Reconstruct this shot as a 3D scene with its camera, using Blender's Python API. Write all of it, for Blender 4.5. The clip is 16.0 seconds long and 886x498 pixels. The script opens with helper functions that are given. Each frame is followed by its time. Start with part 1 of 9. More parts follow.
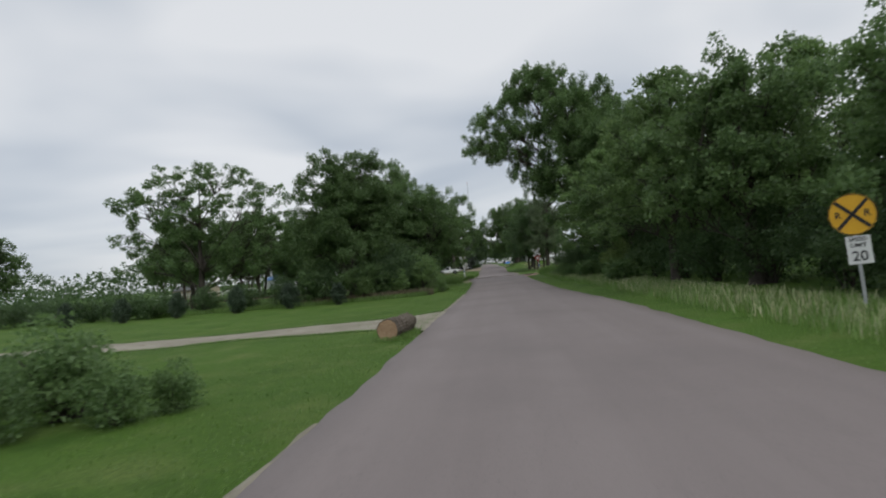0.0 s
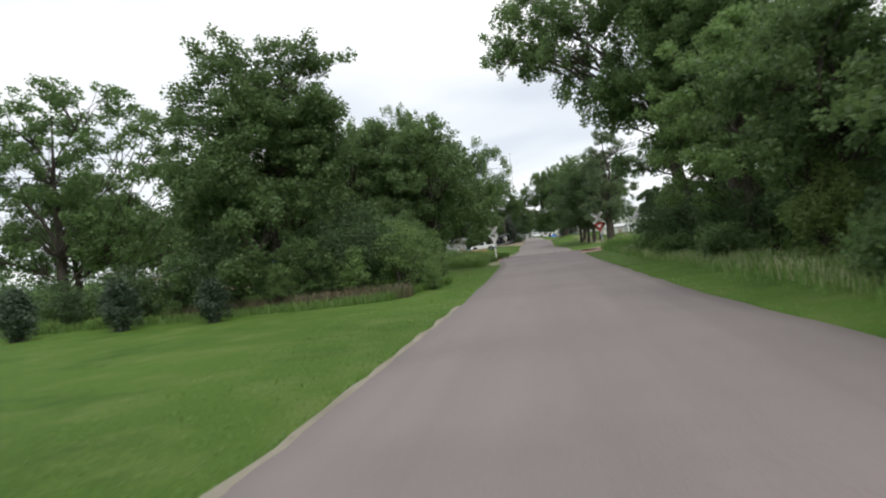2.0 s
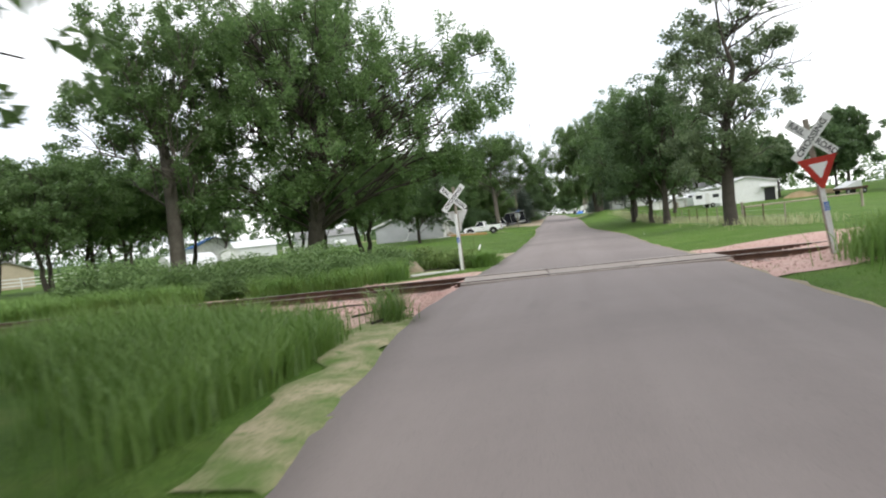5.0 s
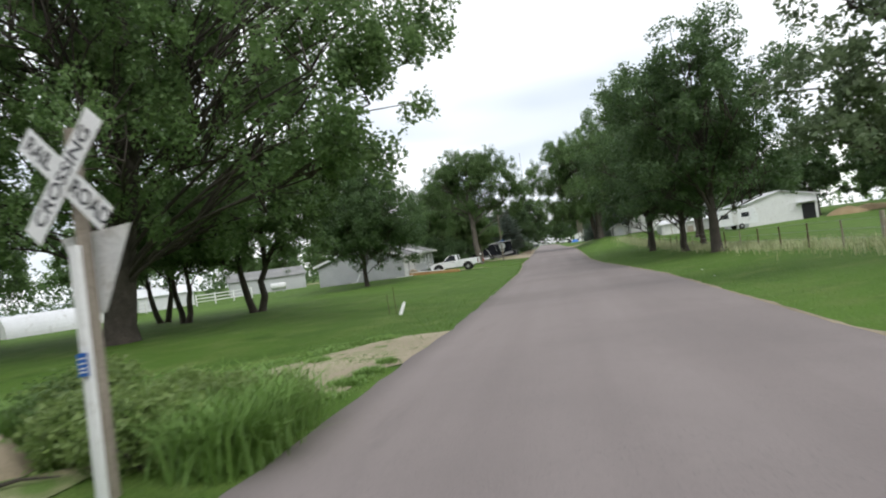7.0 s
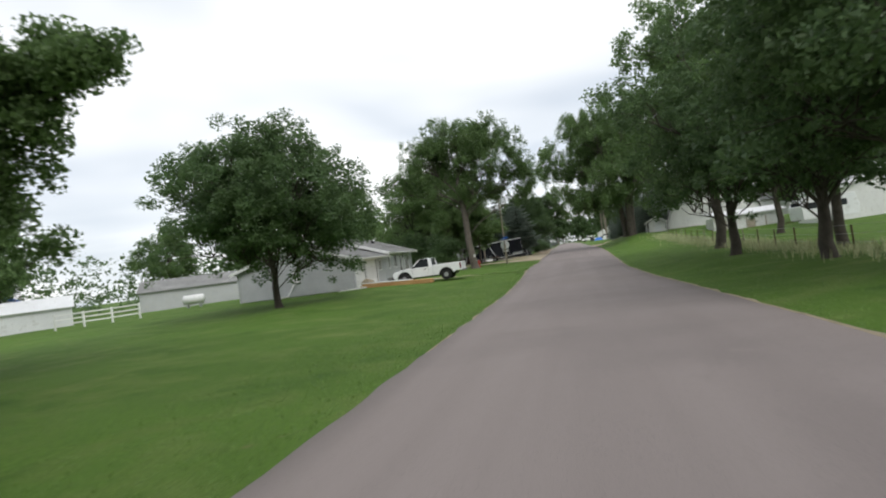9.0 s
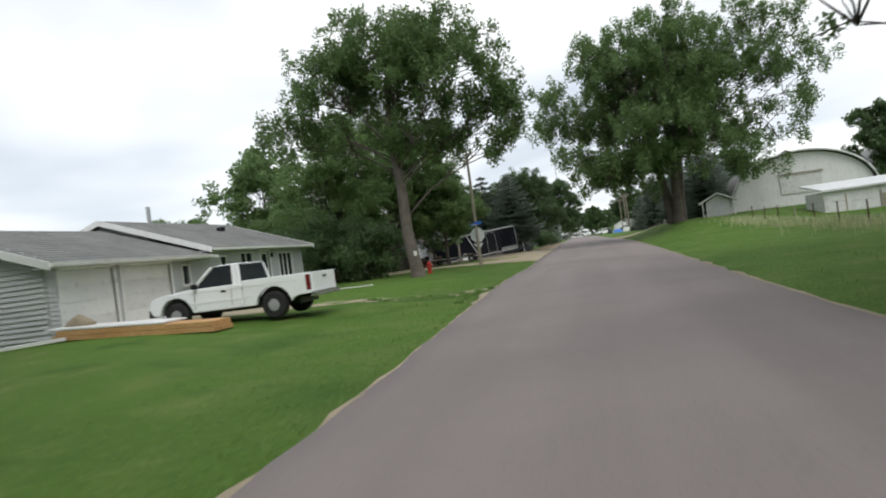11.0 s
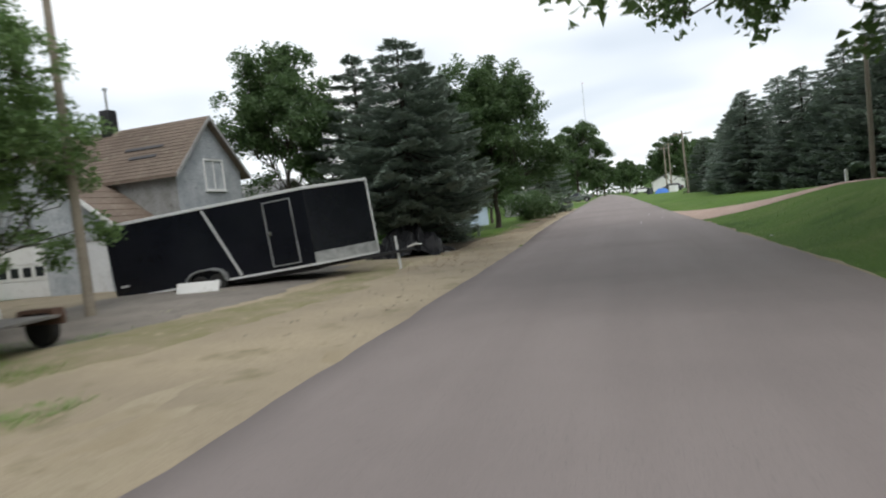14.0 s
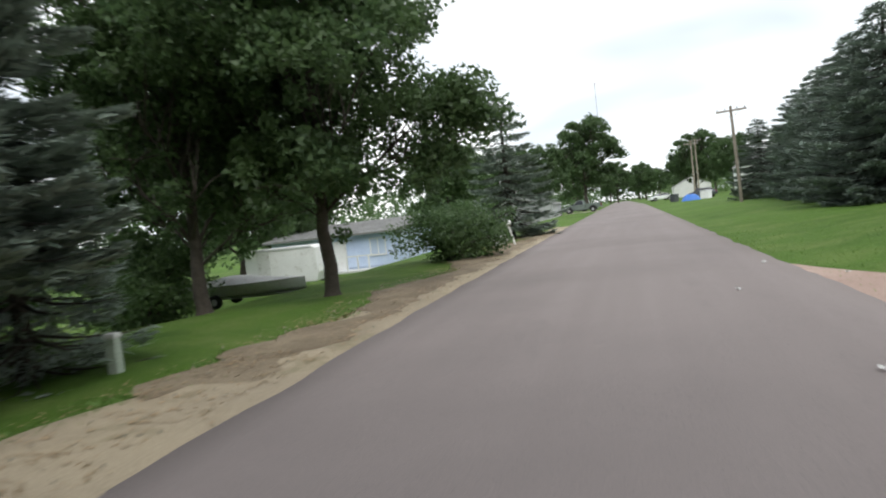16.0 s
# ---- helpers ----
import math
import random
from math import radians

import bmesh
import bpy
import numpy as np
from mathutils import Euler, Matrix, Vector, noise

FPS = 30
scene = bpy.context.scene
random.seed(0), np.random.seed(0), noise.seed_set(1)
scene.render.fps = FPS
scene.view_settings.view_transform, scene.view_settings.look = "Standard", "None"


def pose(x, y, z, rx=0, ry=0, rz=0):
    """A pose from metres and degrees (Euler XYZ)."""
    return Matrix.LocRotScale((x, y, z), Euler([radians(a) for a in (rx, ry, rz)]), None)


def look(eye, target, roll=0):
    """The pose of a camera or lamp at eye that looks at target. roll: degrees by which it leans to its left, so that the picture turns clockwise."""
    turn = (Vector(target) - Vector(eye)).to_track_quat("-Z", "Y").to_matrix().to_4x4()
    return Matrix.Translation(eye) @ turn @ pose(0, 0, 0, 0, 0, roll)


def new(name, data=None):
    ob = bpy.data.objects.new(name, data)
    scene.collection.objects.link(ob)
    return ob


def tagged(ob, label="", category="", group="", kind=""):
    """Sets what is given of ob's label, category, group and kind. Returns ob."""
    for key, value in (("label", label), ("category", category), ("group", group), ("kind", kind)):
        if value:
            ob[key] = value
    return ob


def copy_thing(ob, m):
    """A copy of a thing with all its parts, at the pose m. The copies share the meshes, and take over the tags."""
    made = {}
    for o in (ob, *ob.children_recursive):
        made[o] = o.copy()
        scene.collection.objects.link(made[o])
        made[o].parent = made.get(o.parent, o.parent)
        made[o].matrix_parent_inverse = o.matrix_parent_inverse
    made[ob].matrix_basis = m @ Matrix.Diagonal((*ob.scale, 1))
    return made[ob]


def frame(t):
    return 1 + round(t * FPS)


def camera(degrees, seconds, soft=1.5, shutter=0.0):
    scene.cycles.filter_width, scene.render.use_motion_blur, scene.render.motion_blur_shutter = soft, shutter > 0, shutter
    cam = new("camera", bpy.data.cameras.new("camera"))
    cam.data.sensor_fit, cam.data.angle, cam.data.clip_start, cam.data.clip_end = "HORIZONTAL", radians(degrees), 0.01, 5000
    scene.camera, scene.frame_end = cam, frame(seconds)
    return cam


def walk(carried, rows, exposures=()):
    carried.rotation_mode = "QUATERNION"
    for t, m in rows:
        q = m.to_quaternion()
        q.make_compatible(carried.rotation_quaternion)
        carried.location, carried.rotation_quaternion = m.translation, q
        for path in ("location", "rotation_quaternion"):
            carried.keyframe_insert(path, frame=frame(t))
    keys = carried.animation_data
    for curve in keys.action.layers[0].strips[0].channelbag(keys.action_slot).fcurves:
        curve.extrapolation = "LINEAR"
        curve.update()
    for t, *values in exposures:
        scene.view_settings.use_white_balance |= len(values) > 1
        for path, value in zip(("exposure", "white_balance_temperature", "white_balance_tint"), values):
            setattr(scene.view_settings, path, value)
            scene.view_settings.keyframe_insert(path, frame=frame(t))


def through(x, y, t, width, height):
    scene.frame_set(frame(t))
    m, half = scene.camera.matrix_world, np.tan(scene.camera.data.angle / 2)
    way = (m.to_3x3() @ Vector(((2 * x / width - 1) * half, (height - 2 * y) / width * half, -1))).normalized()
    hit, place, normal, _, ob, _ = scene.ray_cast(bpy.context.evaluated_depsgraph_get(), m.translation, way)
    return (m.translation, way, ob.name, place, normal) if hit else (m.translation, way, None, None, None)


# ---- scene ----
# camera: seconds, x, y, z, yaw to the left, pitch up, lean
cam = camera(70.0, 16.0, soft=2.0, shutter=0.22)
ROWS = [
    (0, 0.61, -3.85, 1.91, 4.53, 1.59, -4.91),
    (0.5, 0.70, 1.48, 1.81, 6.01, 0.71, -6.05),
    (1, 0.82, 7.22, 1.74, 7.00, 0.50, -6.37),
    (1.5, 0.93, 13.23, 1.67, 7.69, -0.03, -5.57),
    (2, 0.90, 19.65, 1.68, 8.79, -0.25, -6.02),
    (2.5, 0.80, 26.16, 1.63, 9.34, -0.75, -7.19),
    (3, 0.70, 32.65, 1.63, 9.40, -0.87, -7.21),
    (5.5, 0.21, 63.92, 1.57, 11.07, -2.19, -6.05),
    (6, 0.23, 68.33, 1.54, 9.88, -0.98, -7.83),
    (6.5, 0.26, 72.70, 1.56, 10.25, 0.11, -8.41),
    (7, 0.29, 77.10, 1.49, 10.01, 0.80, -7.71),
    (7.5, 0.41, 81.54, 1.52, 10.63, 1.26, -8.23),
    (8, 0.53, 86.15, 1.51, 11.15, 1.04, -8.48),
    (8.5, 0.62, 91.25, 1.50, 11.56, 0.90, -7.84),
    (11, -0.06, 124.52, 1.09, 13.09, 0.51, -7.57),
    (11.5, -0.21, 131.77, 1.16, 14.14, -0.36, -6.76),
    (12, -0.30, 139.12, 1.37, 15.60, -1.90, -5.44),
    (12.5, -0.20, 146.49, 1.48, 16.40, -2.84, -4.02),
    (13, -0.12, 153.90, 1.47, 16.86, -3.43, -4.54),
    (13.5, -0.01, 161.09, 1.64, 16.39, -3.86, -4.05),
    (14, 0.02, 168.27, 1.76, 16.07, -3.37, -6.25),
    (14.5, 0.10, 175.31, 1.85, 15.70, -2.50, -7.08),
    (15, 0.10, 181.76, 1.88, 17.21, -2.26, -7.19),
    (15.5, 0.12, 187.61, 1.95, 17.05, -2.27, -6.83),
    (16, 0.01, 193.24, 1.95, 17.31, -2.62, -6.49),
]


def cam_pose(x, y, z, yaw, pitch, roll):
    turn = Matrix.Rotation(radians(yaw), 4, "Z") @ Matrix.Rotation(radians(90 + pitch), 4, "X") @ Matrix.Rotation(radians(roll), 4, "Z")
    return Matrix.Translation((x, y, z)) @ turn


walk(cam, [(t, cam_pose(x, y, z, a, b, c)) for t, x, y, z, a, b, c in ROWS], [(0, -0.48, 6200, 10), (0.5, -0.34, 6350, 10), (1.5, -0.08, 6400, 10), (2.5, 0.38, 6450, 10), (3, 0.42, 6400, 10), (5.5, 0.68, 6350, 10), (6, 0.54, 6300, 10), (6.5, 0.42, 6250, 10), (8, 0.18, 6400, 10), (11, 0.14, 6350, 9), (12, 0.32, 6300, 9), (14, 0.24, 6350, 9), (15, 0.5, 6350, 9), (16, 0.44, 6350, 9)])

# ---- world: a bright overcast sky with broken grey cloud ----
world = bpy.data.worlds.new("overcast_sky")
scene.world = world
world.use_nodes = True
wn, wl = world.node_tree.nodes, world.node_tree.links
wn.clear()
w_out = wn.new("ShaderNodeOutputWorld")
w_bg = wn.new("ShaderNodeBackground")
w_bg.inputs["Strength"].default_value = 1.0
sky = wn.new("ShaderNodeTexSky")
sky.sky_type = "NISHITA"
sky.sun_disc = False
sky.sun_elevation, sky.sun_rotation = radians(51), radians(147)
sky_dim = wn.new("ShaderNodeVectorMath")
sky_dim.operation = "SCALE"
sky_dim.inputs["Scale"].default_value = 0.12
wl.new(sky.outputs[0], sky_dim.inputs[0])
w_co = wn.new("ShaderNodeTexCoord")
w_sep = wn.new("ShaderNodeSeparateXYZ")
wl.new(w_co.outputs["Generated"], w_sep.inputs[0])
w_h = wn.new("ShaderNodeMath")
w_h.operation = "ADD"
w_h.inputs[1].default_value = 0.22
wl.new(w_sep.outputs["Z"], w_h.inputs[0])
w_m = wn.new("ShaderNodeMath")
w_m.operation = "MAXIMUM"
w_m.inputs[1].default_value = 0.1
wl.new(w_h.outputs[0], w_m.inputs[0])
w_div = wn.new("ShaderNodeVectorMath")
w_div.operation = "DIVIDE"
wl.new(w_co.outputs["Generated"], w_div.inputs[0])
w_cmb = wn.new("ShaderNodeCombineXYZ")
for k in range(3):
    wl.new(w_m.outputs[0], w_cmb.inputs[k])
wl.new(w_cmb.outputs[0], w_div.inputs[1])
cloud = wn.new("ShaderNodeTexNoise")
cloud.inputs["Scale"].default_value = 1.0
cloud.inputs["Detail"].default_value = 3
cloud.inputs["Roughness"].default_value = 0.42
cloud.inputs["Distortion"].default_value = 0.35
wl.new(w_div.outputs[0], cloud.inputs["Vector"])
ramp = wn.new("ShaderNodeValToRGB")
ramp.color_ramp.elements[0].position, ramp.color_ramp.elements[0].color = 0.30, (0.60, 0.66, 0.74, 1)
ramp.color_ramp.elements[1].position, ramp.color_ramp.elements[1].color = 0.62, (1.14, 1.13, 1.11, 1)
mid = ramp.color_ramp.elements.new(0.45)
mid.color = (0.87, 0.90, 0.93, 1)
wl.new(cloud.outputs["Fac"], ramp.inputs[0])
w_mix = wn.new("ShaderNodeMixRGB")
w_mix.inputs[0].default_value = 0.9
wl.new(sky_dim.outputs[0], w_mix.inputs[1])
wl.new(ramp.outputs[0], w_mix.inputs[2])
wl.new(w_mix.outputs[0], w_bg.inputs["Color"])
wl.new(w_bg.outputs[0], w_out.inputs["Surface"])

sun = new("sun", bpy.data.lights.new("sun", "SUN"))
sun.data.energy, sun.data.angle, sun.data.color = 1.25, radians(35), (1.0, 0.97, 0.92)
sun.matrix_world = look((0, 0, 50), (-22, 34, 0))

# ---- materials ----
def nodes_of(name):
    m = bpy.data.materials.new(name)
    m.use_nodes = True
    nt = m.node_tree
    return m, nt.nodes, nt.links, nt.nodes["Principled BSDF"]


def noise_node(n, l, co, scale, detail=4, rough=0.55):
    t = n.new("ShaderNodeTexNoise")
    t.inputs["Scale"].default_value, t.inputs["Detail"].default_value, t.inputs["Roughness"].default_value = scale, detail, rough
    l.new(co, t.inputs["Vector"])
    return t.outputs["Fac"]


def mix_node(n, l, fac, a, b):
    x = n.new("ShaderNodeMixRGB")
    for k, v in ((0, fac), (1, a), (2, b)):
        if hasattr(v, "is_output"):
            l.new(v, x.inputs[k])
        else:
            x.inputs[k].default_value = v if k == 0 else (*v, 1)
    return x.outputs[0]


def step_node(n, l, val, lo, hi):
    r = n.new("ShaderNodeMapRange")
    r.inputs["From Min"].default_value, r.inputs["From Max"].default_value = lo, hi
    r.clamp = True
    l.new(val, r.inputs["Value"])
    return r.outputs[0]


def bump_node(n, l, b, height, strength, dist=0.02):
    k = n.new("ShaderNodeBump")
    k.inputs["Strength"].default_value, k.inputs["Distance"].default_value = strength, dist
    l.new(height, k.inputs["Height"])
    l.new(k.outputs[0], b.inputs["Normal"])


def surface(name, a, b, rough=0.7, big=0.6, fine=25.0, metal=0.0, bump=0.15, dist=0.01, stain=None, spec=0.4, wobble=0.08, grain=0.72):
    """A surface of two tones: broad patches and fine grain, with relief and, if given, stains of a third tone."""
    m, n, l, p = nodes_of(name)
    co = n.new("ShaderNodeTexCoord").outputs["Object"]
    f1, f2 = noise_node(n, l, co, big, 5), noise_node(n, l, co, fine, 6, 0.7)
    c = mix_node(n, l, step_node(n, l, f1, 0.35, 0.65), a, b)
    c = mix_node(n, l, step_node(n, l, f2, 0.45, 0.75), c, [v * grain for v in a])
    if stain:
        c = mix_node(n, l, step_node(n, l, noise_node(n, l, co, big * 3.1, 6, 0.65), 0.56, 0.68), c, stain)
    rnd = n.new("ShaderNodeObjectInfo").outputs["Random"]
    hsv = n.new("ShaderNodeHueSaturation")
    l.new(step_node(n, l, rnd, 0, 1), hsv.inputs["Value"])
    mp = hsv.inputs["Value"].links[0].from_node
    mp.inputs["To Min"].default_value, mp.inputs["To Max"].default_value = 1 - wobble, 1 + wobble
    l.new(c, hsv.inputs["Color"])
    l.new(hsv.outputs[0], p.inputs["Base Color"])
    r = n.new("ShaderNodeMapRange")
    r.inputs["To Min"].default_value, r.inputs["To Max"].default_value = max(0.03, rough - 0.12), min(1, rough + 0.12)
    l.new(f2, r.inputs["Value"])
    l.new(r.outputs[0], p.inputs["Roughness"])
    p.inputs["Metallic"].default_value = metal
    p.inputs["Specular IOR Level"].default_value = spec
    if bump:
        bump_node(n, l, p, f2, bump, dist)
    return m


def foliage(name, a, b, c, through=0.5, grey=0.2, gain=2.28):
    """Leaves: tone by leaf and by tree, dulled by a bluish bloom, with light passing through."""
    a, b, c = ([(v * (1 - grey) + grey * (0.3 * t[0] + 0.6 * t[1] + 0.1 * t[2])) * gain for v in t] for t in (a, b, c))
    m, n, l, p = nodes_of(name)
    isl = n.new("ShaderNodeNewGeometry").outputs["Random Per Island"]
    co = n.new("ShaderNodeTexCoord").outputs["Object"]
    col = mix_node(n, l, isl, a, b)
    col = mix_node(n, l, step_node(n, l, noise_node(n, l, co, 0.55, 3), 0.42, 0.68), col, c)
    hsv = n.new("ShaderNodeHueSaturation")
    rnd = n.new("ShaderNodeObjectInfo").outputs["Random"]
    l.new(step_node(n, l, rnd, 0, 1), hsv.inputs["Value"])
    mp = hsv.inputs["Value"].links[0].from_node
    mp.inputs["To Min"].default_value, mp.inputs["To Max"].default_value = 0.85, 1.15
    l.new(col, hsv.inputs["Color"])
    l.new(hsv.outputs[0], p.inputs["Base Color"])
    p.inputs["Roughness"].default_value = 0.5
    p.inputs["Specular IOR Level"].default_value = 0.45
    tr = n.new("ShaderNodeBsdfTranslucent")
    l.new(hsv.outputs[0], tr.inputs["Color"])
    mx = n.new("ShaderNodeMixShader")
    mx.inputs[0].default_value = through
    l.new(p.outputs[0], mx.inputs[1])
    l.new(tr.outputs[0], mx.inputs[2])
    l.new(mx.outputs[0], n["Material Output"].inputs["Surface"])
    return m


def lawn_material():
    m, n, l, p = nodes_of("lawn_grass")
    co = n.new("ShaderNodeTexCoord").outputs["Object"]
    big, mid_n, fine = noise_node(n, l, co, 0.09, 4), noise_node(n, l, co, 0.7, 5), noise_node(n, l, co, 22.0, 6, 0.75)
    c = mix_node(n, l, step_node(n, l, big, 0.35, 0.65), (0.078, 0.146, 0.022), (0.104, 0.196, 0.028))
    c = mix_node(n, l, step_node(n, l, mid_n, 0.48, 0.72), c, (0.158, 0.215, 0.056))
    c = mix_node(n, l, step_node(n, l, noise_node(n, l, co, 0.4, 5, 0.65), 0.54, 0.70), c, (0.052, 0.115, 0.014))
    c = mix_node(n, l, step_node(n, l, fine, 0.42, 0.70), c, (0.045, 0.085, 0.015))
    c = mix_node(n, l, step_node(n, l, noise_node(n, l, co, 1.9, 6, 0.7), 0.66, 0.74), c, (0.17, 0.17, 0.075))
    l.new(c, p.inputs["Base Color"])
    p.inputs["Roughness"].default_value = 0.85
    p.inputs["Specular IOR Level"].default_value = 0.15
    bump_node(n, l, p, fine, 0.6, 0.05)
    return m


def asphalt_material():
    m, n, l, p = nodes_of("worn_pinkish_asphalt")
    co = n.new("ShaderNodeTexCoord").outputs["Object"]
    st = n.new("ShaderNodeMapping")
    st.inputs["Scale"].default_value = (1.0, 0.035, 1.0)
    l.new(co, st.inputs["Vector"])
    lanes = noise_node(n, l, st.outputs[0], 1.1, 3)
    big, fine = noise_node(n, l, co, 0.16, 5), noise_node(n, l, co, 70.0, 4, 0.8)
    c = mix_node(n, l, step_node(n, l, lanes, 0.38, 0.62), (0.224, 0.191, 0.182), (0.250, 0.214, 0.204))
    c = mix_node(n, l, step_node(n, l, big, 0.45, 0.7), c, (0.190, 0.163, 0.156))
    c = mix_node(n, l, step_node(n, l, fine, 0.55, 0.72), c, (0.30, 0.255, 0.24))
    c = mix_node(n, l, step_node(n, l, noise_node(n, l, co, 62.0, 3), 0.60, 0.75), c, (0.10, 0.088, 0.086))
    c = mix_node(n, l, step_node(n, l, noise_node(n, l, co, 0.55, 7, 0.7), 0.64, 0.78), c, (0.265, 0.228, 0.212))
    st2 = n.new("ShaderNodeMapping")
    st2.inputs["Scale"].default_value = (1.0, 0.25, 1.0)
    l.new(co, st2.inputs["Vector"])
    c = mix_node(n, l, step_node(n, l, noise_node(n, l, st2.outputs[0], 0.9, 6, 0.65), 0.60, 0.80), c, (0.190, 0.163, 0.157))
    l.new(c, p.inputs["Base Color"])
    p.inputs["Roughness"].default_value = 0.82
    p.inputs["Specular IOR Level"].default_value = 0.3
    bump_node(n, l, p, fine, 0.35, 0.006)
    return m


TARSEAM = surface("tar_dark_seam", (0.195, 0.168, 0.160), (0.225, 0.193, 0.184), 0.85, 1.4, 30, bump=0.2, stain=(0.21, 0.18, 0.17))
LAWN = lawn_material()
ASPHALT = asphalt_material()
GRAVEL = surface("tan_gravel", (0.33, 0.27, 0.18), (0.42, 0.36, 0.26), 0.95, 0.5, 40, bump=0.6, dist=0.03, stain=(0.24, 0.20, 0.13))
GREYGRAVEL = surface("grey_gravel", (0.35, 0.32, 0.25), (0.25, 0.228, 0.172), 0.95, 0.7, 45, bump=0.6, dist=0.03, stain=(0.20, 0.175, 0.125))
PINKGRAVEL = surface("pink_gravel", (0.40, 0.285, 0.235), (0.47, 0.35, 0.29), 0.95, 0.8, 38, bump=0.6, dist=0.03, stain=(0.33, 0.22, 0.18))
BALLAST = surface("pink_quartzite_ballast", (0.52, 0.33, 0.285), (0.58, 0.40, 0.35), 0.95, 1.0, 22, bump=0.7, dist=0.04, stain=(0.46, 0.33, 0.27), grain=0.82)
DIRT = surface("dry_sandy_dirt", (0.30, 0.25, 0.18), (0.41, 0.34, 0.235), 0.95, 0.35, 30, bump=0.5, dist=0.03, stain=(0.225, 0.195, 0.12))
LEAF_A = foliage("leaves_mid_green", (0.040, 0.078, 0.020), (0.075, 0.130, 0.030), (0.060, 0.105, 0.022))
LEAF_B = foliage("leaves_deep_green", (0.026, 0.054, 0.017), (0.050, 0.090, 0.024), (0.040, 0.072, 0.018))
LEAF_C = foliage("leaves_yellow_green", (0.075, 0.120, 0.022), (0.125, 0.180, 0.035), (0.085, 0.125, 0.022))
LEAF_F = foliage("leaves_fresh_green", (0.054, 0.100, 0.022), (0.098, 0.160, 0.034), (0.074, 0.128, 0.026))
LEAF_G = foliage("leaves_grey_green", (0.060, 0.090, 0.040), (0.095, 0.130, 0.060), (0.075, 0.110, 0.040))
NEEDLE = foliage("spruce_needles", (0.050, 0.068, 0.052), (0.090, 0.110, 0.090), (0.066, 0.086, 0.066), 0.22, 0.15, 3.3)
NEEDLE_D = foliage("dark_cedar_needles", (0.016, 0.032, 0.016), (0.032, 0.052, 0.024), (0.022, 0.042, 0.018), 0.05)
BLADE = foliage("tall_grass", (0.062, 0.115, 0.022), (0.105, 0.172, 0.034), (0.080, 0.142, 0.026), 0.35, 0.08, 2.05)
BLADE_DRY = foliage("weeds_gone_to_seed", (0.16, 0.17, 0.07), (0.27, 0.26, 0.13), (0.12, 0.15, 0.05), 0.2)
BARK = surface("grey_brown_bark", (0.060, 0.050, 0.041), (0.098, 0.083, 0.068), 0.95, 2.5, 14, bump=0.9, dist=0.05)
BARK_M = surface("brown_grey_bark", (0.10, 0.085, 0.07), (0.155, 0.135, 0.112), 0.95, 2.5, 14, bump=0.9, dist=0.05)

LEAF_W = foliage("weed_leaves", (0.045, 0.085, 0.018), (0.075, 0.125, 0.026), (0.055, 0.100, 0.020), 0.3)
WHITE = surface("white_paint", (0.74, 0.74, 0.73), (0.80, 0.80, 0.79), 0.5, 1.2, 30, bump=0.05, stain=(0.60, 0.59, 0.56), grain=0.93)
WHITE_OLD = surface("weathered_white_paint", (0.66, 0.66, 0.64), (0.76, 0.76, 0.75), 0.7, 1.5, 22, bump=0.2, stain=(0.42, 0.40, 0.36))
SIDING = surface("pale_grey_siding", (0.42, 0.428, 0.436), (0.50, 0.507, 0.515), 0.6, 0.8, 20, bump=0.06, stain=(0.47, 0.47, 0.46), grain=0.92)
SIDING_B = surface("blue_grey_clapboard", (0.38, 0.41, 0.435), (0.55, 0.575, 0.59), 0.75, 1.6, 16, bump=0.25, stain=(0.27, 0.30, 0.33))
SIDING_OLD = surface("bare_weathered_clapboard", (0.24, 0.235, 0.225), (0.36, 0.36, 0.355), 0.9, 1.4, 16, bump=0.3, stain=(0.16, 0.15, 0.14))
SIDING_BLUE = surface("light_blue_siding", (0.52, 0.62, 0.80), (0.60, 0.69, 0.84), 0.65, 1.0, 18, bump=0.06)
SHINGLE = surface("grey_roof_shingles", (0.20, 0.20, 0.195), (0.27, 0.27, 0.26), 0.9, 0.7, 12, bump=0.5, dist=0.02, stain=(0.16, 0.16, 0.155))
SHINGLE_BR = surface("brown_roof_shingles", (0.142, 0.108, 0.084), (0.195, 0.150, 0.118), 0.9, 0.8, 12, bump=0.5, dist=0.02, stain=(0.21, 0.18, 0.14))
METAL_W = surface("white_metal_sheet", (0.70, 0.71, 0.72), (0.78, 0.79, 0.80), 0.4, 0.8, 12, bump=0.05, stain=(0.58, 0.58, 0.57), grain=0.93)
METAL_B = surface("blue_metal_roof", (0.07, 0.17, 0.40), (0.10, 0.22, 0.48), 0.4, 0.8, 12, bump=0.05)
GALV = surface("galvanised_steel", (0.40, 0.41, 0.42), (0.50, 0.51, 0.52), 0.42, 2.0, 40, metal=0.6, bump=0.05)
ALU = surface("bright_aluminium_trim", (0.72, 0.73, 0.74), (0.80, 0.81, 0.82), 0.35, 2.0, 40, metal=0.25, bump=0.03)
RUST = surface("rusty_rail_steel", (0.085, 0.048, 0.034), (0.13, 0.075, 0.05), 0.75, 3, 30, metal=0.3, bump=0.4)
RAILTOP = surface("worn_rail_head", (0.30, 0.28, 0.26), (0.40, 0.38, 0.36), 0.35, 3, 30, metal=0.8, bump=0.1)
TIE = surface("weathered_tie_timber", (0.27, 0.215, 0.185), (0.38, 0.31, 0.27), 0.9, 3, 22, bump=0.6, dist=0.02)
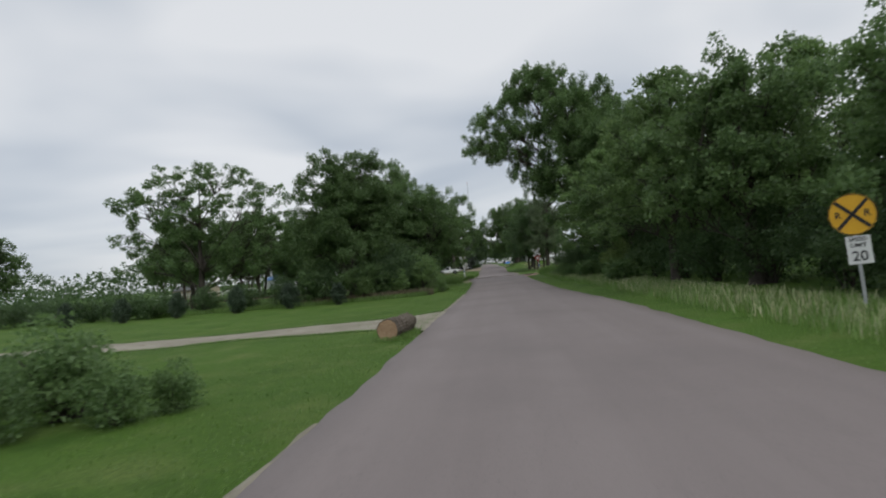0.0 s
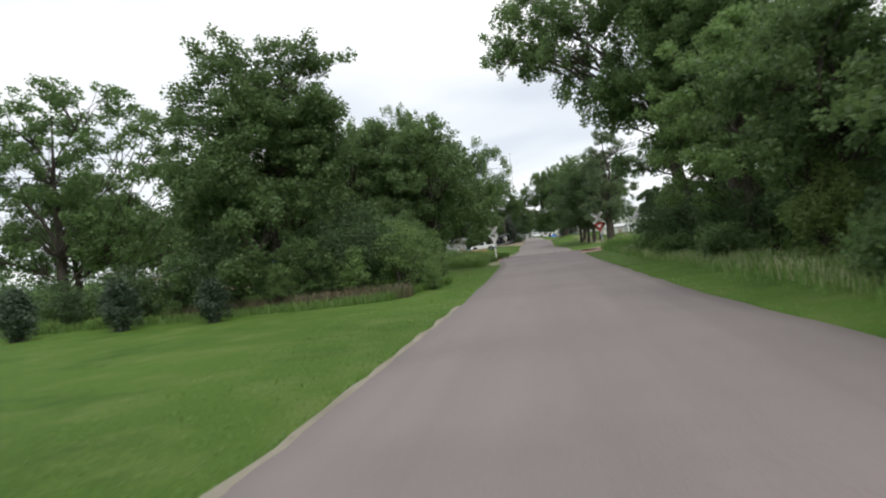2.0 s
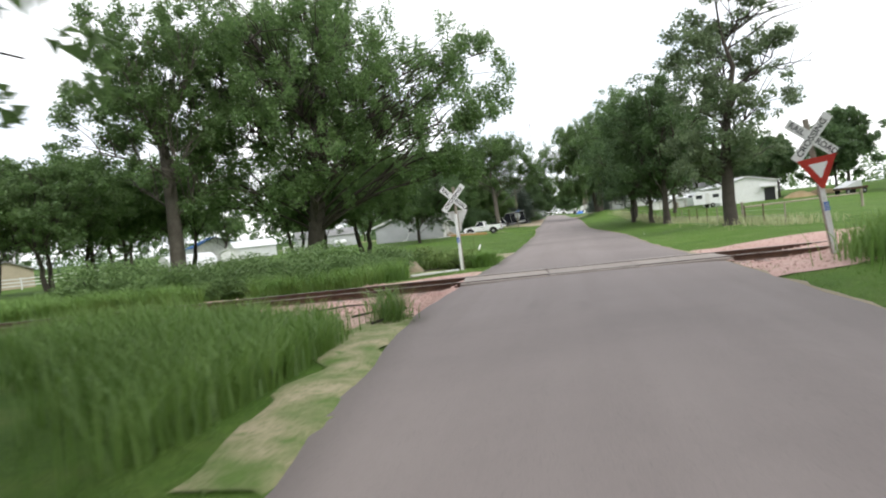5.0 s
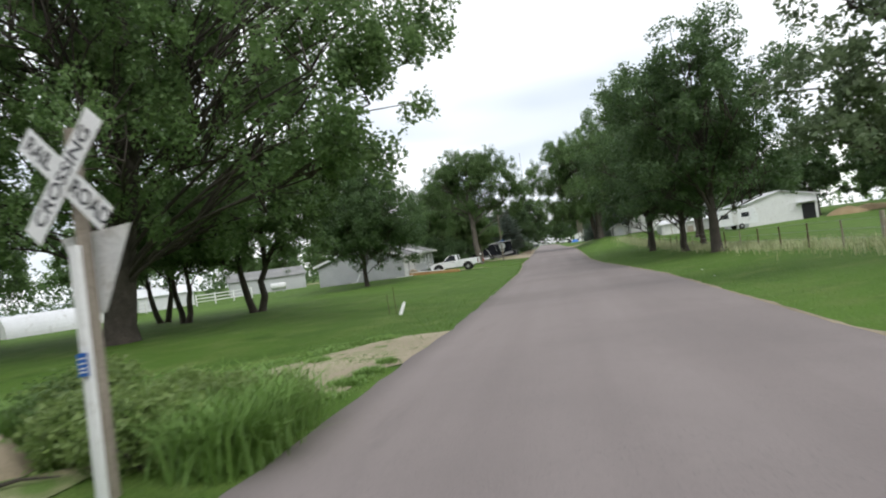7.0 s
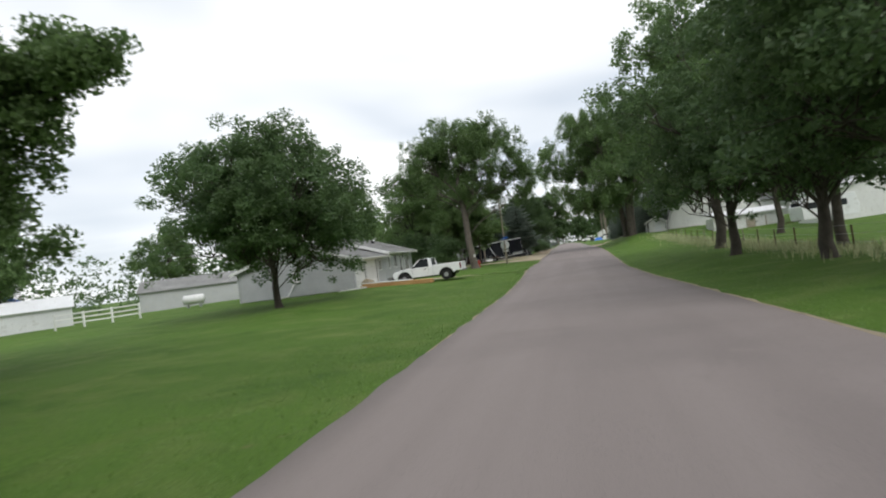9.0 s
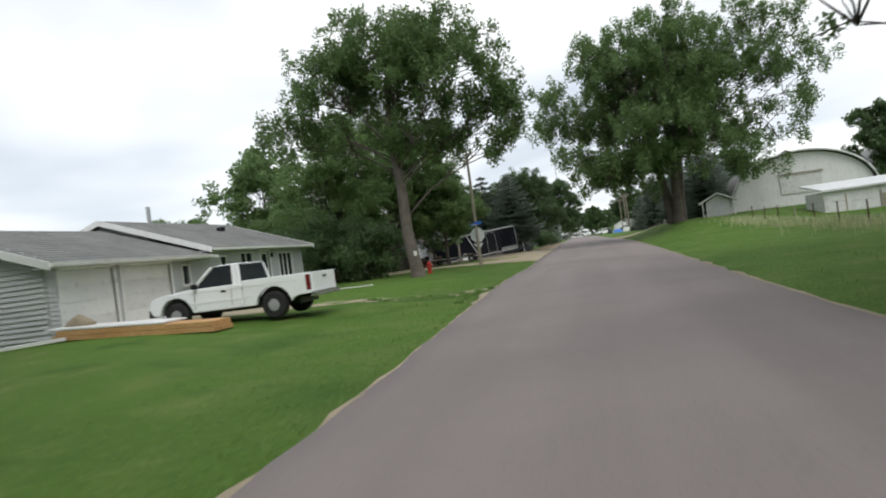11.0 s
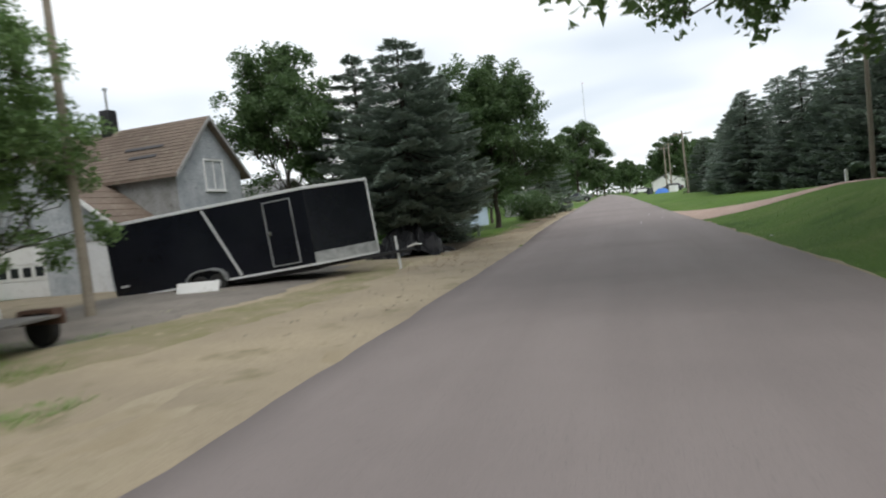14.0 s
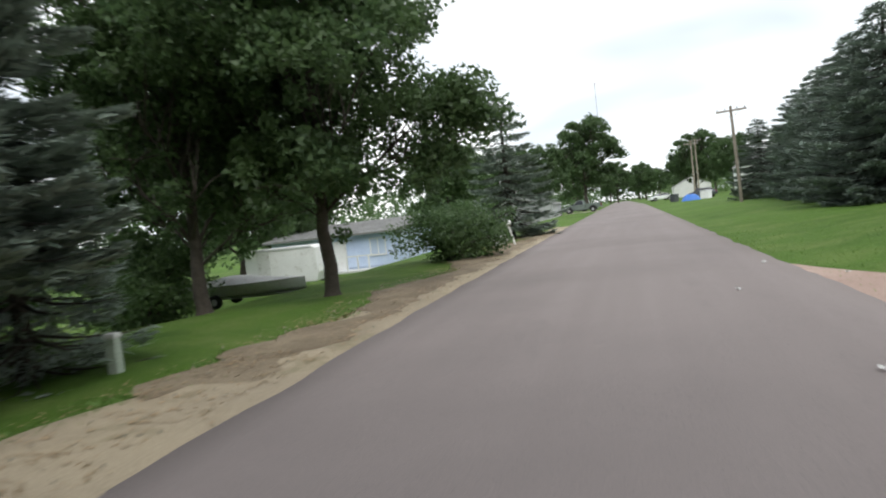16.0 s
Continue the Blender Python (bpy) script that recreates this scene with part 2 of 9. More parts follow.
CONCRETE = surface("pale_concrete", (0.31, 0.265, 0.235), (0.38, 0.33, 0.295), 0.85, 1.1, 35, bump=0.3, stain=(0.23, 0.215, 0.195))
FOUND = surface("grey_blue_foundation", (0.20, 0.22, 0.25), (0.28, 0.30, 0.33), 0.9, 1.5, 25, bump=0.3)
FOUND_D = surface("dull_grey_block", (0.17, 0.165, 0.155), (0.24, 0.235, 0.22), 0.9, 1.5, 25, bump=0.3, stain=(0.13, 0.125, 0.11))
WOOD = surface("weathered_grey_wood", (0.30, 0.26, 0.20), (0.38, 0.335, 0.27), 0.9, 2.0, 25, bump=0.5, dist=0.02)
POLE = surface("utility_pole_timber", (0.25, 0.215, 0.17), (0.33, 0.29, 0.235), 0.9, 2.0, 25, bump=0.5, dist=0.02)
NEWWOOD = surface("fresh_orange_lumber", (0.50, 0.27, 0.11), (0.60, 0.36, 0.16), 0.7, 1.5, 18, bump=0.15)
LOGBARK = surface("deep_furrowed_bark", (0.10, 0.078, 0.056), (0.26, 0.22, 0.175), 0.95, 7, 14, bump=1.0, dist=0.06, stain=(0.07, 0.055, 0.04))
CUTWOOD = surface("sawn_log_end", (0.29, 0.185, 0.11), (0.39, 0.265, 0.165), 0.85, 3, 16, bump=0.3, stain=(0.27, 0.175, 0.10))
YELLOW = surface("faded_yellow_sign", (0.62, 0.33, 0.015), (0.70, 0.39, 0.02), 0.45, 2, 40, bump=0.02, grain=0.93)
BLACK = surface("black_paint", (0.012, 0.012, 0.014), (0.02, 0.02, 0.022), 0.35, 1.2, 30, bump=0.03)
TRAILBLK = surface("glossy_black_trailer_skin", (0.007, 0.008, 0.012), (0.012, 0.013, 0.018), 0.2, 0.8, 20, bump=0.02, spec=0.35, grain=0.95)
RUBBER = surface("tyre_rubber", (0.018, 0.018, 0.018), (0.028, 0.027, 0.026), 0.85, 3, 40, bump=0.2)
RED = surface("red_paint", (0.42, 0.03, 0.02), (0.50, 0.045, 0.03), 0.45, 2, 30, bump=0.05)
BLUE_DULL = surface("faded_blue_plastic", (0.10, 0.22, 0.36), (0.14, 0.27, 0.42), 0.55, 2, 30, bump=0.05)
BLUE = surface("blue_sign_paint", (0.015, 0.10, 0.42), (0.02, 0.13, 0.48), 0.4, 2, 30, bump=0.02)
CARWHITE = surface("white_car_paint", (0.82, 0.83, 0.84), (0.86, 0.87, 0.88), 0.22, 0.8, 12, bump=0.0, spec=0.6, grain=0.97)
CARGREEN = surface("grey_green_car_paint", (0.13, 0.16, 0.14), (0.17, 0.20, 0.18), 0.2, 0.8, 12, bump=0.0, spec=0.6, grain=0.95)
CARDARK = surface("dark_car_paint", (0.05, 0.055, 0.065), (0.07, 0.075, 0.085), 0.2, 0.8, 12, bump=0.0, spec=0.6, grain=0.95)
CHROME = surface("dull_chrome", (0.55, 0.55, 0.56), (0.62, 0.62, 0.63), 0.22, 3, 30, metal=0.9, bump=0.02, grain=0.9)
TAIL = surface("red_lamp_lens", (0.14, 0.012, 0.014), (0.18, 0.016, 0.018), 0.15, 3, 20, bump=0.0, spec=0.6)
TARP = surface("black_plastic_tarp", (0.007, 0.007, 0.009), (0.015, 0.015, 0.017), 0.35, 3, 10, bump=0.5, dist=0.05, spec=0.22)
STRAW = surface("straw_and_soil_heap", (0.36, 0.26, 0.14), (0.46, 0.35, 0.20), 0.95, 1.0, 20, bump=0.7, dist=0.05)
TARPBLUE = surface("blue_tarpaulin", (0.03, 0.14, 0.50), (0.05, 0.19, 0.58), 0.4, 2, 12, bump=0.3)


def glass_material(name, tint, rough=0.05):
    m, n, l, p = nodes_of(name)
    co = n.new("ShaderNodeTexCoord").outputs["Object"]
    c = mix_node(n, l, noise_node(n, l, co, 1.5, 3), tint, [v * 1.8 for v in tint])
    l.new(c, p.inputs["Base Color"])
    p.inputs["Roughness"].default_value = rough
    p.inputs["Specular IOR Level"].default_value = 0.35
    return m


GLASS = glass_material("dark_window_glass", (0.02, 0.022, 0.025))
CURTAIN = surface("pale_curtain_cloth", (0.17, 0.165, 0.155), (0.23, 0.225, 0.21), 0.9, 4, 30, bump=0.1)
RIM = surface("grey_alloy_wheel", (0.34, 0.34, 0.345), (0.42, 0.42, 0.425), 0.45, 3, 30, metal=0.3, bump=0.02, grain=0.9)
SOIL = surface("dark_needle_litter", (0.085, 0.066, 0.044), (0.13, 0.10, 0.068), 0.95, 1.5, 25, bump=0.6, dist=0.03, stain=(0.17, 0.14, 0.09))
SIGNBACK = surface("bare_sign_aluminium", (0.66, 0.67, 0.68), (0.74, 0.75, 0.76), 0.5, 2, 30, metal=0.0, bump=0.02, grain=0.92)
OLDBOARD = surface("dark_weathered_boards", (0.13, 0.125, 0.118), (0.20, 0.19, 0.18), 0.9, 2.0, 20, bump=0.5, dist=0.02)
SANDGRASS = surface("sand_overgrown_with_grass", (0.10, 0.165, 0.032), (0.42, 0.35, 0.235), 0.95, 1.3, 24, bump=0.5, dist=0.03, stain=(0.10, 0.165, 0.035))
SAND_THIN = surface("pale_sand_with_grass_tufts", (0.32, 0.275, 0.19), (0.42, 0.36, 0.255), 0.95, 0.62, 24, bump=0.5, dist=0.03, stain=(0.11, 0.175, 0.035))
PADGRAVEL = surface("grey_brown_gravel", (0.20, 0.178, 0.155), (0.27, 0.24, 0.21), 0.95, 0.8, 34, bump=0.6, dist=0.03, stain=(0.16, 0.145, 0.125))
THATCH = surface("dry_grass_thatch", (0.33, 0.275, 0.185), (0.215, 0.21, 0.09), 0.95, 1.1, 26, bump=0.7, dist=0.04, stain=(0.40, 0.335, 0.23))
REDWOOD = surface("weathered_reddish_wood", (0.15, 0.085, 0.065), (0.22, 0.135, 0.105), 0.9, 2.0, 25, bump=0.5, dist=0.02)
BLADE_BROWN = foliage("brown_weeds", (0.055, 0.045, 0.022), (0.10, 0.075, 0.04), (0.045, 0.055, 0.02), 0.2)
PLATE = surface("diamond_plate_aluminium", (0.42, 0.43, 0.44), (0.72, 0.73, 0.74), 0.32, 5.0, 70, metal=0.75, bump=0.5, dist=0.01)
LITTERBED = surface("soil_with_rotting_leaves", (0.17, 0.13, 0.085), (0.29, 0.235, 0.16), 0.95, 0.9, 26, bump=0.6, dist=0.03, stain=(0.12, 0.09, 0.055))
LITTER = foliage("fallen_leaves", (0.14, 0.085, 0.035), (0.22, 0.145, 0.07), (0.10, 0.07, 0.03), 0.1)

# ---- building tools ----
class Geo:
    """Vertices and faces gathered for one mesh."""

    def __init__(self):
        self.v, self.f = [], []

    def add(self, vs, fs):
        k = len(self.v)
        self.v += [tuple(x) for x in vs]
        self.f += [tuple(k + i for i in f) for f in fs]
        return self

    def box(self, c, s, m=None):
        vs = [Vector((c[0] + s[0] * x / 2, c[1] + s[1] * y / 2, c[2] + s[2] * z / 2)) for x in (-1, 1) for y in (-1, 1) for z in (-1, 1)]
        if m:
            vs = [m @ v for v in vs]
        return self.add(vs, [(0, 1, 3, 2), (4, 6, 7, 5), (0, 4, 5, 1), (2, 3, 7, 6), (0, 2, 6, 4), (1, 5, 7, 3)])

    def prism(self, poly, axis, lo, hi):
        """A polygon in the two other axes, drawn out along axis from lo to hi."""
        def at(p, w):
            q = list(p)
            q.insert("xyz".index(axis), w)
            return q
        n = len(poly)
        vs = [at(p, lo) for p in poly] + [at(p, hi) for p in poly]
        fs = [tuple(range(n))[::-1], tuple(range(n, 2 * n))] + [(i, (i + 1) % n, n + (i + 1) % n, n + i) for i in range(n)]
        return self.add(vs, fs)

    def tube(self, pts, radii, n=8, cap=True):
        pts = [Vector(p) for p in pts]
        vs, fs = [], []
        for i, p in enumerate(pts):
            d = (pts[min(i + 1, len(pts) - 1)] - pts[max(i - 1, 0)]).normalized()
            u = d.orthogonal().normalized() if abs(d.z) < 0.9 else Vector((1, 0, 0)).cross(d).normalized()
            w = d.cross(u)
            for k in range(n):
                a = 2 * math.pi * k / n
                vs.append(p + radii[i] * (math.cos(a) * u + math.sin(a) * w))
        for i in range(len(pts) - 1):
            for k in range(n):
                fs.append((i * n + k, i * n + (k + 1) % n, (i + 1) * n + (k + 1) % n, (i + 1) * n + k))
        if cap:
            fs += [tuple(range(n))[::-1], tuple(range((len(pts) - 1) * n, len(pts) * n))]
        return self.add(vs, fs)

    def cyl(self, a, b, r, r2=None, n=14):
        return self.tube([a, b], [r, r if r2 is None else r2], n)

    def grid(self, rows):
        """A sheet through rows of points."""
        n = len(rows[0])
        vs = [p for r in rows for p in r]
        fs = [(i * n + k, i * n + k + 1, (i + 1) * n + k + 1, (i + 1) * n + k) for i in range(len(rows) - 1) for k in range(n - 1)]
        return self.add(vs, fs)


def finish(name, me, material, parent=None, label="", smooth=False):
    if material:
        me.materials.append(material)
    if smooth:
        me.polygons.foreach_set("use_smooth", [True] * len(me.polygons))
    ob = new(name, me)
    if parent is not None:
        ob.parent = parent
    if label:
        ob["label"] = label
    return ob


def part(name, geo, material, parent=None, label="", bevel=0.0, smooth=False):
    me = bpy.data.meshes.new(name)
    me.from_pydata([tuple(v) for v in geo.v], [], geo.f)
    bm = bmesh.new()
    bm.from_mesh(me)
    bmesh.ops.recalc_face_normals(bm, faces=bm.faces)
    if bevel:
        es = [e for e in bm.edges if len(e.link_faces) == 2 and e.calc_face_angle(0) > 0.5]
        bmesh.ops.bevel(bm, geom=es, offset=bevel, segments=2, affect="EDGES", profile=0.6)
    bm.to_mesh(me)
    bm.free()
    return finish(name, me, material, parent, label, smooth)


def cloud_mesh(name, verts, quads, material, parent=None, label=""):
    """A mesh from arrays: many small faces of three or four corners each."""
    me = bpy.data.meshes.new(name)
    nv, (nf, nc) = len(verts), np.shape(quads)
    me.vertices.add(nv)
    me.vertices.foreach_set("co", np.asarray(verts, np.float32).ravel())
    me.loops.add(nf * nc)
    me.loops.foreach_set("vertex_index", np.asarray(quads, np.int32).ravel())
    me.polygons.add(nf)
    me.polygons.foreach_set("loop_start", np.arange(0, nf * nc, nc, dtype=np.int32))
    me.update(calc_edges=True)
    return finish(name, me, material, parent, label)


def thing(name, place, turn=0.0, label="", category="", group="", kind=""):
    ob = new(name)
    ob.empty_display_size = 0.2
    ob.matrix_basis = pose(*place, 0, 0, turn)
    return tagged(ob, label, category, group, kind)


# ---- the lie of the land ----
ROAD_Z = ((-200, 0.1), (0, 0.1), (20, 0.05), (40, 0.0), (75, 0.0), (91, -0.1), (124, -0.4), (140, -0.25), (155, -0.1), (170, 0.1), (193, 0.3), (230, 0.5), (300, 0.8), (900, 0.8))
ROAD_L = ((-200, -1.9), (0, -1.8), (20, -1.6), (35, -1.43), (45, -1.5), (62, -1.8), (70, -2.6), (80, -2.4), (92, -2.2), (115, -2.5), (130, -2.7), (142, -3.15), (148, -3.3), (153, -3.25), (157, -3.12), (165, -3.3), (190, -3.42), (197, -3.75), (205, -4.0), (230, -4.4), (300, -5.4), (900, -18.0))
ROAD_R = ((-200, 5.5), (0, 5.45), (20, 5.3), (35, 4.4), (50, 4.2), (62, 4.0), (75, 4.1), (86, 3.8), (102, 4.2), (118, 3.8), (134, 3.1), (160, 3.4), (180, 3.4), (195, 3.0), (210, 2.6), (240, 2.2), (300, 1.4), (900, -11.0))
BANK_R = ((-50, 0.1), (60, 0.15), (74, 0.25), (95, 0.25), (130, 0.2), (150, 0.28), (160, 0.42), (168, 0.8), (177, 1.15), (188, 1.15), (200, 0.7), (215, 0.35), (260, 0.2), (400, 0.0))
BANK_L = ((-50, -0.05), (60, -0.1), (90, 0.05), (115, 0.25), (140, 0.40), (155, 0.35), (175, 0.1), (200, 0.05), (300, 0.0))


def table(rows, y):
    return float(np.interp(y, [r[0] for r in rows], [r[1] for r in rows]))


def ease(a):
    a = min(1.0, max(0.0, a))
    return a * a * (3 - 2 * a)


def land(x, y):
    z = table(ROAD_Z, y)
    r, q = table(ROAD_R, y), table(ROAD_L, y)
    if x > r:
        z += table(BANK_R, y) * ease((x - r - 0.2) / 4.5) - 0.85 * math.exp(-((x - 19) / 8) ** 2 - ((y - 168) / 8) ** 2)
    elif x < q:
        z += table(BANK_L, y) * ease((q - 0.2 - x) / 11.0) - 1.2 * ease((-8.5 - x) / 9.0) * ease((y - 199) / 12.0)
    else:
        return z - 0.08
    t = abs(y - 75.75 - 0.11 * (x + 2.5))
    if t < 2.2:
        z -= 0.13 * ease((2.2 - t) / 0.9) * ease(min(abs(x - r), abs(x - q)) / 0.6)
    far = max(0.0, min(abs(x - r), abs(x - q)) - 0.3)
    return z - 0.03 + min(1, far / 3) * 0.07 * noise.noise((x * 0.25, y * 0.25, 0.3)) + min(1, far / 0.5) * 0.02 * noise.noise((x * 1.1, y * 1.1, 4.0))


def road_top(x, y):
    a, b = table(ROAD_L, y), table(ROAD_R, y)
    return table(ROAD_Z, y) + 0.05 * (1 - ((2 * x - a - b) / (b - a)) ** 2)


def sheet(name, left, right, y0, y1, lift, material, dy=0.5, nx=8, ragged=0.0, along="y", label="", category="ground", seed=0.0):
    """A patch laid on the land between two border lines; along says which way they run."""
    rows, k = [], max(2, int(abs(y1 - y0) / dy))
    for i in range(k + 1):
        y = y0 + (y1 - y0) * i / k
        a = left(y) + ragged * noise.noise((y * 0.9, seed, 1.0)) + 0.4 * ragged * noise.noise((y * 3.7, seed, 2.0))
        b = right(y) + ragged * noise.noise((y * 0.9, seed, 7.0)) + 0.4 * ragged * noise.noise((y * 3.7, seed, 8.0))
        row = []
        for j in range(nx + 1):
            x = a + (b - a) * j / nx
            px, py = (x, y) if along == "y" else (y, x)
            edge = min(1.0, 6 * min(j, nx - j) / nx, 6 * min(i, k - i) / k)
            row.append((px, py, land(px, py) + lift * (0.4 + 0.6 * edge)))
        rows.append(row)
    ob = part(name, Geo().grid(rows), material, smooth=True)
    return tagged(ob, label, category, kind="structure")


# ---- ground and road ----
def ground():
    xs = [-2500, -1200, -600, -300, -180, -120, -90] + list(np.arange(-75, -20, 2.5)) + list(np.arange(-20, 14, 0.5)) + list(np.arange(14, 60, 2.0)) + [75, 100, 150, 250, 500, 1200, 2500]
    ys = [-1500, -500, -200, -100, -60, -40] + list(np.arange(-30, 240, 1.0)) + list(np.arange(240, 420, 6.0)) + [450, 550, 800, 1500, 2600, 4000]
    rows = [[(x, y, land(x, y)) for x in xs] for y in ys]
    tagged(part("ground", Geo().grid(rows), LAWN, smooth=True), "mown green lawn running out to flat country", "ground", kind="structure")


def road():
    rows = []
    for y in list(np.arange(-60, 300, 0.5)) + list(np.arange(300, 560, 5.0)):
        a = table(ROAD_L, y) + 0.10 * noise.noise((y * 0.6, 3.0, 0)) + 0.05 * noise.noise((y * 2.3, 3.0, 0))
        b = table(ROAD_R, y) + 0.10 * noise.noise((y * 0.6, 9.0, 0)) + 0.05 * noise.noise((y * 2.3, 9.0, 0))
        row = [(a - 0.06, y, table(ROAD_Z, y) - 0.12)]
        for j in range(13):
            x = a + (b - a) * j / 12
            row.append((x, y, road_top(x, y) + 0.008 * noise.noise((x * 0.8, y * 0.3, 5.0))))
        row.append((b + 0.06, y, table(ROAD_Z, y) - 0.12))
        rows.append(row)
    tagged(part("road", Geo().grid(rows), ASPHALT, smooth=True), "worn pinkish grey asphalt street without markings", "road", kind="structure")


def seam(name, label, path, width, material, seed):
    """A thin tar-dark seam wandering over the asphalt through the given points."""
    P = np.array(path, float)
    seg = np.r_[0, np.cumsum(np.linalg.norm(np.diff(P, axis=0), axis=1))]
    d = (P[-1] - P[0]) / np.linalg.norm(P[-1] - P[0])
    rows = []
    for u in np.arange(0, seg[-1], 0.2):
        x, y = np.interp(u, seg, P[:, 0]), np.interp(u, seg, P[:, 1])
        o = 0.10 * noise.noise((u * 0.5, seed, 0)) + 0.04 * noise.noise((u * 2.1, seed, 3))
        w = width * (0.35 + 0.9 * abs(noise.noise((u * 0.7, seed, 8))))
        a, b = (x - d[1] * (o + w), y + d[0] * (o + w)), (x - d[1] * (o - w), y + d[0] * (o - w))
        rows.append([(*a, road_top(*a) + 0.012), (*b, road_top(*b) + 0.012)])
    tagged(part(name, Geo().grid(rows), material), label, "road", kind="structure")


ground()
road()
for k, p in enumerate(([(-2.6, 152.0), (0.2, 152.5), (3.0, 152.2)], [(-2.6, 147.2), (0.0, 147.6)], [(-3.1, 171.4), (0.5, 171.0), (3.1, 171.3)], [(-3.2, 186.5), (-0.6, 186.9)])):
    seam("road_crack", "thin crack across the asphalt", p, 0.009, TARSEAM, 31.0 + 3.0 * k)

# ---- trees ----
rng = np.random.default_rng(7)


def leaf_quads(centres, spread, per, size, droop=0.0, flat=0.9, hang=0.0):
    """Small leaves round each centre, in a flattened hanging tuft: arrays of corners and faces."""
    m = len(centres)
    s = np.broadcast_to(np.asarray(spread, float), (m,))
    cnt = np.maximum(6, (per * (s / s.mean()) ** 2).astype(int))
    c, s = np.repeat(np.asarray(centres, float), cnt, 0), np.repeat(s, cnt)
    n = len(c)
    off = rng.normal(size=(n, 3))
    off /= np.linalg.norm(off, axis=1, keepdims=True) + 1e-9
    off *= (rng.random((n, 1)) ** 0.5) * s[:, None]
    off *= np.array([1 - 0.35 * hang, 1 - 0.35 * hang, 0.78 + 0.75 * hang])
    off[:, 2] -= 0.35 * hang * s
    off[:, 2] -= droop * (off[:, 0] ** 2 + off[:, 1] ** 2) / (s + 0.05)
    c = c + off
    u = rng.normal(size=(n, 3))
    u[:, 2] = u[:, 2] * 0.6 - 0.35
    u /= np.linalg.norm(u, axis=1, keepdims=True)
    r = rng.normal(size=(n, 3)) * 0.8
    r[:, 2] += flat
    w = np.cross(u, r)
    w /= np.linalg.norm(w, axis=1, keepdims=True) + 1e-9
    k = size * (0.6 + 0.8 * rng.random((n, 1)))
    a, b = u * k, w * k * 0.44
    v = np.stack([c - a * 0.45 + b * 0.7, c + a * 0.6, c - a * 0.2 - b * 1.05], 1)
    q = np.arange(n * 3).reshape(n, 3)
    return v.reshape(-1, 3), q


def branch(geo, a, b, r0, r1, wig=0.12, n=6, k=4):
    a, b = Vector(a), Vector(b)
    length = (b - a).length
    pts = [a + (b - a) * (i / k) + (Vector(rng.normal(size=3)) * wig * length * 0.3 if 0 < i < k else Vector()) + Vector((0, 0, 0.10 * length * math.sin(math.pi * i / k))) for i in range(k + 1)]
    geo.tube(pts, [r0 + (r1 - r0) * i / k for i in range(k + 1)], n, cap=False)
    return pts


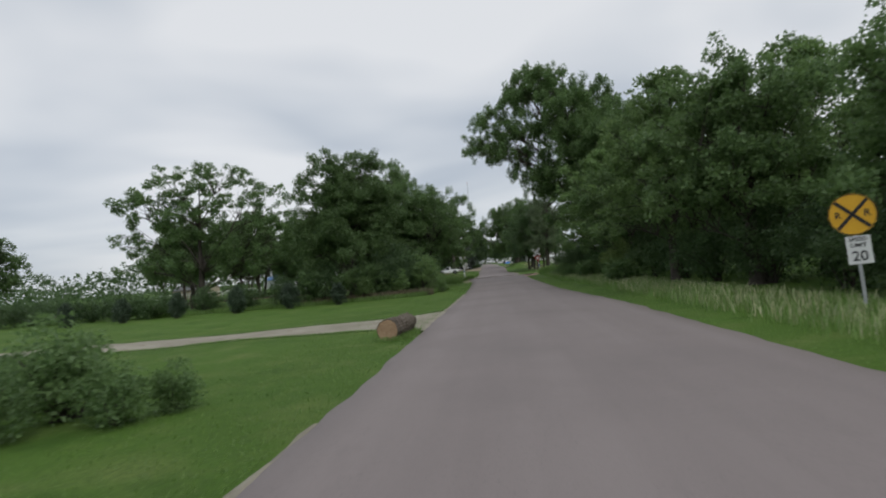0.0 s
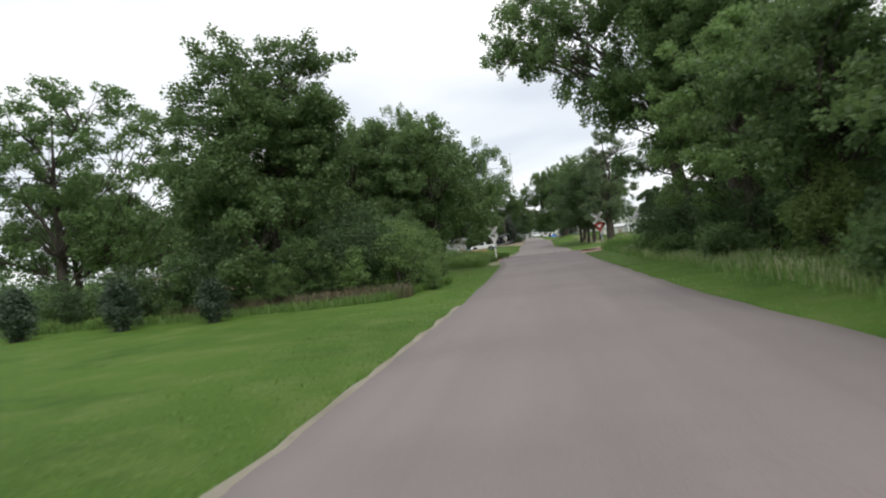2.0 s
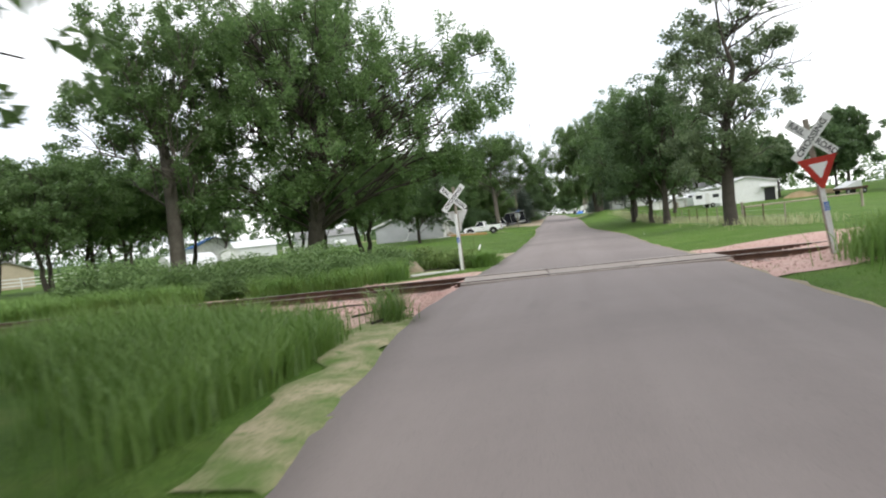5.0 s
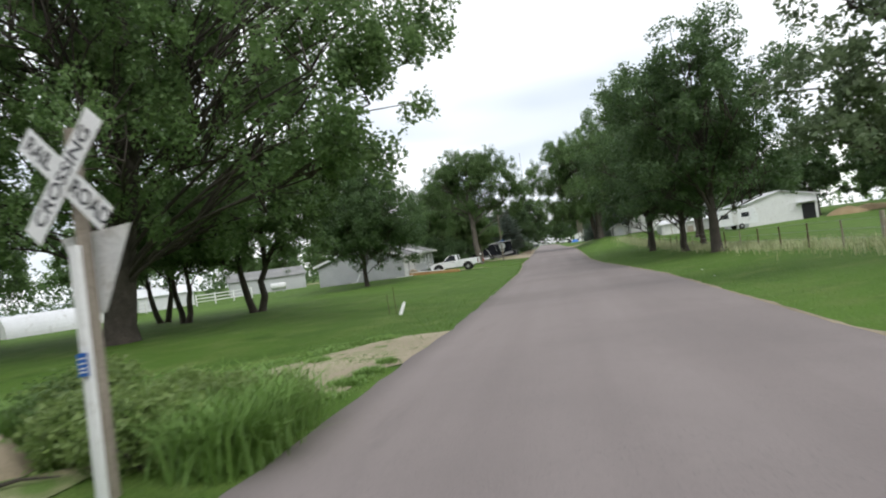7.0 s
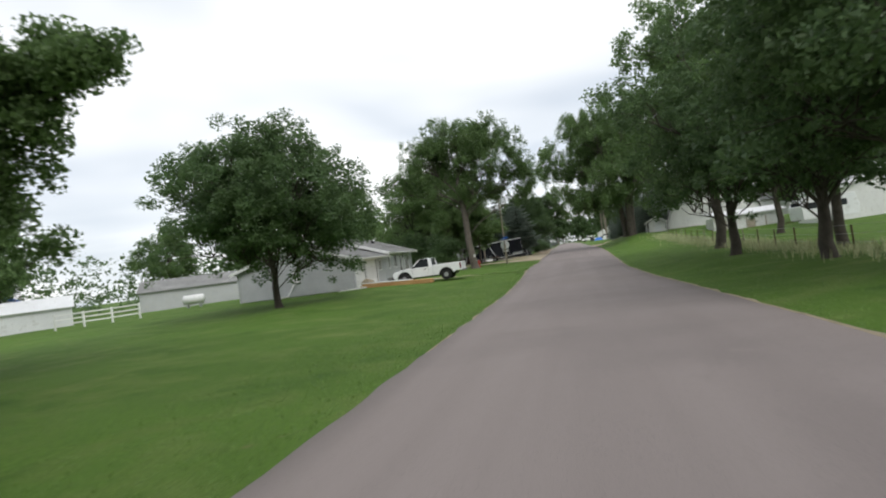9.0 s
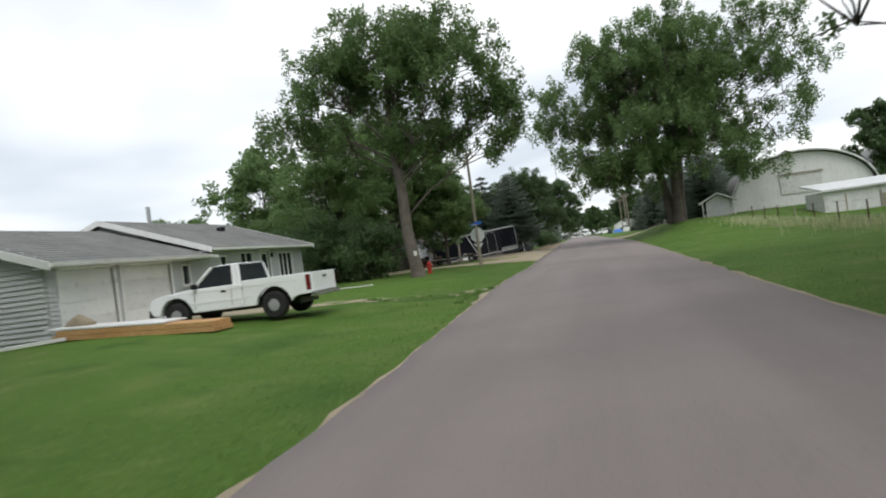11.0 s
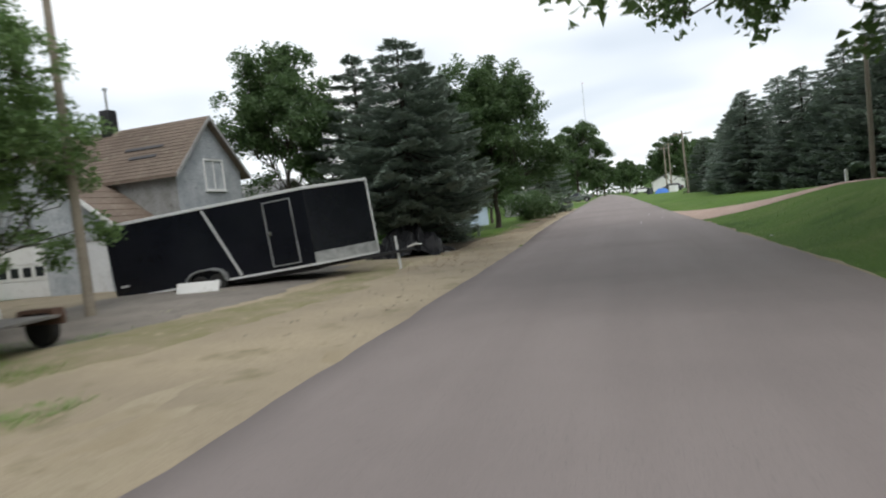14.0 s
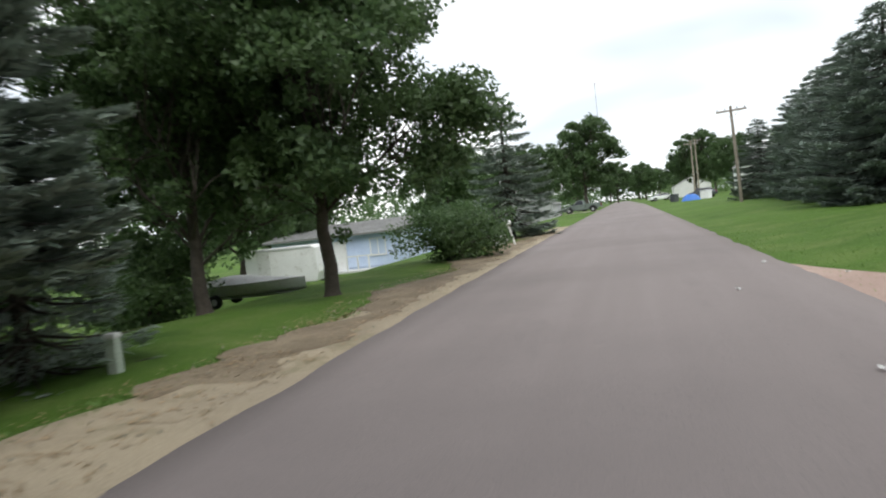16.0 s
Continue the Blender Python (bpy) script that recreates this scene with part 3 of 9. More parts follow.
def broadleaf(name, place, height, lobes, trunk, label, fork=0.3, clumps=260, per=42, leaf=0.22, spread=0.75, leaves=LEAF_A, bark=BARK, lean=(0, 0), stems=1, droop=0.2, dead=0, group="", airy=0.86, hang=0.0, category="tree"):
    """A tree with a tapered trunk, limbs, twigs and a crown of separate leaves. lobes: rounded masses of the crown, (x, y, z, rx, rz)."""
    x, y = place
    root = thing(name, (x, y, land(x, y) - 0.05), 0, label, category, group)
    wood, twigs = Geo(), Geo()
    nodes = []
    top = Vector((lean[0], lean[1], height * fork))
    for s in range(stems):
        a = 2 * math.pi * s / max(1, stems) + 0.6
        o = Vector((math.cos(a), math.sin(a), 0)) * (trunk * 1.2 if stems > 1 else 0)
        tp = top + o * (3.0 if stems == 2 else 2.4)
        pts = [o, o + (tp - o) * 0.06 + Vector((0, 0, 0.03)), o + (tp - o) * 0.35 + Vector(rng.normal(size=3)) * trunk * 0.25, o + (tp - o) * 0.7 + Vector(rng.normal(size=3)) * trunk * 0.3, tp]
        wood.tube(pts, [trunk * 1.55, trunk * 1.12, trunk, trunk * 0.9, trunk * 0.8], 12, cap=False)
        ax = sum(l[0] * l[3] for l in lobes) / sum(l[3] for l in lobes)
        ay = sum(l[1] * l[3] for l in lobes) / sum(l[3] for l in lobes)
        tip = Vector((tp.x * 0.4 + ax * 0.6, tp.y * 0.4 + ay * 0.6, max(l[2] for l in lobes))) + o * 2.5
        lead = [tp + (tip - tp) * f + Vector(rng.normal(size=3)) * trunk * (0.8 if 0 < f < 1 else 0) for f in (0, 0.25, 0.5, 0.75, 1)]
        wood.tube(lead, [trunk * f for f in (0.8, 0.55, 0.38, 0.22, 0.08)], 9, cap=False)
        nodes.append((tp, trunk * 0.8, lead))
    centres, sizes = [], []
    total = sum(l[3] ** 2 * l[4] for l in lobes)
    for cx, cy, cz, rx, rz in lobes:
        rx, rz = rx * 1.1, rz * 1.08
        hub = Vector((cx, cy, cz - rz * 0.35))
        near = min(nodes[:stems], key=lambda q: (q[0] - hub).length)
        far = math.hypot(hub.x - near[0].x, hub.y - near[0].y)
        lead = near[2]
        f = min(0.9, max(0.0, (hub.z - 1.05 * far - near[0].z) / max(0.5, lead[-1].z - near[0].z))) * (len(lead) - 1)
        j = min(int(f), len(lead) - 2)
        start = lead[j] + (lead[j + 1] - lead[j]) * (f - j)
        low = hub.z - 0.8 * far
        if low < near[0].z and stems == 1:
            u = min(0.97, max(0.2, (hub.z - 0.45 * far) / near[0].z)) * (0.9 + 0.1 * rng.random())
            start = near[0] * u
        thick = near[1] * (0.42 if stems == 1 else 0.34) * (1 - 0.15 * f) * (0.55 if low < near[0].z else 1.0)
        knee = start + Vector((0.32 * (hub.x - start.x), 0.32 * (hub.y - start.y), 0.62 * (hub.z - start.z) + 0.06 * (hub - start).length))
        limb = [start * (1 - u) ** 2 + knee * (2 * u * (1 - u)) + hub * u * u + Vector(rng.normal(size=3)) * (thick * 0.45 if 0 < u < 1 else 0) for u in (0, 0.17, 0.34, 0.5, 0.67, 0.84, 1)]
        twigs.tube(limb, [thick * (1 - 0.72 * k / 6) for k in range(7)], 8, cap=False)
        m = max(28, int(clumps * 1.25 * rx ** 2 * rz / (1.28 * total)))
        nb = min(int(np.clip(2.6 * rx * max(rx, rz), 7, 30)), max(5, m // 3))
        d = rng.normal(size=(nb, 3))
        d /= np.linalg.norm(d, axis=1, keepdims=True)
        d[:, 2] = np.where(d[:, 2] < -0.55, -d[:, 2], d[:, 2])
        d *= 0.5 + 0.5 * rng.random((nb, 1)) ** 0.6
        boughs = np.array([cx, cy, cz]) + d * np.array([rx, rx, rz])
        for k, bo in enumerate(boughs):
            s0 = limb[int(rng.integers(3, len(limb)))]
            branch(twigs, s0, bo, near[1] * 0.10 + 0.008, 0.010, 0.14, 5, 3)
            rb = airy * ((0.30 + 0.22 * rng.random()) * min(rx, 2.6) + 0.25)
            mm = max(3, m // nb)
            e = rng.normal(size=(mm, 3))
            e /= np.linalg.norm(e, axis=1, keepdims=True)
            e *= rng.random((mm, 1)) ** 0.45 * rb
            e[:, 2] = e[:, 2] * 0.8 - droop * 0.35 * (e[:, 0] ** 2 + e[:, 1] ** 2) / rb
            pts = bo + e
            keep = pts[:, 2] > 0.35
            centres.append(pts[keep])
            sizes.append(np.full(int(keep.sum()), spread * (0.42 + 0.46 * rng.random())))
    for _ in range(dead):
        a, h = rng.random() * 0.9 - 0.5, height * (0.55 + 0.35 * rng.random())
        s = Vector((0.5, 0.2, h * 0.9))
        e = s + Vector((math.cos(a), math.sin(a), 0.15 + 0.35 * rng.random())) * (2.0 + 2.2 * rng.random())
        p = branch(twigs, s, e, 0.06, 0.015, 0.12, 5, 4)
        for q in p[1:]:
            branch(twigs, q, q + Vector((rng.random(), rng.random() - 0.5, rng.random() - 0.2)) * 1.1, 0.02, 0.006, 0.1, 4, 2)
    part("trunk", wood, bark, root, smooth=True)
    tagged(part("branchwork", twigs, bark, root, smooth=True), kind="stuff")
    v, q = leaf_quads(np.concatenate(centres), np.concatenate(sizes), per * 1.8, leaf * 0.74, droop * 0.3, 0.9, hang)
    cloud_mesh("crown", v, q, leaves, root)
    return root


def lobes_round(h0, h1, r, n, seed, squash=1.0, stretch=1.0):
    """Lobes that together make a rounded uneven crown between two heights."""
    g = np.random.default_rng(seed)
    out = [(0, 0, (h0 + h1) / 2, r * 0.66, (h1 - h0) * 0.40)]
    for i in range(n):
        a = 2 * math.pi * (i + g.random() * 0.6) / n
        k = 0.45 + 0.25 * g.random()
        t = (0.22 + 0.56 * ((i * 0.618) % 1))
        z = h0 + (h1 - h0) * t
        w = math.sin(math.pi * (0.15 + 0.72 * t)) ** 0.6
        out.append((math.cos(a) * r * k * w * stretch, math.sin(a) * r * k * w, z, r * (0.38 + 0.14 * g.random()), (h1 - h0) * (0.17 + 0.07 * g.random()) * squash))
    out.append((0.1 * r, -0.1 * r, h1 - (h1 - h0) * 0.17, r * 0.42, (h1 - h0) * 0.18))
    return out


def spruce(name, place, height, radius, label, skirt=0.3, whorls=16, per=34, needles=NEEDLE, seed=1, group="", category="tree", spray=0.26, sag=0.5, shape=0.7):
    """A conifer: a straight trunk and whorls of drooping boughs with upturned tips, each set with small sprays of needles."""
    x, y = place
    root = thing(name, (x, y, land(x, y) - 0.05), 0, label, category, group)
    g = np.random.default_rng(seed)
    wood = Geo().tube([(0, 0, 0), (0, 0, 0.3), (0, 0, height * 0.5), (0, 0, height * 0.98)], [0.025 * height + 0.05, 0.017 * height + 0.04, 0.011 * height + 0.03, 0.015], 10, cap=False)
    vs, boughs = [], Geo()
    for i in range(whorls):
        t = (i + 0.3) / whorls
        z = skirt + (height - skirt) * t
        full = radius * (1 - t) ** shape * (0.78 + 0.22 * min(1, 5 * t)) + 0.12
        m = 7 + int(5 * (1 - t))
        for j in range(m):
            a = 2 * math.pi * (j + g.random() * 0.8) / m + 1.3 * i
            L = full * (0.76 + 0.32 * g.random())
            zj = z + (height - skirt) / whorls * 0.55 * (g.random() - 0.5)
            d, side, up = np.array([math.cos(a), math.sin(a), 0.0]), np.array([-math.sin(a), math.cos(a), 0.0]), np.array([0, 0, 1.0])
            dip = sag * (1.05 - t) * (0.8 + 0.4 * g.random())

            def axis(u):
                u = np.asarray(u, float)
                return d * (L * u)[..., None] + up * (zj - dip * L * (u - 0.72 * u ** 2.2))[..., None]

            if L > 0.5:
                boughs.tube([tuple(axis(u)) for u in (0.0, 0.35, 0.7, 0.95)], [0.012 + 0.012 * L, 0.008 + 0.008 * L, 0.012, 0.005], 4, cap=False)
            n = max(12, int(1.9 * per * L * (0.7 + 0.25 * L)))
            u = g.random(n) ** 0.5
            w = (g.random(n) * 2 - 1) * (0.12 + 0.34 * L * np.minimum(1.0, 1.9 * (1.03 - u)))
            c = axis(np.clip(u, 0.06, 1.0)) + side * w[:, None] - up * (0.20 * np.abs(w) + 0.16 * g.random(n) ** 2)[:, None]
            q = d * (0.75 + 0.3 * g.random((n, 1))) + side * (np.sign(w) * (0.35 + 0.5 * g.random(n)))[:, None] + up * (g.normal(size=n) * 0.22 + 0.45 * (u - 0.55))[:, None]
            q /= np.linalg.norm(q, axis=1, keepdims=True)
            r = g.normal(size=(n, 3)) * 0.33 + up
            b = np.cross(q, r)
            b /= np.linalg.norm(b, axis=1, keepdims=True)
            k = (spray * (0.6 + 0.8 * g.random(n)))[:, None]
            vs.append(np.stack([c - q * k * 0.5 + b * k * 0.12, c + q * k * 0.55, c - q * k * 0.3 - b * k * 0.2], 1))
    part("trunk", wood, BARK, root)
    tagged(part("branchwork", boughs, BARK, root), kind="stuff")
    v = np.concatenate(vs).reshape(-1, 3)
    cloud_mesh("crown", v, np.arange(len(v)).reshape(-1, 3), needles, root)
    return root


def shrub(name, place, height, radius, label, leaves=LEAF_A, clumps=70, per=40, leaf=0.16, group="", seed=3, spread=0.5, taper=0.0):
    x, y = place
    root = thing(name, (x, y, land(x, y) - 0.05), 0, label, "shrub", group)
    g = np.random.default_rng(seed)
    n = clumps
    d = g.normal(size=(n, 3))
    d /= np.linalg.norm(d, axis=1, keepdims=True)
    d *= g.random((n, 1)) ** 0.4
    a = np.arctan2(d[:, 1], d[:, 0])
    w = 1 + 0.22 * np.sin(3 * a + seed) + 0.12 * np.sin(7 * a)
    c = np.stack([d[:, 0] * radius * w, d[:, 1] * radius * w, height * 0.48 + d[:, 2] * height * 0.46], 1)
    c[:, :2] *= 1 + 0.35 * taper - taper * c[:, 2:] / height
    c = c[c[:, 2] > 0.1]
    wood = Geo()
    for k in range(0, len(c), max(1, len(c) // 14)):
        branch(wood, (0.1 * g.normal(), 0.1 * g.normal(), 0), c[k], 0.04, 0.008, 0.1, 5, 3)
    tagged(part("branchwork", wood, BARK, root), kind="stuff")
    v, q = leaf_quads(c, spread, per * 1.6, leaf * 0.8, 0.15)
    cloud_mesh("foliage", v, q, leaves, root)
    return root


def again(ob, place, turn, size=1.0):
    """Another of the same kind, turned and scaled, elsewhere on the land."""
    x, y = place
    c = copy_thing(ob, Matrix())
    c.matrix_basis = pose(x, y, land(x, y) - 0.05, 0, 0, turn) @ Matrix.Scale(size, 4)
    return c


# trees on the lawn and thicket before the tracks
broadleaf("tree", (-26, 52), 12.5, [(0, 0, 8.6, 3.4, 2.6), (-4.6, 0, 9.4, 2.8, 2.0), (-2.6, 1, 11.6, 2.9, 1.8), (2.2, 0, 11.4, 2.6, 1.8), (4.6, 1, 9.0, 3.0, 2.4), (-6.4, -1, 7.0, 1.9, 1.8), (-5.0, -1, 4.6, 2.0, 1.6), (0.6, -1, 4.6, 3.2, 2.6), (6.4, 0, 5.6, 2.8, 2.6), (3.4, 0, 3.6, 2.6, 1.7), (-2.6, 0, 3.7, 2.4, 1.5), (7.6, 0.5, 3.4, 2.2, 1.8)], 0.32, "open spreading tree behind the lawn", 0.28, 470, 40, 0.24, 0.68, LEAF_A, airy=0.75)
broadleaf("tree", (-11.0, 47), 11.5, [(0, 0, 6.4, 3.2, 3.4), (-2.3, 0, 8.6, 2.1, 1.9), (1.5, 0.5, 10.2, 2.1, 1.6), (-0.5, -0.3, 10.3, 2.0, 1.4), (1.3, 0, 8.2, 1.7, 1.5), (-2.9, 0, 4.6, 2.2, 2.4), (1.6, 0, 4.6, 2.0, 2.6), (0, -2.2, 3.0, 2.8, 2.2), (-0.4, 2, 7, 2.6, 2.8), (1.5, 0.2, 6.2, 1.6, 1.5)], 0.3, "dense rounded tree at the corner of the thicket", 0.2, 860, 44, 0.21, 0.75, LEAF_A, airy=0.9)
t_mid = broadleaf("tree", (-6.0, 60.6), 10.4, lobes_round(1.2, 10.0, 4.0, 11, 8), 0.26, "leafy tree at the thicket's road side", 0.25, 420, 42, 0.21, 0.7, LEAF_A, airy=0.78, group="thicket trees")
again(t_mid, (-10.8, 61.5), 70, 1.08)
again(t_mid, (-15.5, 58), 160, 0.85)
again(t_mid, (-19, 63), 250, 0.9)
again(t_mid, (-30, 58), 110, 0.95)
again(t_mid, (-18.2, 53.5), 40, 0.48)
s_mid = shrub("shrub", (-6.9, 46.2), 3.2, 1.8, "green thicket bush at the lawn's edge", LEAF_B, 120, 42, 0.14, "thicket bushes")
for k, (x, y, s) in enumerate([(-7.9, 45.4, 1.0), (-12.6, 44.2, 1.1), (-15.4, 42.8, 0.8), (-18.5, 43, 0.7), (-22, 44, 0.7), (-8, 48.5, 1.4), (-11, 54, 1.4), (-8, 60, 1.3)]):
    again(s_mid, (x, y), 67 * k, s)
s_op = shrub("shrub", (-5.6, 50.0), 3.6, 1.5, "loose open bush in the thicket", LEAF_A, 90, 40, 0.15, "thicket bushes", 29, 0.34, 0.35)
for k, (x, y, s) in enumerate([(-10.0, 43.9, 0.75), (-5.8, 57, 0.9), (-6.6, 52.6, 1.2), (-8.9, 44.6, 0.85), (-13.6, 43.3, 0.8)]):
    again(s_op, (x, y), 91 * k, s)
s_lo = shrub("shrub", (-25, 42), 2.0, 1.9, "low dark bush along the field edge", LEAF_B, 80, 40, 0.17, "field edge bushes", 23)
for k, (x, y, s) in enumerate([(-28, 43, 0.9), (-31.5, 44, 0.95), (-35, 45, 1.0), (-39, 46.5, 1.1), (-43, 47.5, 1.0), (-48, 48.5, 1.1), (-54, 50, 1.2), (-60, 52, 1.2), (-68, 54, 1.3), (-77, 56, 1.4)]):
    again(s_lo, (x, y), 59 * k, s)
s_yo = shrub("sapling", (-5.0, 45.6), 3.3, 0.95, "feathery green sapling at the thicket's edge", LEAF_F, 70, 36, 0.13, "thicket saplings", 27, 0.34, 0.6)
for k, (x, y, s) in enumerate([(-4.9, 47.6, 0.9), (-6.6, 44.3, 0.7), (-3.9, 47.0, 0.45), (-4.0, 49.2, 0.5), (-3.6, 45.2, 0.4), (-9.2, 42.9, 0.6), (-5.0, 53.5, 0.9)]):
    again(s_yo, (x, y), 73 * k, s)

# roadside wood on the other side, up to the tracks
w_a = broadleaf("tree", (10.8, 22), 10.5, lobes_round(0.7, 9.4, 3.8, 11, 21), 0.26, "dark leafy tree in the roadside wood", 0.22, 370, 42, 0.22, 0.72, LEAF_A, group="roadside wood", airy=0.72)
w_b = broadleaf("tree", (10.2, 31), 11.0, lobes_round(0.8, 11.2, 4.0, 11, 33), 0.24, "leafy tree in the roadside wood", 0.2, 370, 42, 0.22, 0.72, LEAF_F, group="roadside wood", airy=0.72)
for k, (src, x, y, s) in enumerate([(w_a, 9.8, 39.5, 0.88), (w_b, 9.6, 47.5, 0.9), (w_a, 12.6, 12.5, 0.9), (w_b, 15.5, 26, 0.95), (w_a, 15.5, 36, 0.95), (w_b, 15, 44, 0.9), (w_a, 15.5, 17, 0.85), (w_a, 15, 52, 1.0), (w_b, 16, 10, 1.0)]):
    again(src, (x, y), 71 * k + 30, s)
for k, (x, y, s) in enumerate([(11.5, 9, 0.9), (11.2, 13, 1.0), (11.6, 17, 1.0), (11.4, 22, 1.05), (11.0, 27, 1.0), (11.0, 32, 1.05), (10.6, 37, 1.0), (10.4, 42, 1.0), (10.2, 47, 1.0), (10.0, 52, 0.95), (8.8, 56.4, 1.15), (8.2, 60.0, 0.9), (9.4, 64.5, 0.9), (11.4, 66.5, 0.8), (12.8, 62, 1.2), (16, 24, 1.4), (16, 34, 1.4), (16, 46, 1.4), (14, 55, 1.3)]):
    again(s_mid, (x, y), 83 * k, s)
broadleaf("cottonwood", (10.8, 62), 21.5, [(-4.5, 0, 17.5, 3.4, 3.4), (-3.6, 1, 20.2, 2.6, 2.0), (-7.2, -0.5, 13.6, 2.9, 2.3), (-9.6, -0.5, 13.2, 1.7, 1.4), (-11.4, -0.5, 13.6, 1.6, 1.3), (-8.8, 0, 16.0, 2.2, 1.7), (-2.4, 0, 14.0, 3.2, 2.6), (0.6, 0.5, 17.5, 3.0, 2.6), (1.4, 0, 12.0, 2.8, 2.6), (-5.4, 0, 10.6, 2.2, 1.6), (-2.4, -1.5, 10.0, 2.6, 1.8), (2.4, -1, 8.0, 2.4, 2.0), (-4.2, -0.5, 8.4, 1.5, 1.2), (-1.0, -2.6, 7.2, 2.2, 1.6), (-2.6, 1.5, 5.6, 1.6, 1.2), (0.2, 1.6, 6.4, 2.2, 1.6), (1.6, -1.6, 6.0, 2.2, 1.5), (1.0, -2.4, 14.6, 3.0, 2.6), (3.4, -1.5, 14.0, 2.8, 2.4), (-2.0, -3.4, 15.6, 2.6, 2.2), (-3.0, -3.0, 9.4, 2.4, 2.0), (0.6, -4.0, 8.8, 2.6, 2.2), (3.2, -3.0, 11.0, 3.0, 2.6), (-0.8, -4.0, 12.8, 2.8, 2.4), (3.6, -4.5, 7.6, 2.4, 2.0)], 0.42, "tall cottonwood leaning over the street", 0.42, 1650, 44, 0.26, 0.8, LEAF_A, BARK_M, lean=(-1.5, 0.2), droop=0.6, hang=0.5)
broadleaf("tree", (11.9, 57.0), 14.0, lobes_round(4.4, 14.5, 4.4, 12, 27), 0.3, "tall tree with a bare trunk at the wood's end", 0.45, 700, 42, 0.24, 0.8, LEAF_A, airy=0.8)
shrub("shrub", (9.0, 38.5), 2.9, 1.5, "bright green bush at the edge of the dark wood", LEAF_C, 90, 40, 0.14, "wood edge bushes", 17, 0.36)
s_r = shrub("shrub", (7.9, 33), 1.4, 1.2, "green bush at the wood's edge", LEAF_A, 60, 40, 0.15, "wood edge bushes", 9)
for k, (x, y, s) in enumerate([(7.9, 45, 1.0), (7.4, 51.5, 0.8), (7.2, 57.5, 0.9)]):
    again(s_r, (x, y), 97 * k, s)
# beyond the tracks
broadleaf("tree", (-16.0, 98.2), 17.0, lobes_round(4.4, 19.6, 8.2, 16, 41) + [(12.4, -1.2, 8.4, 1.5, 1.2), (11.2, -1.4, 10.2, 2.2, 1.7), (9.2, -1.5, 12.2, 2.8, 2.0), (12.0, -1.6, 12.0, 1.6, 1.2), (-0.6, -2.6, 6.4, 2.6, 1.6), (2.6, -3.2, 7.6, 2.8, 1.8), (7.4, -2.0, 10.2, 3.0, 2.4), (9.8, -3.0, 8.4, 2.3, 1.9), (11.6, -3.4, 6.8, 1.4, 1.4), (8.4, -1.5, 6.2, 2.0, 1.5), (4, -4, 6.4, 2.6, 1.8), (-2.5, -4, 5.8, 2.6, 1.8), (5.0, 3, 5.0, 2.4, 1.6), (1.8, -3, 4.4, 2.2, 1.3), (-5.6, 1, 5.0, 2.6, 1.7), (2.6, 3, 4.2, 2.2, 1.3), (-1.6, 3.0, 4.6, 2.2, 1.3), (8, -1, 8.6, 2.4, 1.8), (10.2, -2.4, 5.4, 1.3, 1.3), (9.0, -2.0, 5.1, 1.3, 1.1)], 0.5, "great old tree with a thick dark trunk beside the street", 0.62, 1500, 44, 0.22, 0.8, LEAF_A, BARK, lean=(1.8, -0.4), droop=0.7, airy=0.66, hang=0.6)
broadleaf("tree", (-22.5, 93), 16.5, lobes_round(3.2, 17.0, 5.2, 12, 44), 0.42, "tall tree with a pale thick trunk in the yard", 0.45, 520, 42, 0.23, 0.75, LEAF_A, BARK_M, droop=0.5, airy=0.62, hang=0.4)
broadleaf("tree", (-16.0, 109.3), 10.0, [(0, 0, 5.6, 3.2, 2.8), (-1.2, 0, 8.6, 2.4, 1.9), (-0.6, 0.2, 10.6, 1.7, 1.2), (2.6, 0, 6.2, 2.3, 2.0), (3.3, -0.3, 4.2, 1.8, 1.5), (-2.8, 0, 5.0, 2.6, 2.4), (1.4, -1.5, 3.6, 2.2, 1.3), (-1.5, -1.5, 3.4, 2.4, 1.3), (1.6, 0.2, 8.0, 1.5, 1.1), (3.2, 0.3, 6.9, 1.3, 1.0), (4.5, 0.3, 6.8, 1.1, 0.8), (5.5, 0.4, 7.2, 0.9, 0.7), (6.2, 0.4, 7.0, 0.7, 0.5), (4.8, 0.4, 5.8, 0.7, 0.6)], 0.19, "yard tree with a forked trunk and airy side limb", 0.24, 760, 44, 0.2, 0.68, LEAF_A, BARK, stems=2, airy=0.78)
t_y = broadleaf("tree", (-22.5, 110.5), 8.0, lobes_round(1.9, 8.2, 3.9, 8, 47), 0.16, "low yard tree with a forked trunk", 0.22, 300, 42, 0.22, 0.72, LEAF_A, BARK, stems=2, group="yard trees")
again(t_y, (-19.0, 107.2), 130, 0.95)
again(t_y, (-27, 101), 200, 1.1)
again(t_y, (-31, 96), 290, 1.1)
again(t_y, (-35, 104), 40, 1.1)
again(t_y, (-27, 88), 80, 0.95)
again(t_y, (-36, 93), 170, 1.15)
broadleaf("maple", (-15.9, 129.4), 9.6, lobes_round(0.9, 10.0, 5.5, 16, 51), 0.2, "dense round maple on the lawn before the ranch house", 0.18, 1100, 44, 0.21, 0.8, LEAF_B, airy=0.98)
f_a = broadleaf("tree", (-62, 215), 12, lobes_round(1.5, 12.5, 5.0, 9, 61), 0.25, "leafy tree behind the yards", 0.22, 170, 26, 0.42, 1.05, LEAF_A, group="background trees")
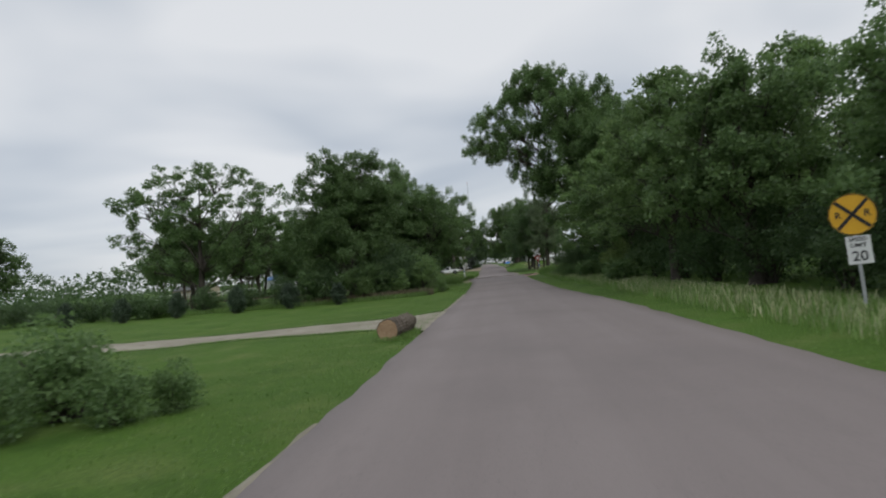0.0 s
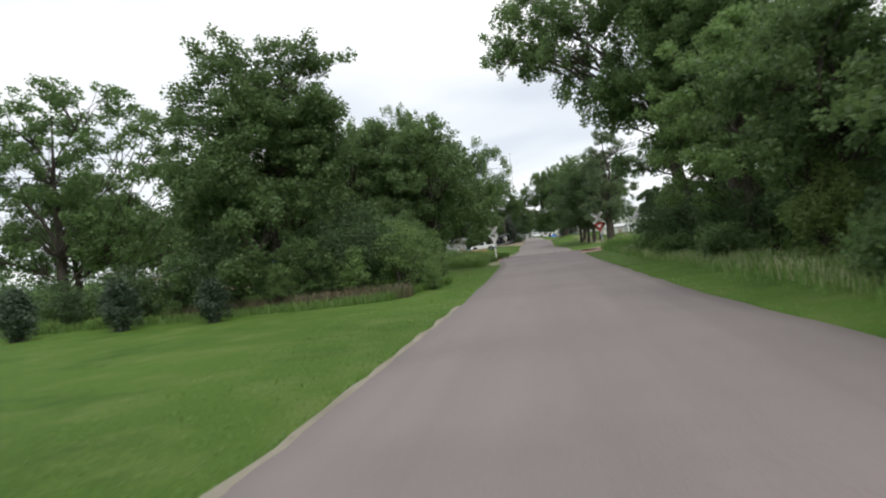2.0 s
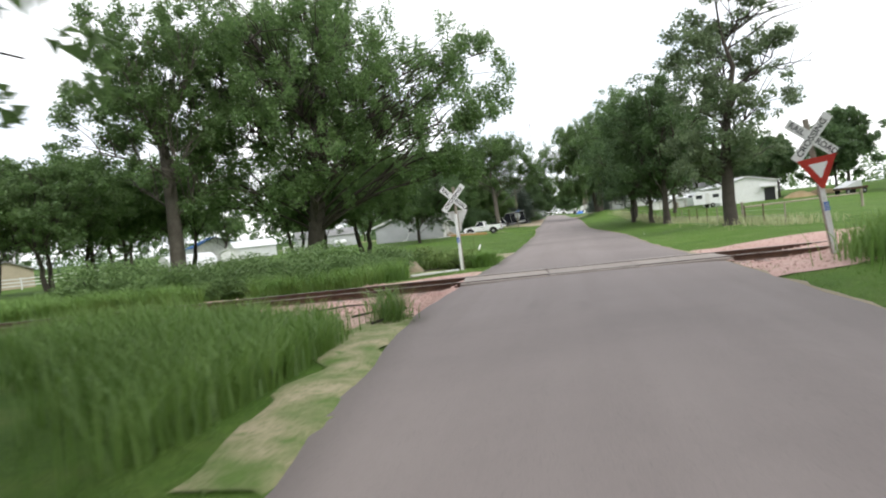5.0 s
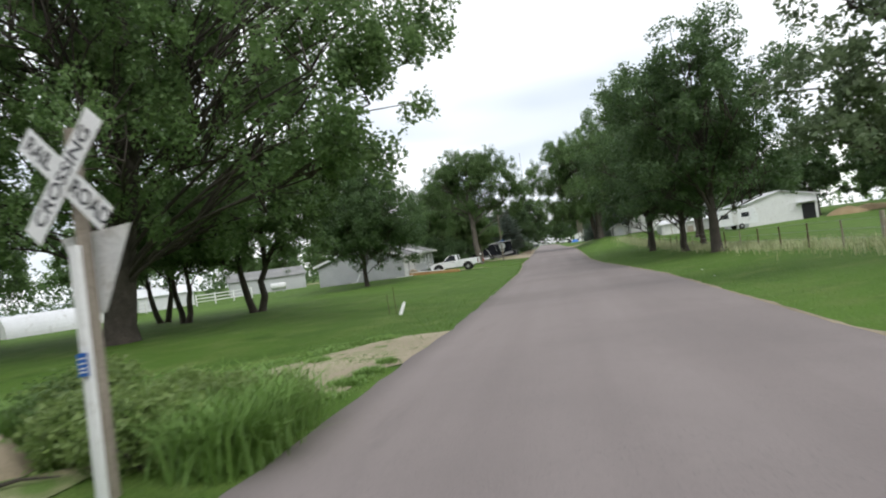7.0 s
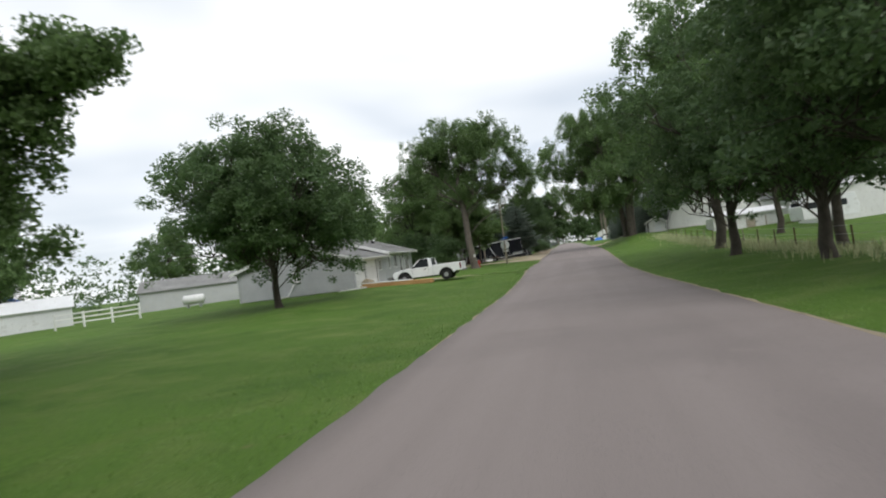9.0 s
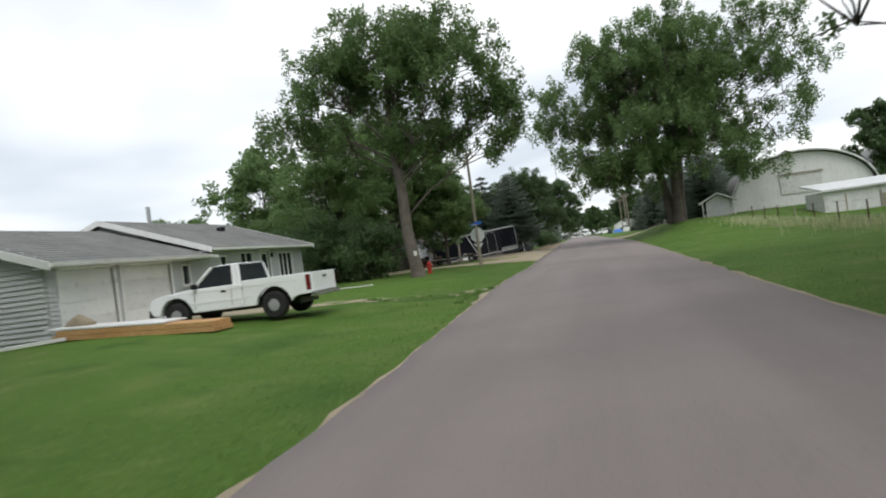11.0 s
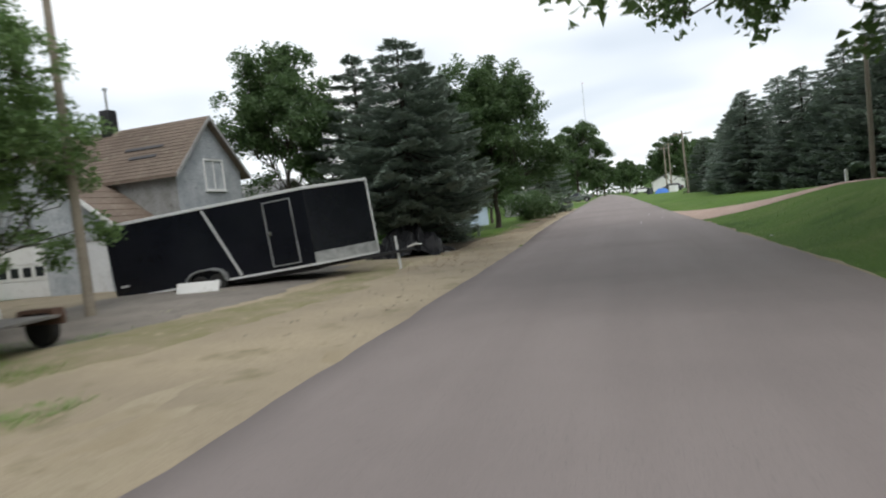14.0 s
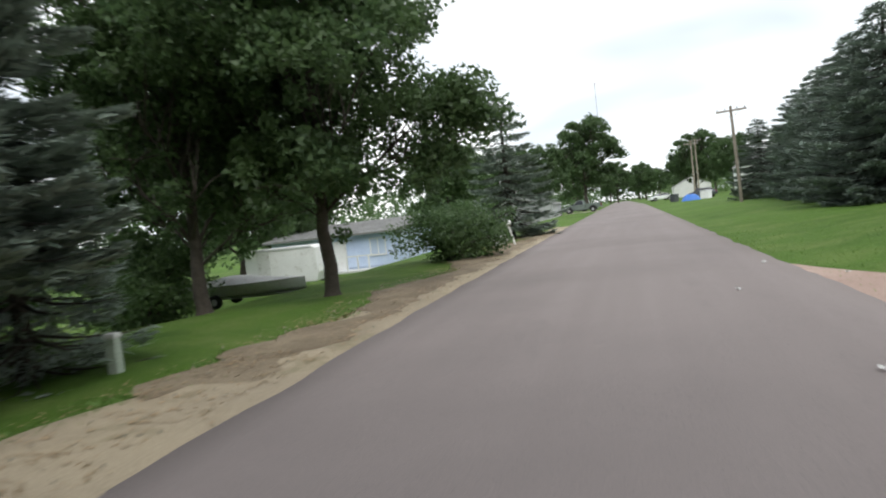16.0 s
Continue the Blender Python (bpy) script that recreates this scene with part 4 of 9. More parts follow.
for k, (x, y, s) in enumerate([(-46, 140, 0.8), (-52, 128, 0.8), (-60, 118, 0.9), (-58, 104, 0.8), (-48, 96, 0.8), (-38, 90, 0.9), (-33, 84, 0.95), (-40, 76, 0.8), (-44, 160, 0.7), (-36, 172, 0.55), (-33, 186, 1.15), (-26, 178, 0.62), (-23, 186, 0.6), (-60, 150, 0.9), (-70, 80, 0.9), (-62, 64, 0.7), (-78, 56, 0.7), (-52, 52, 0.6), (-90, 70, 0.8), (-75, 40, 0.6), (-60, 34, 0.5)]):
    again(f_a, (x, y), 53 * k, s)
# right-hand yard trees
broadleaf("tree", (8.7, 93.2), 12.0, [(0, 0, 8.0, 2.2, 2.2), (-0.8, 0.6, 9.4, 1.5, 1.4), (1.2, 0, 10.4, 1.7, 1.5), (0.3, -0.6, 5.0, 2.2, 1.7), (1.9, 0.4, 6.4, 1.6, 1.4), (-1.0, 0, 6.4, 1.6, 1.3), (0.2, 0, 11.8, 1.2, 0.9), (-0.6, -0.4, 3.2, 1.6, 1.0), (1.6, 0, 3.8, 1.4, 1.0), (-1.4, 0, 4.4, 1.4, 1.0), (-1.6, -0.4, 3.0, 1.2, 0.8), (2.6, 0.2, 8.6, 1.3, 1.1)], 0.32, "thinning tree with dead bare limbs by the fence", 0.3, 250, 38, 0.2, 0.62, LEAF_G, BARK, dead=7, airy=0.74)
t_r = broadleaf("tree", (8.5, 112), 11.8, lobes_round(1.1, 12.0, 4.9, 12, 71), 0.28, "dark spreading tree along the fence", 0.16, 520, 42, 0.22, 0.76, LEAF_B, group="fence line trees", airy=0.8)
again(t_r, (8.3, 119.2), 100, 0.8)
again(t_r, (7.7, 128.7), 210, 0.85)
t_r2 = broadleaf("tree", (8.8, 137), 15.0, lobes_round(1.8, 15.4, 5.6, 12, 75), 0.28, "tall leafy tree along the fence", 0.25, 560, 42, 0.24, 0.8, LEAF_A, group="fence line trees")
again(t_r2, (10.5, 124), 140, 0.72)
again(t_r2, (15, 147), 40, 0.8)
broadleaf("cottonwood", (7.3, 180.8), 17.5, lobes_round(4.0, 17.8, 7.6, 14, 43) + [(-7.6, 0.0, 10.4, 3.2, 3.0), (-9.2, 0.0, 9.0, 2.0, 2.2), (-6.6, -2.4, 4.6, 2.0, 1.8), (-4.6, -3.4, 3.8, 2.2, 1.7), (-3.4, -2.4, 4.2, 2.3, 1.8), (-5.6, -0.6, 5.0, 2.2, 1.8), (-1.6, -2.0, 5.4, 2.2, 1.6), (-4.0, -5.2, 4.6, 2.0, 1.6), (-2.4, -4.5, 5.0, 1.8, 1.4), (0.4, -4.6, 5.2, 1.9, 1.3), (3.4, -4.6, 5.0, 2.2, 1.5), (6.4, -2.0, 3.8, 2.4, 1.7), (8.4, 0.0, 6.8, 2.6, 2.4), (-3.4, -6.5, 7.2, 2.2, 1.7), (1.0, -6.0, 7.0, 2.6, 1.8), (-5.6, 2.6, 4.8, 2.0, 1.6), (-4.0, 5.2, 11.6, 2.2, 1.4), (-3.6, 7.6, 12.2, 1.6, 1.0), (1.6, 7.6, 11.4, 2.0, 1.3), (2.0, 5.6, 10.8, 2.4, 1.6), (-7.4, -4.0, 6.0, 1.8, 1.5), (-5.4, -5.0, 4.6, 1.7, 1.4), (-2.6, -5.6, 5.2, 1.7, 1.3), (-0.6, -3.4, 5.2, 1.5, 1.1), (7.6, -1.0, 12.4, 3.0, 2.6), (6.4, -2.0, 15.0, 2.8, 2.2), (8.6, -2.0, 9.6, 2.4, 2.0), (9.6, -2.5, 11.6, 2.4, 2.0), (9.0, -3.0, 14.2, 2.4, 1.8)], 0.36, "huge cottonwood with three trunks over the street", 0.34, 1900, 46, 0.24, 0.85, LEAF_A, BARK_M, stems=3, droop=0.8, hang=0.55)
# ranch house side street corner
broadleaf("walnut_tree", (-9.3, 157.6), 14.4, [(0, 0, 10.6, 3.4, 2.6), (-3.6, 0, 10.8, 2.7, 2.1), (3.0, 0, 10.6, 2.8, 2.4), (-1.0, 0, 12.8, 3.0, 1.6), (1.6, 0.5, 13.2, 2.2, 1.2), (4.6, 0.6, 8.0, 1.9, 1.7), (-5.4, 0, 8.4, 1.8, 1.4), (2.6, 0.8, 7.4, 1.6, 1.2), (5.6, 0, 6.6, 1.2, 1.0), (-6.6, 0, 9.4, 1.3, 1.1), (6.0, 0, 8.6, 1.3, 1.2), (0.4, 1.6, 8.0, 1.8, 1.2), (-2.6, -0.6, 7.9, 1.8, 1.2), (1.3, -1.2, 7.6, 1.7, 1.2)], 0.32, "tall spreading walnut tree on the corner lawn", 0.48, 860, 42, 0.21, 0.78, LEAF_A, BARK_M, lean=(-0.5, 0.2), droop=0.6, hang=0.5)
b_d = shrub("bush", (-13.0, 159.8), 4.0, 2.3, "big dark bush behind the corner lawn", LEAF_B, 150, 44, 0.2, "corner bushes", 12, 0.6)
again(b_d, (-15.7, 160.6), 80, 1.1)
again(b_d, (-18.6, 161.2), 150, 1.0)
again(b_d, (-13.2, 207.5), 40, 0.75)
again(b_d, (-11.8, 201.8), 200, 0.6)
again(b_d, (-15.6, 210.5), 90, 0.8)
broadleaf("tree", (-16.8, 165.8), 10.2, lobes_round(1.0, 10.8, 4.2, 12, 83), 0.16, "leafy tree behind the corner lawn", 0.2, 420, 44, 0.2, 0.7, LEAF_A)
c_t = broadleaf("tree", (-14.6, 171.6), 12.5, lobes_round(0.8, 12.8, 4.8, 13, 81), 0.24, "leafy tree beyond the side street", 0.2, 620, 44, 0.23, 0.8, LEAF_A, group="side street trees")
again(c_t, (-20.5, 172.2), 120, 0.52)
again(c_t, (-27, 174), 200, 0.48)
again(c_t, (-13.4, 178.2), 250, 0.62)
broadleaf("tree", (-10.9, 172.6), 10.8, [(0, 0, 3.4, 2.5, 1.3), (1.0, 0.3, 4.4, 1.9, 1.2), (-0.9, -0.5, 4.8, 1.9, 1.3), (0.2, -0.4, 6.2, 1.9, 1.4), (0.6, 0.2, 7.6, 1.4, 1.3), (-0.5, 0.2, 8.6, 1.2, 1.2), (0.1, 0, 10.2, 0.8, 1.1)], 0.14, "young leafy tree on the grass strip", 0.2, 430, 44, 0.2, 0.65, LEAF_A)
# spruces and maples past the trailer
spruce("spruce", (-7.7, 191.7), 8.4, 3.6, "big grey green spruce with a bare lower trunk", 2.0, 14, 68, seed=2, group="street spruces", spray=0.24, sag=0.62, shape=0.58)
spruce("spruce", (-11.2, 195.6), 9.2, 3.6, "grey green spruce behind the tarp heap", 1.5, 14, 56, seed=12, group="street spruces", spray=0.27, sag=0.55)
spruce("spruce", (-8.7, 198.2), 8.8, 3.5, "grey green spruce beside the street", 2.2, 15, 76, seed=3, group="street spruces", spray=0.26, sag=0.6, shape=0.6)
y_s = spruce("spruce", (-7.5, 195.2), 3.6, 1.5, "young spruce with boughs down to the ground", 0.12, 10, 50, seed=4, spray=0.18, sag=0.4)
again(y_s, (-8.6, 200.1), 130, 1.25)
broadleaf("maple", (-7.5, 207.6), 9.6, lobes_round(1.9, 10.4, 3.7, 12, 96) + [(1.8, 0, 3.3, 1.5, 0.9), (2.9, 0.5, 3.9, 1.4, 1.0), (0.3, -1.2, 3.0, 1.5, 0.8), (-1.6, 0.4, 3.0, 1.5, 0.8)], 0.17, "street maple with a slim trunk", 0.24, 680, 42, 0.21, 0.75, LEAF_B)
m_b = broadleaf("maple", (-10.6, 206.6), 8.5, lobes_round(1.0, 9.2, 3.7, 12, 93), 0.18, "maple behind the street trees", 0.2, 460, 42, 0.2, 0.66, LEAF_B, airy=0.7, group="back yard maples")
broadleaf("tree", (-14.8, 195.5), 9.6, lobes_round(2.2, 10.2, 3.0, 11, 95), 0.18, "leafy yard tree before the grey house", 0.2, 420, 42, 0.2, 0.7, LEAF_B)
again(m_b, (-14.2, 211.0), 210, 1.05)
spruce("spruce", (-6.9, 229), 8.4, 3.4, "broad spruce further down the street", 0.5, 15, 24, seed=6, spray=0.32)
shrub("lilac_bush", (-6.7, 216), 2.4, 2.1, "rounded lilac bush by the street", LEAF_B, 130, 44, 0.15, "", 15)
r_s = spruce("spruce", (9.8, 222.5), 8.0, 3.7, "dense spruce in the row by the lawn", 0.2, 22, 40, seed=8, group="spruce row", spray=0.26, shape=0.62)
for k, (x, y, s) in enumerate([(10.4, 228, 1.0), (11.2, 234, 1.0), (11.8, 240, 1.05), (12, 246, 1.0), (10.2, 252, 0.85), (13, 226, 1.15), (12.5, 217.5, 1.05), (14.5, 208, 1.2), (13.8, 213, 1.1), (12.6, 194.5, 0.85), (14.0, 199.5, 0.95), (11.2, 190.5, 0.8)]):
    again(r_s, (x, y), 61 * k, s)
# far trees
d_a = broadleaf("tree", (-10, 330), 18, lobes_round(2, 19, 7.5, 10, 101), 0.4, "big tree far down the street", 0.16, 180, 28, 0.76, 1.55, LEAF_B, group="distant trees")
for k, (x, y, s) in enumerate([(13, 345, 0.75), (19, 330, 0.6), (-14, 290, 0.6), (-20, 268, 0.6), (-6, 430, 0.8), (-16, 380, 0.9), (4, 470, 0.8), (14, 430, 0.7), (22, 390, 0.8), (-26, 320, 0.8), (22, 290, 0.55), (28, 262, 0.6), (-16, 248, 0.5), (-24, 235, 0.55), (-20, 222, 0.55), (24, 240, 0.6), (-12, 520, 0.9), (2, 560, 0.9), (12, 540, 0.8)]):
    again(d_a, (x, y), 47 * k, s)
for k, (x, y, s) in enumerate([(48, 150, 0.7), (56, 162, 0.7), (40, 196, 0.6), (62, 140, 0.6), (48, 176, 0.7), (70, 128, 0.7), (60, 112, 0.5), (74, 98, 0.6), (36, 210, 0.6), (44, 225, 0.7), (30, 60, 0.6), (38, 48, 0.7), (34, 30, 0.7), (32, 12, 0.7), (28, -6, 0.7), (80, 160, 0.7), (33, 163, 0.5), (39, 158, 0.5), (46, 142, 0.55), (27, 168, 0.45), (52, 132, 0.5)]):
    again(d_a, (x, y), 31 * k, s)


# woods that close the view all round
def far_woods(name, label, path, height, depth, n, leaf, seed, leaves):
    g = np.random.default_rng(seed)
    P = np.array(path, float)
    seg = np.r_[0, np.cumsum(np.linalg.norm(np.diff(P, axis=0), axis=1))]
    t = g.random(n) * seg[-1]
    c = np.stack([np.interp(t, seg, P[:, 0]), np.interp(t, seg, P[:, 1])], 1) + g.normal(size=(n, 2)) * depth
    hh = np.array([height * (0.72 + 0.42 * noise.noise((x * 0.05, y * 0.05, seed)) + 0.22 * noise.noise((x * 0.17, y * 0.17, seed))) for x, y in c])
    z = hh * g.random(n) ** 0.7
    v, q = leaf_quads(np.c_[c, z + 0.5], 1.3, 9, leaf, 0.2)
    tagged(cloud_mesh(name, v, q, leaves), label, "woods", kind="stuff")


far_woods("far_woods", "belt of trees beyond the fields", [(-60, -60), (-115, 20), (-125, 90), (-110, 160), (-75, 215), (-60, 300), (-45, 420), (-30, 600)], 11, 5, 4200, 0.8, 3, LEAF_B)
far_woods("far_woods", "belt of trees beyond the paddocks", [(45, -60), (60, 20), (95, 80), (100, 140), (80, 200), (52, 250), (42, 330), (30, 460), (20, 620)], 10, 5, 4200, 0.8, 5, LEAF_A)
far_woods("far_woods", "low bushes along the fields", [(-30, 52), (-60, 60), (-95, 66), (-100, 100), (-70, 140), (-42, 170), (-34, 200), (-30, 240), (-24, 275)], 3.3, 2.5, 2600, 0.4, 9, LEAF_B)
far_woods("far_woods", "trees closing the street's far end", [(-40, 640), (0, 660), (40, 640)], 16, 8, 900, 1.2, 11, LEAF_B)

# ---- patches of gravel, dirt and ballast ----
def line(*rows):
    return lambda y: table(rows, y)


sheet("driveway", line((-40, 16.9), (-8, 16.9), (-4.6, 17.0), (-3.0, 16.3), (-1.2, 14.6)), line((-40, 20.6), (-11, 20.3), (-4.8, 21.0), (-3.0, 21.6), (-1.2, 23.6)), -40, -1.25, 0.035, GREYGRAVEL, ragged=0.12, along="x", label="pale gravel driveway crossing the lawn", category="driveway")
sheet("shoulder", lambda y: table(ROAD_L, y) - 0.14, lambda y: table(ROAD_L, y) + 0.12, 23, 37, 0.05, GREYGRAVEL, ragged=0.12, nx=3, label="crumbling gravel road shoulder", category="shoulder")
sheet("shoulder", lambda y: table(ROAD_L, y) - 0.1, lambda y: table(ROAD_L, y) + 0.1, -20, 4, 0.05, GREYGRAVEL, ragged=0.14, nx=3, seed=3.0, label="thin sandy road shoulder", category="shoulder")
sheet("shoulder", lambda y: table(ROAD_L, y) - 0.04, lambda y: table(ROAD_L, y) + 0.1, 108, 164, 0.05, DIRT, ragged=0.14, nx=3, seed=5.0, label="thin sandy road shoulder", category="shoulder")
sheet("shoulder", lambda y: table(ROAD_R, y) - 0.1, lambda y: table(ROAD_R, y) + 0.09, 60, 200, 0.05, DIRT, ragged=0.16, nx=3, seed=8.0, label="thin sandy road shoulder", category="shoulder")
track = lambda x: 75.75 + 0.11 * (x + 2.5)
sheet("ballast", lambda x: table(((-16, 72.6), (-9, 72.2), (-5.8, 70.4), (-2.3, 67.6)), x), lambda x: track(x) + 2.5 + 0.65 * max(0.0, x + 5.0), -16, -2.3, 0.05, BALLAST, 0.4, 26, 0.5, "x", "pink crushed stone ballast beside the track", "ballast", 2.0)
sheet("ballast", lambda x: track(x) - max(2.6, 4.8 - 0.12 * (x - 4)), lambda x: track(x) + max(2.6, 3.8 - 0.06 * (x - 4)), 3.8, 60, 0.05, BALLAST, 0.6, 20, 0.4, "x", "pink crushed stone ballast beside the track", "ballast", 6.0)
sheet("shoulder", lambda y: table(ROAD_L, y) - 0.75 - 0.35 * ease((y - 64) / 5.0), lambda y: table(ROAD_L, y) + 0.12, 62.5, 70.2, 0.058, SANDGRASS, 0.2, 8, 0.4, label="grassy dirt strip at the asphalt's edge", category="shoulder", seed=17.0)
sheet("dirt_patch", lambda y: -5.4 + 0.52 * abs(y - 87.2), lambda y: table(ROAD_L, y) + 0.12 - 0.45 * min(1.2, max(0, 87.6 - y)), 84.7, 90.8, 0.03, SAND_THIN, 0.2, 14, 0.4, label="bare sandy patch at the lawn's edge", category="dirt", seed=4.0)
sheet("driveway", line((-15.1, 140.3), (-12, 141.6), (-9.5, 143.3), (-7.4, 144.2), (-6.3, 144.5)), line((-15.1, 145.8), (-11, 145.5), (-9.5, 145.3), (-7.4, 145.05), (-6.3, 144.9)), -15.0, -6.3, 0.035, SAND_THIN, 0.2, 8, 0.3, "x", "sandy driveway overgrown with grass", "driveway", 11.0)
sheet("dirt_patch", line((-5.3, 143.9), (-4.9, 143.55), (-4.33, 143.35), (-3.8, 144.1), (-3.3, 145.4)), line((-5.3, 144.05), (-4.82, 144.55), (-4.48, 144.9), (-3.8, 145.7), (-3.3, 146.2)), -5.3, -3.3, 0.028, SAND_THIN, 0.1, 10, 0.22, "x", "bare sandy wheel track at the lawn's edge", "dirt", 12.0)
sheet("dirt_patch", line((-7.6, 143.9), (-6.2, 143.65), (-5.0, 143.25)), line((-7.6, 144.1), (-6.2, 143.9), (-5.0, 143.4)), -7.6, -5.0, 0.028, SAND_THIN, 0.1, 4, 0.25, "x", "thin sandy wheel track worn in the grass", "dirt", 13.0)
sheet("dirt_patch", line((-6.5, 144.85), (-5.8, 144.75), (-4.9, 144.5)), line((-6.5, 144.95), (-5.8, 144.95), (-4.9, 144.62)), -6.5, -4.9, 0.028, SAND_THIN, 0.1, 4, 0.2, "x", "thin sandy wheel track worn in the grass", "dirt", 14.0)
sheet("dirt_patch", lambda y: table(ROAD_L, y) - 0.2 + 0.08 * abs(y - 142.6), lambda y: table(ROAD_L, y) + 0.12, 140.2, 144.2, 0.05, SAND_THIN, 0.15, 5, 0.25, label="bare sandy strip along the asphalt", category="dirt", seed=15.0)
sheet("side_street", line((-60, 164.5), (-13, 164.2), (-8, 166.6), (-5.5, 165.5), (-3.4, 163.4)), line((-60, 170.5), (-12, 170.0), (-9.0, 171.2), (-6.5, 172.5), (-3.4, 178)), -60, -2.6, 0.04, GRAVEL, ragged=0.15, nx=12, along="x", label="tan gravel side street", category="street", seed=13.0)
sheet("gravel_lot", line((170, -4.2), (174, -8.4), (176, -13), (184, -24), (186, -20), (191, -11), (194, -7.2), (199, -5.6), (206, -5.4), (240, -5.6)), lambda y: table(ROAD_L, y) + 0.6, 171, 238, 0.045, DIRT, ragged=0.3, nx=16, label="tan gravel verge and parking lot", category="gravel", seed=15.0)
sheet("gravel_pad", line((176, -11.5), (178, -14.5), (186, -15), (189, -11.5)), line((176, -9.6), (178, -8.2), (181, -7.6), (184, -7.8), (189, -8.8)), 176, 189, 0.062, PADGRAVEL, 0.3, 12, 0.4, label="grey gravel pad under the trailer", category="gravel", seed=21.0)
sheet("thin_grass", line((174.2, -10.4), (175.5, -11.0), (176.5, -9.4), (178, -8.6), (181, -7.8), (184, -7.7), (188.5, -7.7)), line((174.2, -7.6), (175.5, -6.8), (178, -6.2), (181, -5.9), (184, -6.0), (188.5, -6.6)), 174.2, 188.5, 0.07, THATCH, 0.25, 12, 0.45, label="thin dry grass on the gravel verge", category="grass", seed=22.0)
sheet("soil_bed", line((189.8, -6.6), (192, -8.2), (197, -8.6), (203, -7.4)), line((189.8, -5.9), (192, -5.6), (197, -6.0), (203, -6.4)), 189.8, 197.5, 0.06, SOIL, ragged=0.3, label="dark soil and needles under the spruces", category="soil", seed=21.0)
sheet("leaf_litter", lambda y: table(ROAD_L, y) - 1.75 + 0.5 * math.sin(y * 0.9), lambda y: table(ROAD_L, y) - 0.35, 196.5, 228, 0.062, LITTERBED, 0.2, 12, 0.6, label="brown leaf litter trodden into the verge", category="leaf litter", seed=27.0)
sheet("driveway", line((2.4, 195.4), (3.2, 195.8), (4.0, 195.9), (4.6, 195.3), (5.8, 193.8), (7.5, 191.5), (9.2, 189.4)), line((2.4, 208.0), (2.9, 206.3), (4.4, 202.1), (5.5, 198.3), (6.3, 195.2), (7.5, 192.9), (9.2, 190.7)), 2.5, 9.2, 0.035, PINKGRAVEL, 0.25, 14, ragged=0.15, along="x", label="pink gravel driveway across the lawn", category="driveway", seed=17.0)
sheet("driveway", line((-20, 283), (-5, 284)), line((-20, 290), (-5, 291)), -20, -5.0, 0.035, GREYGRAVEL, ragged=0.2, along="x", label="gravel driveway further down the street", category="driveway", seed=19.0)


sheet("ballast", lambda x: track(x) - 2.6, lambda x: track(x) + 2.6, -60, -15.6, 0.045, BALLAST, 1.0, 10, 0.3, "x", "pink crushed stone ballast under the track", "ballast", 9.0)


def pebbles(name, label, n, spot, size, material, seed):
    """Loose stones scattered on a patch."""
    g = np.random.default_rng(seed)
    vs, qs = [], []
    for i in range(n):
        x, y = spot(g)
        s = size * (0.5 + g.random())
        z = land(x, y) + 0.05
        c = np.array([x, y, z + s * 0.2])
        ring = [c + s * np.array([math.cos(a) * (0.7 + 0.5 * g.random()), math.sin(a) * (0.7 + 0.5 * g.random()), -0.35]) for a in (0.4, 1.97, 3.5, 5.1)]
        topp = [c + 0.55 * s * np.array([math.cos(a), math.sin(a), 0.9 + 0.5 * g.random()]) for a in (0.4, 1.97, 3.5, 5.1)]
        k = len(vs)
        vs += ring + topp
        qs += [(k + 4, k + 5, k + 6, k + 7)] + [(k + j, k + (j + 1) % 4, k + 4 + (j + 1) % 4, k + 4 + j) for j in range(4)]
    tagged(cloud_mesh(name, vs, qs, material), label, "stones", kind="stuff")


def ballast_spot(g):
    x = -2.6 - 10 * g.random() ** 1.4
    return x, track(x) - 5.2 + 7.4 * g.random()


pebbles("ballast_stones", "loose pink crushed stones beside the track", 4200, ballast_spot, 0.026, BALLAST, 5)
pebbles("ballast_stones", "loose pink crushed stones beside the track", 900, lambda g: (4.1 + 6 * g.random(), 0) and (lambda x: (x, track(x) - 4.5 + 7.5 * g.random()))(4.1 + 6 * g.random()), 0.028, BALLAST, 6)
pebbles("verge_stones", "pale stones and litter on the sandy verge", 420, lambda g: (lambda y: (table(ROAD_L, y) - 0.2 - 2.2 * g.random(), y))(176 + 46 * g.random()), 0.018, GREYGRAVEL, 7)

# ---- railway track ----
TR = math.degrees(math.atan(0.11))


def rail(off, label):
    root = thing("rail", (-2.5, 75.75, 0.0), TR, label, "rail", "rails")
    for a, b in ((-60, -0.15), (-0.15, 6.7), (6.7, 60)):
        over = 0.02 if a > -1 and b < 7 else 0.0
        prof = [(-0.07, 0.0), (0.07, 0.0), (0.07, 0.012), (0.012, 0.03), (0.012, 0.115), (0.037, 0.125), (0.037, 0.155), (-0.037, 0.155), (-0.037, 0.125), (-0.012, 0.115), (-0.012, 0.03), (-0.07, 0.012)]
        part("web", Geo().prism([(off + p, q - 0.075 + over * 0) for p, q in prof], "x", a, b), RUST, root)
        part("railhead", Geo().prism([(off - 0.033, 0.081), (off + 0.033, 0.081), (off + 0.028, 0.086), (off - 0.028, 0.086)], "x", a, b), RAILTOP, root, "worn shiny rail head")


